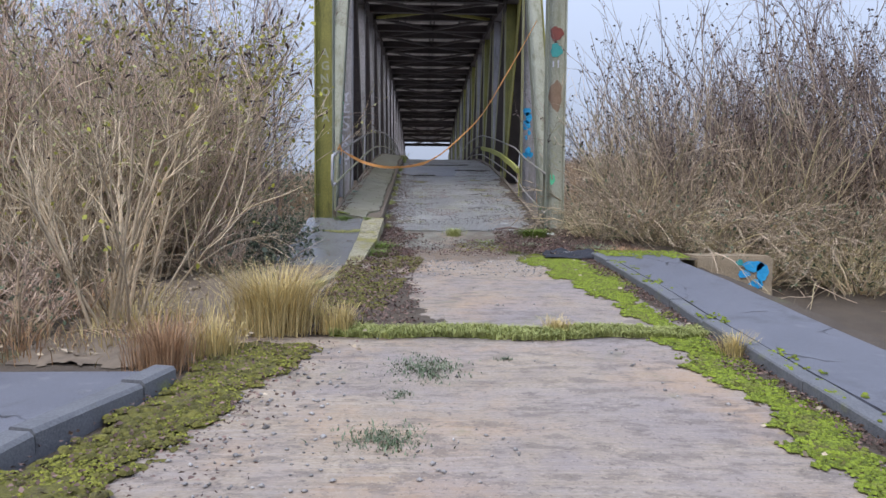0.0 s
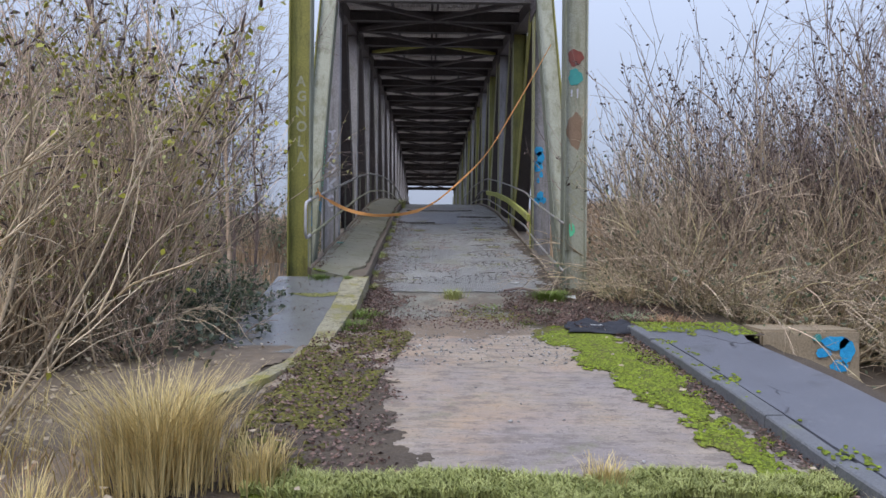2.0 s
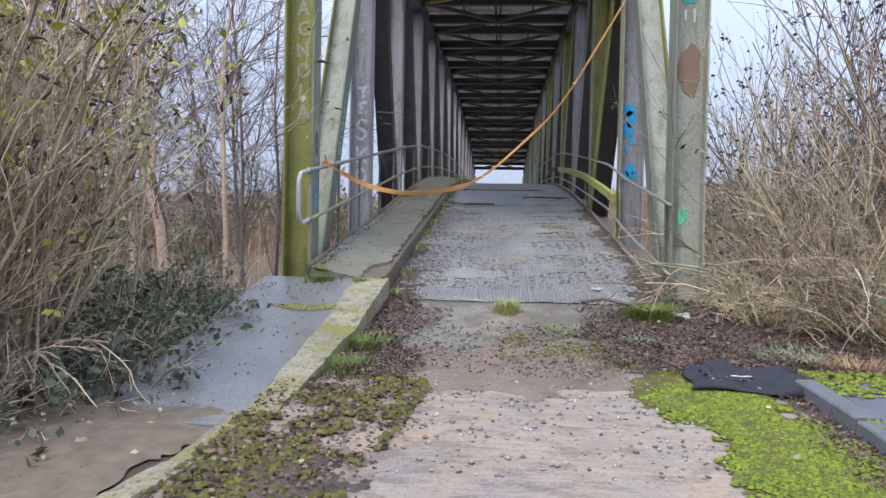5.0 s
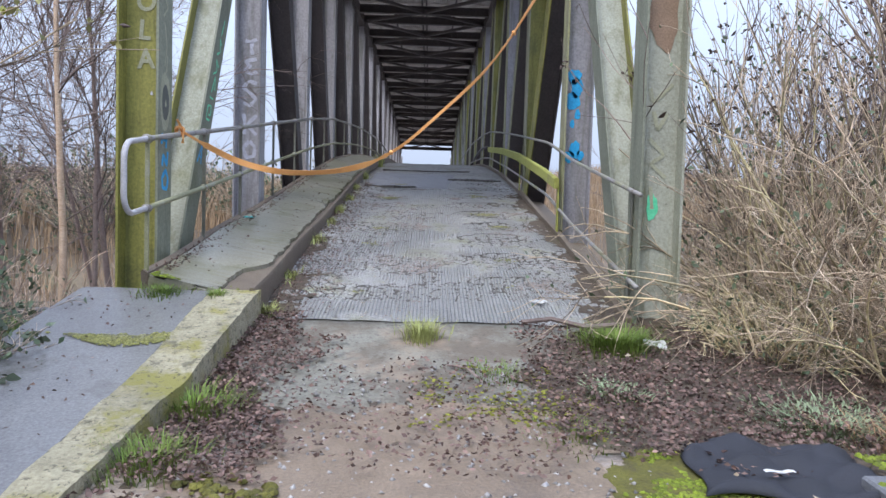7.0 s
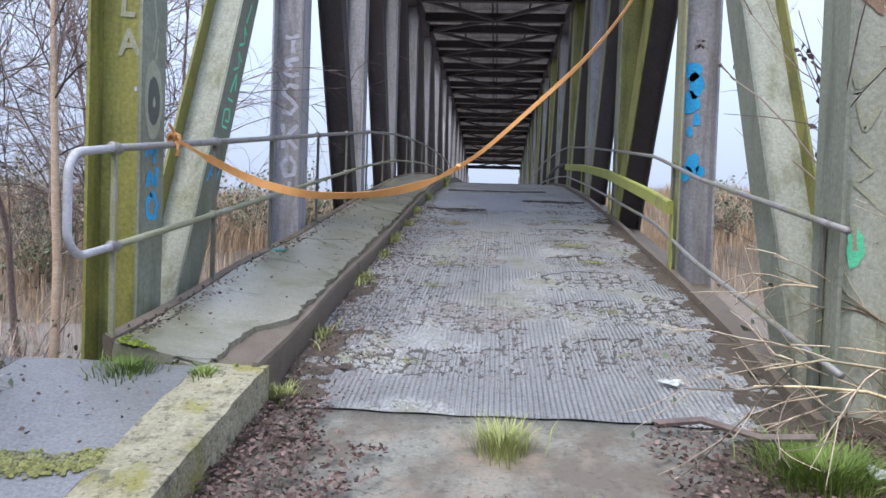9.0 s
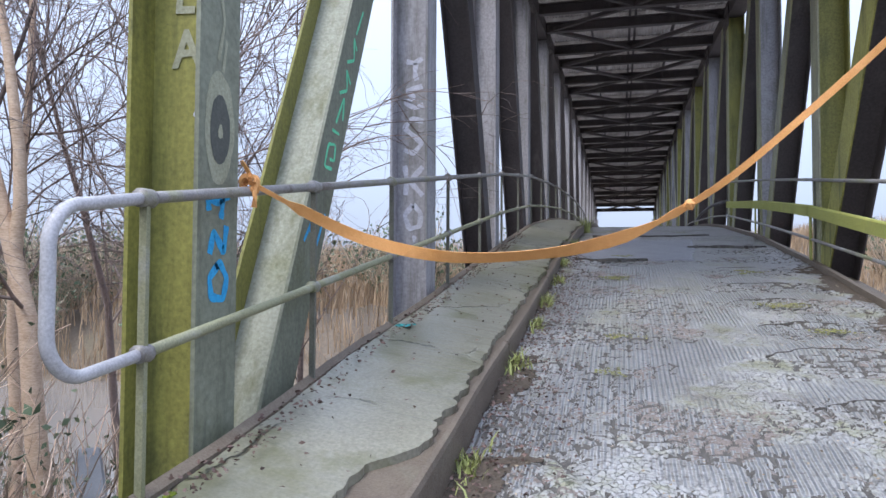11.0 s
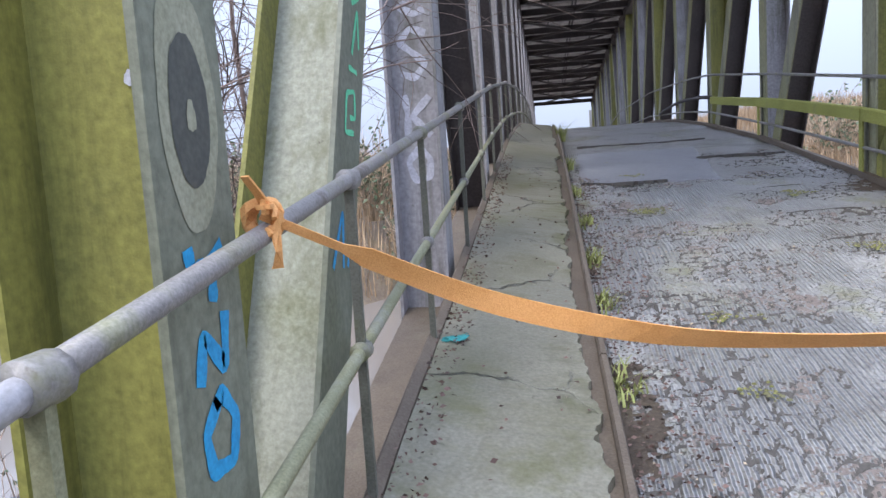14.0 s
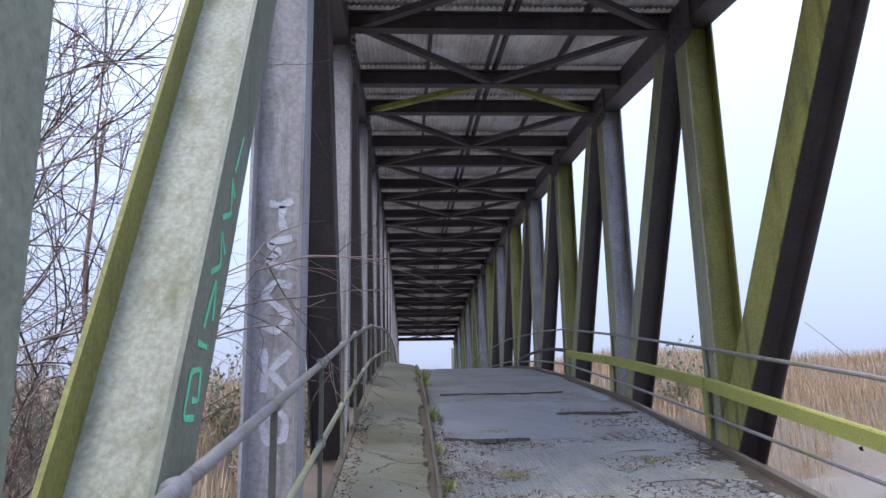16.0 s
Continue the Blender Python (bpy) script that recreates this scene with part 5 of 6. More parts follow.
bank2 = shrub("bramble", "arching bramble with grey-green leaves", 1.2, 1.2, 26, 7, 4, TWIG_DARK, TWIG, droop=-0.1, leaves=(LEAF_GREEN, 1200, 0.075), up=0.1)
scatter((bank, bank2), [(-1.7, 0.3, 0, 0.75), (-2.6, 0.6, 0, 0.8), (-3.6, 0.2, 0, 1.0), (-4.6, 1.2, 0, 1.0), (-5.6, 0.6, 0, 1.2), (-1.5, 1.4, 1, 0.7), (-2.3, 2.6, 0, 0.7), (-4.9, 2.8, 0, 0.9), (-1.9, -0.5, 1, 1.0), (-2.9, -0.4, 1, 1.1),
                        (-1.3, 0.6, 1, 0.7), (-6.6, 2.4, 0, 1.1), (-7.6, 0.8, 0, 1.2), (-3.9, -0.7, 0, 0.9), (-1.1, -1.7, 1, 0.75), (-0.95, -2.6, 1, 0.8), (-1.2, -3.5, 1, 0.8), (-2.2, 3.6, 0, 0.7), (-1.6, 0.9, 1, 0.9), (-2.0, 1.3, 1, 1.0), (-2.8, 1.2, 1, 1.1), (-1.4, 2.2, 1, 0.8), (-1.9, 2.9, 0, 0.9), (-3.4, 1.6, 1, 1.1), (-2.6, 2.3, 0, 1.2), (-2.4, 1.5, 0, 1.15), (-3.3, 2.9, 0, 1.3), (-4.0, 2.0, 0, 1.3), (-1.7, 1.7, 1, 1.1), (-2.3, 0.9, 1, 1.2), (-4.6, 2.2, 0, 1.6), (-5.4, 2.6, 0, 1.7), (-5.6, 0.6, 1, 1.4), (-4.2, 1.5, 0, 1.45), (-3.4, 0.7, 0, 1.2), (-5.0, 1.0, 0, 1.5), (-3.0, 1.5, 0, 1.35), (-3.9, 2.9, 0, 1.9), (-5.0, 3.2, 0, 1.9), (-2.9, 3.4, 0, 1.7)], "scrub on the near bank")

# ---- far bank: reeds and bushes ----
def sample(n, x0, x1, y0, y1, keep):
    p = np.stack([rng.uniform(x0, x1, n), rng.uniform(y0, y1, n)], -1)
    return p[keep(p[:, 0], p[:, 1])]


def far_edge(x):
    return 27 + 0.55 * np.clip(x, -22, 40) + 2.0 * np.sin(x * 0.21)


rp = sample(130000, -45, 60, 12, 75, lambda x, y: (y > far_edge(x) + 1.5) & ((x < -1.5) | (x > 5.5)))
reeds = blades("reeds", rp, lambda x, y: float(ground_z(x, y)), 1.5, 0.025, REED, 0.35)
tagged(reeds, "pale brown winter reeds on the far flood bank", "reeds", kind="stuff")
farbush = shrub("far_bush", "grey-brown bush on the far bank", 3.2, 0.7, 26, 7, 4, TWIG, TWIG, leaves=(LEAF_GREEN, 500, 0.2), fat=2.5)
scatter((farbush,), [(-6.5, 27.5, 0, 1.1), (-12, 25, 0, 1.3), (-9, 29, 0, 1.0), (17, 42.5, 0, 1.2), (21, 45, 0, 0.9), (-17, 24, 0, 1.2), (-22, 22, 0, 1.3), (-3.6, 31, 0, 0.9)] + [(float(x), float(far_edge(x) + rng.uniform(2.5, 12)), 0, float(rng.uniform(0.6, 1.1))) for x in rng.uniform(-34, -2, 30)], "bushes on the far bank")


# ---- ground cover on the approach ----
def top(x, y):
    return float(road_z(y)) + 0.012 * float(bumps(np.float64(x), np.float64(y), 1.6))


def patch(name, label, category, bounds, mask, step, thick, mat, zf=top, lump=1.0):
    """A lumpy sheet on the ground wherever mask(x, y) is above nought; it thins out to nothing at its rim."""
    xs, ys = np.arange(bounds[0], bounds[1], step), np.arange(bounds[2], bounds[3], step)
    X, Y = np.meshgrid(xs, ys)
    X = X + rng.uniform(-0.35, 0.35, X.shape) * step
    Y = Y + rng.uniform(-0.35, 0.35, Y.shape) * step
    M = mask(X, Y)
    base = road_z(Y) + 0.012 * bumps(X, Y, 1.6) if zf is top else np.vectorize(zf)(X, Y)
    Z = base + np.clip(M * 4, -0.25, 1) * thick * (0.55 + lump * 0.35 * rough_noise(X, Y, 3.0) + lump * rng.uniform(0, 0.5, X.shape)) + 0.002
    i = np.arange(X.size).reshape(X.shape)
    q = np.stack([i[:-1, :-1], i[:-1, 1:], i[1:, 1:], i[1:, :-1]], -1).reshape(-1, 4)
    q = q[(M.ravel()[q] > -0.02).all(1)]
    used, inv = np.unique(q, return_inverse=True)
    ob = raw(name, np.stack([X, Y, Z], -1).reshape(-1, 3)[used], inv.reshape(-1, 4), mat)
    ob.data.shade_smooth()
    return tagged(ob, label, category, kind="stuff")


def band(v, a, b):
    return np.minimum(v - a, b - v)


patch("moss", "dark mossy crust along the kerb", "moss", (3.2, 4.5, -16, -2.3), lambda x, y: band(x, np.interp(y, (-16, -10.8, -9.2, -6.5, -5, -3.5, -2.3), (3.95, 3.95, 3.88, 3.62, 3.6, 3.2, 3.3)), 4.52) + 0.17 * rough_noise(x, y, 1.6) - 0.12 + 0.1 * rough_noise(x, y, 0.6), 0.03, 0.014, MOSS_DARK)
patch("kerb_soil", "dark dirt silted up along the kerb foot", "soil", (4.1, 4.5, -16, -3.3), lambda x, y: x - 4.33 + 0.09 * rough_noise(x, y, 1.4), 0.03, 0.02, SOIL)
patch("moss", "dull brown-green moss and dirt beside the kerb", "moss", (-0.6, 1.3, -15, -8.6), lambda x, y: band(x, np.interp(y, (-15, -11, -9.6), (-1.0, -0.35, -0.02)), np.interp(y, (-15, -11.2, -9.8, -8.6), (0.1, 0.28, 0.62, 0.9))) + 0.12 * rough_noise(x, y, 1.5), 0.035, 0.022, MOSS_DARK)
patch("moss", "dark mossy dirt and leaf mould beside the kerb", "moss", (0.4, 2.2, -8.1, -3.2), lambda x, y: band(x, np.interp(y, (-7.6, -6, -4.5, -3.2), (0.55, 0.6, 0.86, 0.9)), np.interp(y, (-8, -7, -6, -4.6, -3.2), (1.95, 1.9, 1.72, 1.35, 1.1))) + 0.15 * rough_noise(x, y, 1.4) + 0.1 * rough_noise(x, y, 0.5), 0.03, 0.022, SOIL)
patch("soil", "dark soil and rotting leaves at the foot of the bridge", "soil", (0.85, 6.2, -3.6, -0.4), lambda x, y: np.maximum(np.interp(y, (-3.6, -2.4, -0.4), (1.30, 1.45, 1.15)) - x, x - np.interp(y, (-3.6, -2.6, -1.6, -0.4), (3.9, 3.35, 3.25, 3.9))) + 0.26 * rough_noise(x, y, 1.1) + 0.14 * rough_noise(x, y, 0.4) - 0.35 * np.clip(-2.9 - y, 0, 1), 0.03, 0.028, SOIL)
patch("soil", "thin brown dirt washed over the concrete", "soil", (1.2, 3.6, -2.95, -1.75), lambda x, y: 0.17 - 0.3 * np.abs(y + 2.35) + 0.34 * rough_noise(x, y, 0.8) + 0.22 * rough_noise(x, y, 0.3), 0.025, 0.012, SOIL)
patch("dirt", "brown silt with fallen leaves beside the curved kerb", "soil", (-1.6, 0.8, -9.4, -4.3), lambda x, y: np.minimum(0.3, np.interp(y, (-9.4, -7.2, -6.7, -5.9, -5, -3.6), (0.3, -0.1, 0.1, 0.36, 0.5, 0.6)) - x) - 1.2 * np.clip(-8.9 - y, 0, 1) + 0.1 * rough_noise(x, y, 1.2), 0.06, 0.03, BANK, lambda x, y: float(ground_z(x, y)) + 0.012)


patch("mud", "thin wet brown mud on the last slab", "soil", (1.1, 3.7, -4.2, -2.05), lambda x, y: np.minimum(band(x, 1.25, 3.45), band(y, -3.7, -2.15)) + 0.22 * rough_noise(x, y, 0.7) + 0.1 * rough_noise(x, y, 0.3), 0.03, 0.008, MUD)


def cushions(name, label, pts, r, mat, zf):
    """Small moss cushions, each a low dome."""
    n = len(pts)
    ring = np.array([(math.cos(a), math.sin(a)) for a in np.arange(6) * math.pi / 3])
    s = r * rng.uniform(0.5, 1.5, n)
    z = np.array([zf(x, y) for x, y in pts])
    v = np.zeros((n, 13, 3))
    for k in range(6):
        for lvl, (q, h) in enumerate(((1.0, -0.1), (0.65, 0.42))):
            v[:, k + 6 * lvl, 0] = pts[:, 0] + ring[k, 0] * s * q * rng.uniform(0.7, 1.2, n)
            v[:, k + 6 * lvl, 1] = pts[:, 1] + ring[k, 1] * s * q * rng.uniform(0.7, 1.2, n)
            v[:, k + 6 * lvl, 2] = z + s * h * rng.uniform(0.7, 1.2, n)
    v[:, 12] = np.stack([pts[:, 0], pts[:, 1], z + s * 0.6], -1)
    f = [(k, (k + 1) % 6, 6 + (k + 1) % 6, 6 + k) for k in range(6)] + [(6 + k, 6 + (k + 1) % 6, 12, 12) for k in range(6)]
    tri = [(k, (k + 1) % 6, 6 + (k + 1) % 6) for k in range(6)] + [(k, 6 + (k + 1) % 6, 6 + k) for k in range(6)] + [(6 + k, 6 + (k + 1) % 6, 12) for k in range(6)]
    F = (np.arange(n)[:, None, None] * 13 + np.array(tri)[None]).reshape(-1, 3)
    return tagged(raw(name, v.reshape(-1, 3), F, mat), label, "moss", kind="stuff")


kerb_moss = sample(62000, 3.1, 4.5, -15, -2.2, lambda x, y: band(x, np.interp(y, (-16, -10.8, -9.2, -6.5, -5, -3.5, -2.3), (3.95, 3.95, 3.88, 3.62, 3.6, 3.2, 3.3)), 4.52) + 0.17 * rough_noise(x, y, 1.6) + 0.1 * rough_noise(x, y, 0.6) > 0.08 + 0.16 * np.clip(-rough_noise(x, y, 2.6), 0, 1) + 3.0 * ((y > -3.3) & (x > 3.72)) + 0.25 * np.clip(y + 4.2, 0, 2))
cushions("moss_cushions", "lumpy bright moss cushions along the kerb", kerb_moss, 0.0135, MOSS, lambda x, y: top(x, y) + 0.012)
left_moss = np.concatenate([sample(9000, -0.6, 1.3, -15, -8.6, lambda x, y: (band(x, np.interp(y, (-15, -11, -9.6), (-1.0, -0.35, -0.02)), np.interp(y, (-15, -11.2, -9.8, -8.6), (0.1, 0.28, 0.62, 0.9))) + 0.12 * rough_noise(x, y, 1.5) > 0.02) & (rough_noise(x, y, 2.2) > -0.3)), sample(5500, 0.6, 1.9, -8, -3.4, lambda x, y: (rough_noise(x, y, 1.9) > -0.25) & (x < 1.8 + 0.12 * (y + 3.4)))])
near_moss = sample(42000, -0.9, 1.1, -15, -8.6, lambda x, y: (band(x, np.interp(y, (-15, -11, -9.6), (-1.0, -0.35, -0.02)), np.interp(y, (-15, -11.2, -9.8, -8.6), (0.1, 0.28, 0.62, 0.9))) + 0.15 * rough_noise(x, y, 1.5) > 0.0) & (rough_noise(x, y, 2.6) > 0.0))
cushions("moss_cushions", "olive moss cushions beside the broken kerb", near_moss, 0.011, MOSS_VERGE, lambda x, y: top(x, y) + 0.02)
cushions("moss_cushions", "dull brown-green moss cushions and crumbs", left_moss, 0.026, MOSS_DARK, lambda x, y: top(x, y) + 0.02)
pave_moss = np.concatenate([sample(1200, 4.5, 4.75, -12, -3.4, lambda x, y: rough_noise(x, y, 1.5) > 0.1), sample(1400, 4.6, 5.9, -4.3, -3.2, lambda x, y: y > -3.9 + 0.4 * rough_noise(x, y, 1.2))])
cushions("moss_cushions", "moss creeping over the pavement edge", pave_moss, 0.016, MOSS, lambda x, y: float(road_z(y)) + 0.115)
strip = sample(28000, 0.9, 4.45, -8.42, -7.95, lambda x, y: np.abs(y + 8.17 + 0.05 * np.sin(x * 5)) < 0.16 + 0.06 * rough_noise(x, y, 1.5))
tagged(blades("joint_grass", strip, lambda x, y: top(x, y) + 0.015, 0.06, 0.006, GRASS_DULL, 1.1), "short green grass growing in the slab joint", "grass", kind="stuff")
patch("joint_moss", "mossy turf in the slab joint", "moss", (0.9, 4.5, -8.45, -7.9), lambda x, y: 0.17 - np.abs(y + 8.17) + 0.06 * rough_noise(x, y, 1.5), 0.03, 0.06, MOSS, lambda x, y: float(road_z(y)) - 0.02)
for cx, cy_, rx, ry, n in ((1.8, -9.28, 0.28, 0.32, 900), (1.54, -10.7, 0.25, 0.22, 600), (1.6, -9.9, 0.1, 0.12, 90), (2.45, -9.0, 0.07, 0.05, 60)):
    q = np.stack([rng.normal(cx, rx * 0.5, n), rng.normal(cy_, ry * 0.5, n)], -1)
    tagged(blades("weed_patch", q, top, 0.035, 0.006, LEAF_GREEN, 1.2), "flat grey-green weed patch on the concrete", "weeds", kind="stuff")


def tuft(name, label, x, y, n, r, h, mat, lean=0.6, zf=None, w=0.004):
    zf = zf or (lambda a, b: max(float(ground_z(a, b)), top(a, b)) if -0.2 < a < 4.5 else float(ground_z(a, b)))
    q = np.stack([rng.normal(x, r * 0.45, n), rng.normal(y, r * 0.4, n)], -1)
    return tagged(blades(name, q, zf, h, w, mat, lean, out=(x, y)), label, "grass tuft", kind="stuff")


rz = lambda a, b: float(road_z(b))
tuft("dry_grass", "tall clump of straw-coloured dry grass", 0.36, -8.05, 1500, 0.36, 0.62, STRAW, 0.7, rz)
tuft("dry_grass", "small straw-coloured tuft", 0.95, -8.1, 350, 0.18, 0.3, STRAW, 0.6, rz)
tuft("dry_grass", "reddish dry grass behind the kerb end", -0.28, -9.25, 500, 0.26, 0.42, STRAW_RED, 0.5, rz)
tuft("dry_grass", "pale thin dry grass", 0.02, -8.9, 350, 0.22, 0.36, STRAW, 0.5, rz)
tuft("dry_grass", "wispy dry grass at the thicket edge", -0.9, -7.9, 260, 0.6, 0.3, STRAW, 0.9, rz)
tuft("dry_grass", "wispy dry grass at the thicket edge", -1.8, -7.2, 300, 0.7, 0.3, STRAW_RED, 0.9)
for x, y, m_, n_ in ((-1.0, -8.5, STRAW, 160), (-1.7, -8.7, STRAW_RED, 200), (-2.4, -8.5, STRAW, 180), (-0.6, -8.4, STRAW_RED, 140), (-0.2, -7.6, STRAW, 120), (-1.3, -6.9, STRAW, 160), (-3.3, -8.6, STRAW, 200)):
    tuft("dry_grass", "thin dry grass among leaf litter by the thicket", x, y, n_, 0.6, 0.26, m_, 0.9)
tuft("dry_grass", "dry grass tuft at the joint", 3.05, -8.1, 220, 0.14, 0.16, STRAW, 0.6, rz)
tuft("dry_grass", "pale green and straw tuft by the kerb stones", 4.42, -8.9, 260, 0.14, 0.22, STRAW, 0.6, rz)
tuft("grass_tuft", "green and yellow grass tuft growing in the deck joint", 2.36, -1.02, 330, 0.16, 0.15, GRASS_DULL, 0.9, rz)
tuft("grass_tuft", "fresh green grass by the kerb foot", 1.03, -2.55, 420, 0.26, 0.16, GRASS, 0.9, rz)
tuft("grass_tuft", "small moss and grass patch in the slab joint", 2.9, -1.75, 260, 0.3, 0.05, GRASS, 1.1, rz)
tuft("grass_tuft", "thin grass by the soil edge", 3.3, -2.75, 300, 0.35, 0.06, GRASS, 1.1, rz)
tuft("grass_tuft", "fresh green grass by the kerb foot", 1.05, -3.3, 380, 0.24, 0.14, GRASS, 0.9, rz)
tuft("grass_tuft", "bushy green weed at the deck corner", 3.9, -1.2, 1500, 0.28, 0.17, GRASS, 1.0, rz)
tuft("weed", "patch of grey-green ground weed", 3.65, -2.1, 320, 0.26, 0.07, WEED, 1.2, rz, 0.012)
tuft("weed", "grey-green ground weed by the pavement end", 4.85, -2.55, 1300, 0.5, 0.08, WEED, 1.3, rz, 0.009)
tuft("grass_tuft", "bright grass on the footway joint", 0.2, -0.82, 420, 0.2, 0.07, GRASS, 0.9, lambda a, b: float(walk_z(b)))
tuft("grass_tuft", "small grass on the footway joint", 0.66, -0.86, 160, 0.09, 0.06, GRASS, 0.9, lambda a, b: float(walk_z(b)))
verge = sample(9000, -2.6, -0.52, -3.4, -0.8, lambda x, y: rough_noise(x, y, 0.8) > -0.35)
tagged(blades("bank_grass", verge, lambda x, y: float(ground_z(x, y)), 0.14, 0.006, GRASS, 0.9), "fresh green grass on the bank beside the ramp", "grass", kind="stuff")
tuft("grass_tuft", "grass beside the screed ramp", -0.75, -1.6, 500, 0.3, 0.12, GRASS, 0.8, lambda a, b: float(walk_z(b)) - 0.15)
tuft("grass_tuft", "small weed beside the steel kerb", 1.0, -0.55, 160, 0.12, 0.12, GRASS_DULL, 0.9, rz)
tuft("dry_grass", "dead grass at the pavement end", 5.2, -2.9, 500, 0.45, 0.14, STRAW_RED, 1.2, rz)


def litter(name, label, pts, size, mat, zf):
    n = len(pts)
    P = np.array([(x, y, zf(x, y) + rng.uniform(0.008, 0.035)) for x, y in pts])
    d = rng.normal(0, 1, (n, 3)) * [1, 1, 0.25]
    v, f = leaf_quads(P, d, np.full(n, size), 0.33)
    v[:, 2] = np.maximum(v[:, 2], np.repeat(P[:, 2], 4) - 0.006)
    return tagged(raw(name, v, f, mat), label, "leaf litter", kind="stuff")


foot_soil = np.concatenate([sample(3600, 0.95, 4.4, -3.4, -1.6, lambda x, y: rough_noise(x, y, 1.1) > -0.25), sample(8500, 3.1, 5.6, -3.1, -0.7, lambda x, y: x + 0.4 * rough_noise(x, y, 1.2) > 3.3), sample(7500, 0.95, 1.85, -3.5, -0.6, lambda x, y: x + 0.3 * rough_noise(x, y, 1.2) < 1.5)])
litter("verge_crumbs", "dark dirt crumbs between the moss", sample(5000, -0.9, 1.3, -15, -8.6, lambda x, y: band(x, np.interp(y, (-15, -11, -9.6), (-1.0, -0.35, -0.02)), np.interp(y, (-15, -11.2, -9.8, -8.6), (0.3, 0.48, 0.82, 1.0))) + 0.2 * rough_noise(x, y, 1.5) > 0), 0.026, LITTER, lambda x, y: top(x, y) + 0.02)
kerb_dirt = sample(9000, 4.1, 4.5, -16, -3.4, lambda x, y: x - 4.3 + 0.14 * rough_noise(x, y, 1.3) > rng.uniform(-0.05, 0.12, len(x)))
litter("kerb_leaves", "dead leaves and dirt along the kerb foot", kerb_dirt, 0.03, LITTER, lambda x, y: top(x, y) + 0.01)
litter("fallen_leaves", "rotting brown leaves on dark soil", foot_soil, 0.034, LITTER, lambda x, y: top(x, y) + 0.03)
litter("fallen_leaves", "brown leaves on the mossy verge", np.concatenate([sample(4200, 0.6, 1.9, -8, -3.6, lambda x, y: x < 1.85 + 0.15 * (y + 3.6) * 0.3 + 0.2 * rough_noise(x, y, 1.2)), sample(500, -0.6, 0.9, -12, -8.6, lambda x, y: x > -9)]), 0.036, LITTER, lambda x, y: top(x, y) + 0.02)
litter("pale_leaves", "pale fallen leaves on silt and moss", np.concatenate([sample(220, -1.3, 0.3, -8.5, -4.2, lambda x, y: x < 5), sample(220, 0.5, 4.4, -15, -1.5, lambda x, y: (x < 1.5) | (x > 3.7))]), 0.055, LITTER_PALE, lambda x, y: float(road_z(y)) + 0.05)
litter("fallen_leaves", "dead leaves under the thicket", sample(2500, -6, -0.9, -9, -1.5, lambda x, y: x < 9), 0.06, LITTER_PALE, lambda x, y: float(ground_z(x, y)) + 0.03)
gp = np.concatenate([sample(700, 1.0, 4.3, -12, -2.0, lambda x, y: rough_noise(x, y, 0.9) > 0.15), sample(900, 1.2, 3.6, -5.2, -1.6, lambda x, y: x > 0), sample(260, 0.3, 1.2, -12.5, -8.8, lambda x, y: x > 0)])
pebbles_v, pebbles_f = [], []
for x, y in gp:
    s = rng.uniform(0.006, 0.02)
    o = len(pebbles_v)
    c = np.array([x, y, top(x, y) + s * 0.4])
    for dx, dy, dz in ((1, 0, 0), (0, 1, 0), (-1, 0, 0), (0, -1, 0), (0, 0, 0.8), (0, 0, -0.8)):
        pebbles_v.append(c + s * (np.array([dx, dy, dz]) + rng.normal(0, 0.2, 3)))
    for a, b in ((0, 1), (1, 2), (2, 3), (3, 0)):
        pebbles_f += [(o + a, o + b, o + 4), (o + b, o + a, o + 5)]
tagged(raw("gravel", pebbles_v, pebbles_f, STONE), "loose grey gravel on the concrete", "gravel", kind="stuff")


# ---- paint on the steel ----
def lettering(name, text, m, size, mat, parent, squeeze=1.0, label=""):
    cu = bpy.data.curves.new(name, "FONT")
    cu.body, cu.size, cu.align_x, cu.align_y, cu.extrude, cu.offset = text, size, "CENTER", "CENTER", 0.0015, size * 0.028
    cu.resolution_u = 3
    tmp = new(name, cu)
    bpy.context.view_layer.update()
    me = bpy.data.meshes.new_from_object(tmp.evaluated_get(bpy.context.evaluated_depsgraph_get()))
    bpy.data.objects.remove(tmp)
    me.materials.clear()
    me.materials.append(mat)
    me.transform(m @ Matrix.Diagonal((squeeze, 1, 1, 1)))
    ob = new(name, me)
    ob.parent = parent
    if label:
        tagged(ob, label)
    return ob


def front(x, y, z, roll=0):
    """A drawing plane that looks back along the bridge, towards -y."""
    return pose(x, y, z, 90, 0, 0) @ pose(0, 0, 0, 0, 0, roll)


def inner(x, y, z, roll=0, turn=90):
    """A drawing plane that looks towards +x."""
    return pose(x, y, z, 90, 0, turn) @ pose(0, 0, 0, 0, 0, roll)


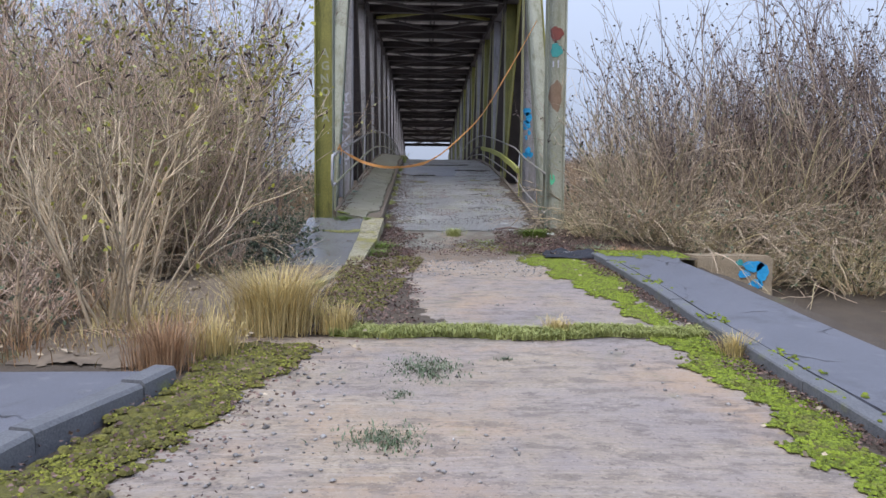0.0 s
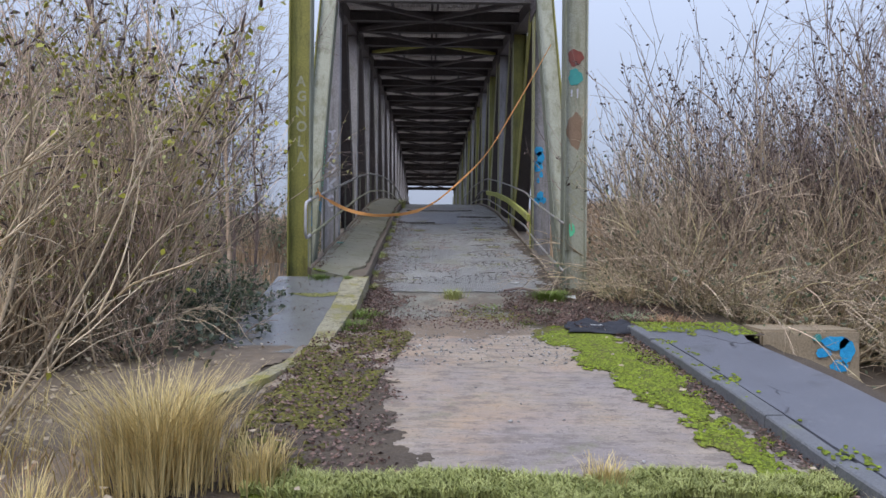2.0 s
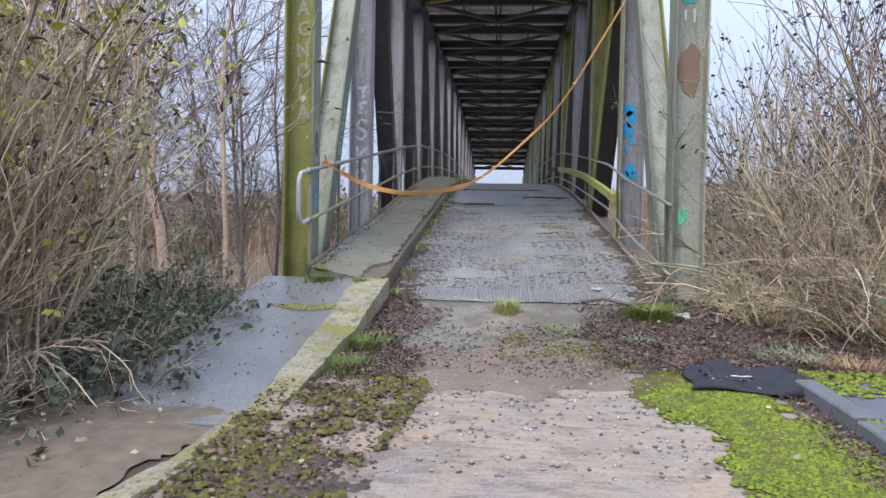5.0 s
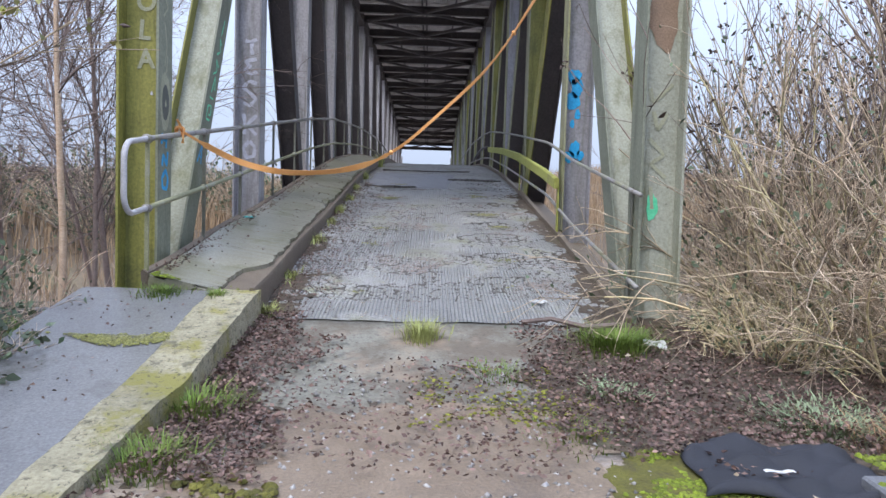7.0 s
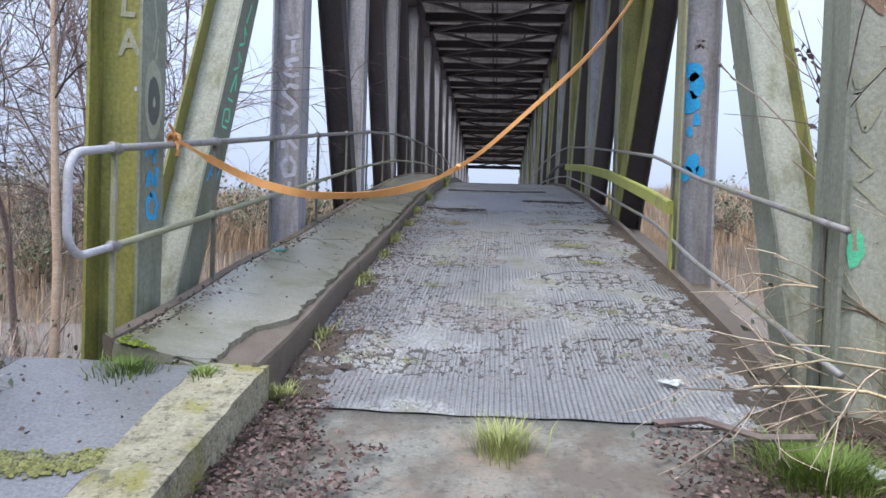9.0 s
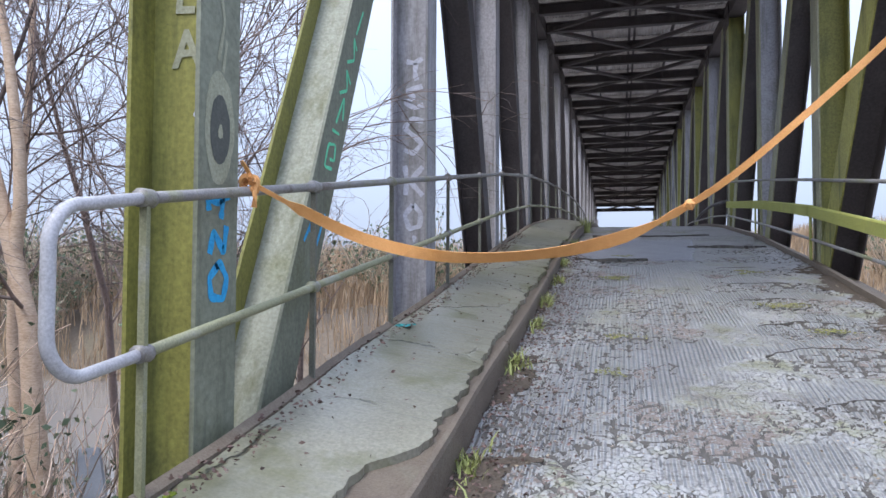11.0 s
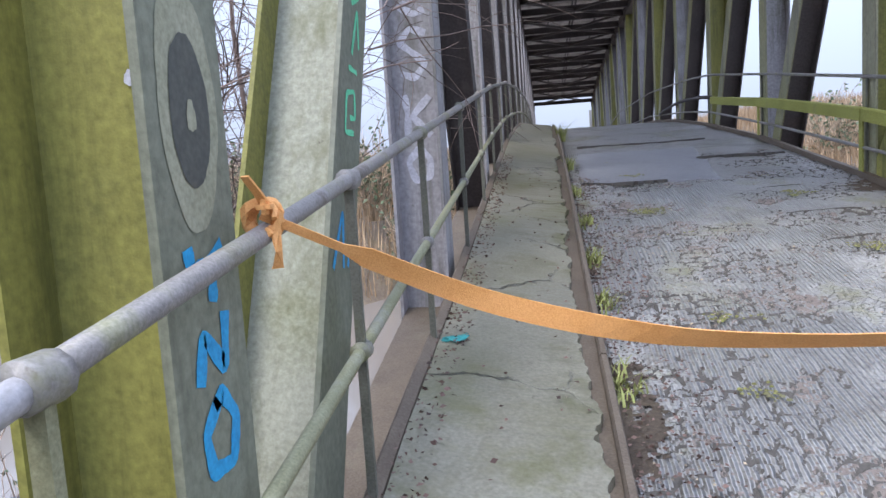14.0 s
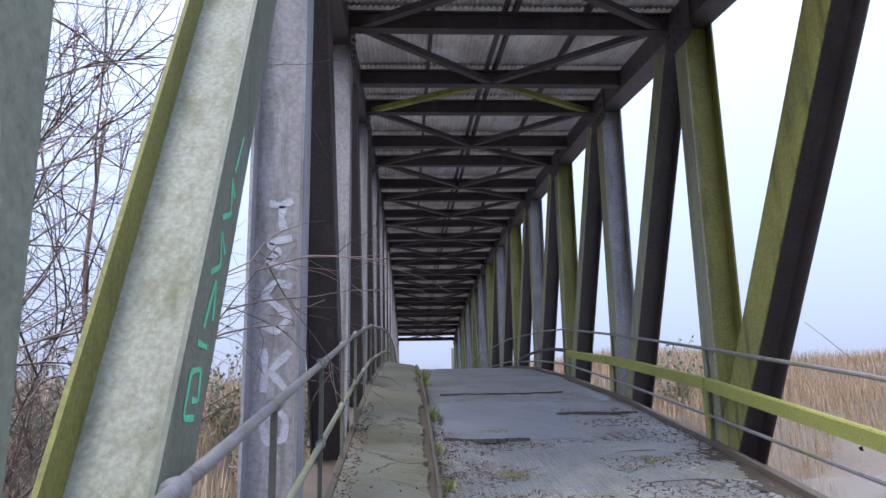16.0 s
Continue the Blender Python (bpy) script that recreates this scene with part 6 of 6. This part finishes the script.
def stroke(name, pts, w, mat, parent, m, label=""):
    """A sprayed line with soft uneven width, on a drawing plane."""
    p = np.array(pts, float)
    t = np.linspace(0, len(p) - 1, 10 * len(p))
    q = np.stack([np.interp(t, range(len(p)), p[:, c]) for c in (0, 1)], -1)
    for _ in range(4):
        q[1:-1] = (q[:-2] + 2 * q[1:-1] + q[2:]) / 4
    d = np.gradient(q, axis=0)
    d /= np.linalg.norm(d, axis=1, keepdims=True) + 1e-9
    nn = np.stack([-d[:, 1], d[:, 0]], -1)
    ww = w * (0.92 + 0.14 * np.sin(np.arange(len(q)) * 0.35)) * rng.uniform(0.95, 1.05, len(q))
    a, b = q + nn * ww[:, None] / 2, q - nn * ww[:, None] / 2
    v = [m @ Vector((x, y, 0.0025 + 0.001 * k)) for k, s in enumerate((a,)) for x, y in s] + [m @ Vector((x, y, 0.0025)) for x, y in b]
    k = len(q)
    return mesh_object(name, v, [(i, i + 1, k + i + 1, k + i) for i in range(k - 1)], mat, parent, label)


def blot(name, cx, cy, rx, ry, mat, parent, m, hole=0.0, seed=0, lift=0.002, label="", wob=1.0):
    """An uneven sprayed spot, or a ring where it has a hole."""
    n = 36
    a = np.arange(n) * 2 * np.pi / n
    r = 1 + wob * (0.10 * np.sin(3 * a + seed) + 0.06 * np.sin(7 * a + 2 * seed)) + rng.normal(0, 0.012, n)
    o = [m @ Vector((cx + rx * k * math.cos(t), cy + ry * k * math.sin(t), lift)) for k, t in zip(r, a)]
    h = max(hole, 0.001)
    i = [m @ Vector((cx + rx * h * math.cos(t), cy + ry * h * math.sin(t), lift)) for t in a]
    return mesh_object(name, o + i, [(j, (j + 1) % n, n + (j + 1) % n, n + j) for j in range(n)], mat, parent, label)


DARKP = material("dark_grey_paint", (0.06, 0.065, 0.06), (0.11, 0.115, 0.10), 0.6, 0, 8, 60, 0.05)
p0, p1, r0, r1 = posts["L"][0], posts["L"][1], posts["R"][0], posts["R"][1]
d0 = diagonals["L"][0]
FX = XL + 0.19
mi = inner(FX, 0, 0)
blot("paint_ring", 0.0, 1.23, 0.125, 0.27, CHALK, p0, mi, 0.0, 1, 0.002, "faded white sprayed ring", 0.25)
blot("paint_ring", 0.0, 1.22, 0.085, 0.165, DARKP, p0, mi, 0.0, 2, 0.004, "", 0.2)
blot("paint_dot", 0.0, 1.21, 0.02, 0.035, CHALK, p0, mi, 0.0, 3, 0.006)
for pts in ([(-0.07, 0.93), (-0.06, 0.88), (0.0, 0.88), (0.09, 0.92)], [(0.03, 0.9), (0.03, 0.84), (0.02, 0.8)], [(-0.07, 0.63), (-0.04, 0.74), (0.05, 0.64), (0.07, 0.77)], [(0.0, 0.58), (-0.07, 0.52), (-0.05, 0.43), (0.05, 0.42), (0.08, 0.52), (0.02, 0.59), (-0.02, 0.57)], [(-0.08, 0.83), (-0.09, 0.88)]):
    stroke("graffiti", pts, 0.044, BLUE, p0, mi, "bright blue sprayed marks")
for pts in ([(-0.02, 1.55), (0.03, 1.75), (-0.03, 1.95)], [(0.02, 1.50), (0.05, 1.66)], [(-0.06, 2.0), (0.05, 2.1), (-0.04, 2.2)]):
    stroke("graffiti", pts, 0.024, CHALK, p0, mi)
for i, c in enumerate("AGNOLA"):
    lettering("graffiti", c, front(-0.29 + 0.015 * (i % 2), -0.012, 2.92 - 0.262 * i, rng.uniform(-6, 6)), 0.25, CHALK, p0, 0.9, "faded white sprayed letters")
blot("paint_dot", -0.22, 1.30, 0.012, 0.018, WHITE, p0, front(0, -0.012, 0), 0, 4, 0.002)
mh = front(-0.285, 3.85 - 0.0085, 0)
for pts in ([(-0.08, 2.70), (0.0, 2.68), (0.09, 2.72)], [(0.02, 2.68), (0.01, 2.58), (0.03, 2.50)],
            [(0.09, 2.44), (-0.08, 2.40), (0.0, 2.33), (-0.09, 2.28), (0.02, 2.22), (0.10, 2.25)],
            [(0.10, 2.08), (-0.02, 2.12), (-0.10, 2.02), (0.0, 1.94), (0.09, 1.86), (0.0, 1.76), (-0.10, 1.80)],
            [(-0.09, 1.64), (-0.07, 1.50), (-0.08, 1.34)], [(0.10, 1.62), (-0.04, 1.48), (0.02, 1.42), (0.10, 1.33)],
            [(0.0, 1.24), (-0.09, 1.14), (-0.04, 1.0), (0.07, 1.02), (0.08, 1.16), (0.0, 1.24)]):
    stroke("graffiti", pts, 0.055, WHITE, p1, mh, "fat white sprayed letters down the post")
blot("paint_dot", -0.27, 0.90, 0.022, 0.035, WHITE, p1, front(0, 3.85 - 0.0125, 0), 0, 7)
# green scrawl and blue mark on the end diagonal, on the flange towards the footway
dl = Vector((0, 3.31 - 0.46, float(top_z(3.85)) - (float(road_z(0)) + 0.02))).normalized()
base = Vector((XL + 0.18, 0.46, float(road_z(0)) + 0.02))
up_, out_ = dl, Vector((1, 0, 0))
across = up_.cross(out_)
dm = Matrix.Translation(base) @ Matrix((across, up_, out_)).transposed().to_4x4()
for pts in ([(0.06, 1.98), (-0.05, 1.93), (-0.06, 2.1), (0.04, 2.16), (0.07, 2.05), (0.0, 2.02)], [(-0.05, 2.22), (0.06, 2.26)], [(-0.02, 2.3), (0.02, 2.55), (0.07, 2.38)], [(-0.06, 2.52), (0.04, 2.62), (-0.03, 2.75), (0.07, 2.7)], [(-0.05, 2.8), (0.05, 2.9), (-0.02, 3.05), (0.06, 3.0)], [(0.0, 3.1), (0.03, 3.35)]):
    stroke("graffiti", pts, 0.024, GREENP, d0, dm, "thin green sprayed scrawl")
for pts in ([(-0.10, 1.36), (-0.03, 1.62), (0.02, 1.4)], [(-0.07, 1.46), (0.0, 1.46)], [(0.07, 1.42), (0.10, 1.66)]):
    stroke("graffiti", pts, 0.024, BLUE, d0, dm, "blue sprayed letter")
mr = front(0, RIGHT_Y[1] - 0.0125, 0)
for k, (x, z, rx, rz_) in enumerate(((4.34, 2.2, 0.12, 0.10), (4.38, 2.05, 0.10, 0.14), (4.33, 1.86, 0.12, 0.12), (4.4, 1.68, 0.05, 0.07), (4.33, 1.55, 0.04, 0.06), (4.38, 1.2, 0.09, 0.12), (4.30, 1.1, 0.09, 0.08), (4.46, 1.12, 0.06, 0.07))):
    blot("paint_spot", x, z, rx * 0.8, rz_, BLUE, r1, mr, 0.0, k, 0.002, "blue sprayed paint")
m0 = front(0, -0.45 - 0.0125, 0)
blot("paint_spot", 4.40, 3.28, 0.13, 0.14, RED, r0, m0, 0, 1, 0.002, "dark red sprayed spot")
blot("paint_spot", 4.40, 2.95, 0.12, 0.14, TEAL, r0, m0, 0, 2, 0.002, "teal sprayed spot")
for pts in ([(4.34, 2.74), (4.34, 2.62)], [(4.44, 2.76), (4.44, 2.6)]):
    stroke("graffiti", pts, 0.03, WHITE, r0, m0)
blot("paint_spot", 4.40, 2.05, 0.13, 0.3, RUSTP, r0, m0, 0, 5, 0.002, "rust-brown stained patch")
for pts in ([(4.30, 1.42), (4.33, 1.3), (4.42, 1.38), (4.5, 1.46)], [(4.34, 1.22), (4.38, 1.05), (4.46, 1.2)], [(4.31, 0.98), (4.45, 0.84), (4.33, 0.76), (4.47, 0.64)], [(4.34, 0.56), (4.36, 0.36)]):
    stroke("graffiti", pts, 0.035, CHALK, r0, m0, "faded pale scrawl")
blot("paint_spot", 4.36, 0.38, 0.05, 0.12, GREENP, r0, m0, 0, 8)

# ---- concrete block with blue paint, beside the pavement ----
blk = thing("concrete_block", "rough stained concrete block with blue spray paint", "block")
bm = bmesh.new()
box(bm, (6.2, -3.4, -1.95), (7.5, -2.75, -0.96), bevel=0.03)
bmesh.ops.subdivide_edges(bm, edges=bm.edges, cuts=5, use_grid_fill=True)
for v in bm.verts:
    v.co += v.normal * 0.02 * noise.noise(v.co * 4)
part("block", bm, BLOCK, blk)
mb = front(0, -3.425, 0)
for k, (x, z, rx, rz_) in enumerate(((7.15, -1.12, 0.17, 0.09), (7.3, -1.22, 0.1, 0.16), (7.0, -1.25, 0.1, 0.06), (7.2, -1.42, 0.12, 0.08), (6.92, -1.06, 0.06, 0.05))):
    blot("paint_spot", x, z, rx, rz_, BLUE if k < 4 else TEAL, blk, mb, 0, k, 0.0, "bright blue spray paint")

# ---- black cloth lying on the moss ----
n = 34
bm = bmesh.new()
grid = []
for j in range(n):
    for i in range(n):
        u, w = i / (n - 1), j / (n - 1)
        x = 3.70 + 0.95 * u + 0.10 * w * (1 - u) + 0.03 * math.sin(7 * w)
        y = -3.62 + 0.62 * w + 0.10 * math.sin(3 * u + 1) + 0.03 * math.sin(9 * u)
        h = 0.03 + 0.05 * smooth(u * 1.15 - 0.1) * math.exp(-((w - 0.62) / 0.33) ** 2) + 0.03 * math.exp(-((u - 0.35) / 0.2) ** 2 - ((w - 0.75) / 0.25) ** 2)
        h += 0.035 * (1 - abs(math.sin(7 * u + 4 * w + 0.5))) * math.sin(6 * w + 2) + 0.03 * (1 - abs(math.sin(9 * w - 5 * u))) - 0.02 + 0.03 * noise.noise(Vector((x * 7, y * 7, 0)))
        edge_ = min(u, 1 - u, w, 1 - w)
        h *= float(smooth(edge_ * 14 + 0.12))
        grid.append(bm.verts.new((x, y, float(road_z(y)) + 0.03 + max(h, 0.004))))
for j in range(n - 1):
    for i in range(n - 1):
        bm.faces.new((grid[j * n + i], grid[j * n + i + 1], grid[(j + 1) * n + i + 1], grid[(j + 1) * n + i]))
cloth = part("black_cloth", bm, CLOTH, smooth=True)
so = cloth.modifiers.new("thick", "SOLIDIFY")
so.thickness = 0.006
mark = [(4.02 + 0.15 * a, -3.44 + 0.03 * b + 0.01 * math.sin(9 * a), 0) for b in (0, 1) for a in np.linspace(0, 1, 8)]
mesh_object("mark", [(x, y, float(road_z(y)) + 0.115) for x, y, _ in mark], [(i, i + 1, i + 9, i + 8) for i in range(7)], PLASTIC, cloth, "small pale printed mark")
tagged(cloth, "crumpled black cloth lying on moss by the pavement", "cloth")


# ---- rubbish ----
def sheet(name, label, category, cx, cy, sx, sy, h, mat, turn, zf, seed):
    """A crumpled sheet."""
    m_ = 18
    v, f = [], []
    for j in range(m_):
        for i in range(m_):
            u, w = i / (m_ - 1) - 0.5, j / (m_ - 1) - 0.5
            x, y = u * sx + 0.03 * math.sin(9 * w + seed), w * sy + 0.03 * math.sin(8 * u + seed)
            X, Y = cx + x * math.cos(turn) - y * math.sin(turn), cy + x * math.sin(turn) + y * math.cos(turn)
            v.append((X, Y, zf(X, Y) + 0.02 + h * (0.5 + 0.5 * math.sin(11 * u + seed) * math.sin(8 * w + 2 * seed)) * math.exp(-(2.1 * u) ** 2 - (2.1 * w) ** 2) + 0.2 * h * rng.uniform(0, 1)))
    for j in range(m_ - 1):
        for i in range(m_ - 1):
            a = j * m_ + i
            f.append((a, a + 1, a + m_ + 1, a + m_))
    ob = mesh_object(name, v, f, mat)
    s_ = ob.modifiers.new("thick", "SOLIDIFY")
    s_.thickness = 0.003
    return tagged(ob, label, category)


gz = lambda x, y: float(ground_z(x, y))
sheet("plastic_sheet", "crumpled dirty white plastic under the thicket", "rubbish", -1.95, -3.7, 0.75, 0.3, 0.22, PLASTIC, 0.3, gz, 1)
sheet("plastic_sheet", "torn white plastic scrap under the thicket", "rubbish", -1.3, -3.5, 0.4, 0.18, 0.14, PLASTIC, -0.3, gz, 2)
sheet("litter_scrap", "small pale litter scrap in dry grass", "rubbish", -2.9, -6.9, 0.18, 0.12, 0.06, PLASTIC, 0.8, gz, 3)
sheet("litter_scrap", "teal scrap on the wet footway", "rubbish", 0.12, 2.3, 0.11, 0.05, 0.015, TEAL, 0.4, lambda x, y: float(walk_z(y)) + 0.1, 4)
sheet("litter_scrap", "white scrap on the deck", "rubbish", 3.45, -0.05, 0.12, 0.05, 0.015, PLASTIC, 0.1, rz, 5)
sheet("litter_scrap", "pale plastic bottle scrap in dead leaves", "rubbish", 4.2, -1.2, 0.2, 0.09, 0.05, PLASTIC, 2.2, lambda x, y: float(road_z(y)) + 0.03, 6)
bm = bmesh.new()
sweep(bm, [(3.2, -0.72, -0.64), (3.45, -0.75, -0.60), (3.7, -0.95, -0.63), (3.95, -1.0, -0.6)], circle(0.022, 6))
tagged(part("dead_branch", bm, TWIG_DARK), "dark dead branch on the deck corner", "branch")
bm = bmesh.new()
sweep(bm, [(2.55, -1.62, -0.83), (2.68, -1.78, -0.81), (2.75, -1.95, -0.84)], circle(0.008, 5))
tagged(part("twig", bm, TWIG_DARK), "thin dark twig lying on concrete", "branch")

# ---- worn deck: lifted crack lips, moss in the hollows, dirt along the kerb ----
deck_z = lambda x, y: float(road_z(y)) + 0.016 * float(bumps(np.float64(x), np.float64(y), 1.6))
lips = thing("crack_lips", "dark curved cracks and lifted edges in the deck surfacing", "cracks")
tagged(lips, kind="structure")
for k, (cx, cy2, rx, ry) in enumerate(HOLLOWS):
    a0 = (-1.9 if cx < 2.4 else 1.2) + rng.uniform(-0.3, 0.3)
    for seg in range(k % 2):
        aa = np.linspace(a0 + seg * 2.1, a0 + seg * 2.1 + rng.uniform(0.9, 1.9), 26)
        pts = []
        for q in aa:
            r_ = 1 + 0.06 * float(rough_noise(q * 1.3 + k * 3.1, cx, 1.0))
            x, y = cx + rx * r_ * math.cos(q), cy2 + ry * r_ * math.sin(q)
            if 0.95 < x < 4.08 and -0.5 < y < 7.5:
                pts.append((x, y, deck_z(x, y) + 0.002))
        if len(pts) > 5:
            bm = bmesh.new()
            sweep(bm, pts, [(-0.006, -0.02), (0.006, -0.02), (0.004, 0.004), (-0.003, 0.005)])
            part("lip", bm, CRACK, lips)
for k, (ya, x0, x1) in enumerate(((7.6, 1.08, 2.1), (9.3, 2.8, 4.0), (11.5, 1.2, 3.4))):
    xs2 = np.linspace(x0, x1, 30)
    bm = bmesh.new()
    sweep(bm, [(x, ya + 0.10 * float(rough_noise(x * 1.6, ya, 1.0)) + 0.015 * rng.normal(), deck_z(x, ya) + 0.004) for x in xs2], [(-0.03, -0.02), (0.02, -0.02), (0.012, 0.028), (-0.012, 0.016)])
    part("broken_edge", bm, CRACK, lips)


def near_hollow(x, y):
    v = np.full(np.shape(x), -1.0)
    for k, (cx, cy2, rx, ry) in enumerate(HOLLOWS):
        if k % 3 != 2:
            v = np.maximum(v, 0.45 - np.hypot((x - cx) / rx, (y - cy2) / ry))
    return v * 0.4 + 0.10 * rough_noise(x, y, 1.7) - 0.02


hm_ = sample(60000, 1.0, 4.05, -0.5, 9.5, lambda x, y: near_hollow(x, y) > 0.03 + 0.12 * rng.uniform(0, 1, len(x)))
cushions("deck_moss", "thin olive moss in the deck hollows", hm_, 0.011, MOSS_OLIVE, lambda x, y: deck_z(x, y) + 0.001)
pad_top = lambda x, y: float(walk_z(y)) + 0.004
ramp_joint = sample(5200, -0.45, 0.62, -2.05, -1.55, lambda x, y: np.abs(y + 1.8 + 0.05 * np.sin(6 * x)) < 0.02 + 0.1 * smooth((x + 0.3) / 0.7) * rng.uniform(0, 1, len(x)) + 0.03 * rough_noise(x, y, 1.4))
cushions("ramp_moss", "olive moss and grit in a joint across the ramp", ramp_joint, 0.012, MOSS_OLIVE, pad_top)
litter("ramp_litter", "dark crumbs and leaves on the screed ramp", sample(170, -0.45, 0.5, -4.4, -0.8, lambda x, y: x < 9), 0.03, LITTER, pad_top)
footmoss = sample(2600, 2.3, 4.4, -3.1, -1.5, lambda x, y: 0.45 - np.hypot((x - 3.35) / 1.7, (y + 2.5) / 1.1) + 0.5 * rough_noise(x, y, 1.3) > 0.12)
cushions("moss_cushions", "bright moss on the soil below the deck", footmoss, 0.012, MOSS_VERGE, lambda x, y: top(x, y) + 0.01)
patch("deck_dirt", "dirt and grit lying along the steel kerb", "soil", (0.93, 1.7, -0.6, 9), lambda x, y: 0.03 - (x - 0.93) * 0.42 - 0.012 * np.clip(y, 0, 9) + 0.13 * rough_noise(x, y, 1.6), 0.02, 0.014, SOIL, deck_z)
patch("deck_dirt", "dirt and grit lying along the deck edge", "soil", (3.5, 4.12, -0.6, 7), lambda x, y: 0.08 - (4.12 - x) * 0.6 + 0.13 * rough_noise(x, y, 1.6), 0.02, 0.014, SOIL, deck_z)
litter("kerb_litter", "dead leaves and grit along the steel kerb", sample(9000, 0.94, 1.85, -0.6, 8, lambda x, y: rng.uniform(0, 1, len(x)) > (x - 0.9) / (0.75 - 0.04 * y)), 0.026, LITTER, lambda x, y: deck_z(x, y) + 0.008)
litter("deck_litter", "grit and leaf crumbs on the deck", sample(2600, 1.0, 4.1, -0.6, 8, lambda x, y: rough_noise(x, y, 0.9) > 0.1), 0.017, LITTER_PALE, lambda x, y: deck_z(x, y) - 0.004)
litter("footway_litter", "dark crumbs and leaves on the footway", np.concatenate([sample(140, 0.05, 0.8, -0.6, 8, lambda x, y: x > 0), sample(1000, 0.03, 0.19, -0.6, 9, lambda x, y: x > 0)]), 0.028, LITTER, lambda x, y: float(walk_z(y)) + 0.02 + 0.11 * (0.8 - x) / 0.77)
fw = lambda x, y: float(walk_z(y)) + 0.01 + 0.11 * (0.8 - x) / 0.77
cushions("footway_moss", "green moss crumbs by the footway joint", sample(1600, 0.05, 0.8, -0.72, -0.2, lambda x, y: y < -0.62 + 0.3 * rough_noise(x, y, 1.5)), 0.012, MOSS, fw)
for x, y, h in ((1.0, 0.55, 0.10), (0.99, 2.2, 0.11), (1.0, 3.4, 0.10), (0.98, 4.4, 0.13), (0.99, 5.6, 0.12), (0.97, 7.0, 0.13), (0.98, 9.0, 0.2), (0.97, 13.5, 0.4)):
    q = np.stack([rng.normal(x, 0.04, 70), rng.normal(y, 0.09, 70)], -1)
    tagged(blades("kerb_weed", q, rz, h, 0.008, GRASS_DULL, 0.9), "small pale weed growing beside the steel kerb", "weed", kind="stuff")

# ---- the far end of the bridge ----
shed = thing("far_building", "pale building with a red roof beyond the bridge", "building")
bm = bmesh.new()
box(bm, (-6, 118, -2), (16, 126, 2.2))
part("wall", bm, PLASTIC, shed)
bm = bmesh.new()
for v in ((-6.5, 117.6, 2.2), (16.5, 117.6, 2.2), (16.5, 122, 4.6), (-6.5, 122, 4.6), (-6.5, 126.4, 2.2), (16.5, 126.4, 2.2)):
    bm.verts.new(v)
bm.verts.ensure_lookup_table()
for q in ((0, 1, 2, 3), (3, 2, 5, 4), (0, 3, 4), (1, 5, 2), (0, 4, 5, 1)):
    bm.faces.new([bm.verts[i] for i in q])
part("roof", bm, ROOFTILE, shed, "dull red roof")
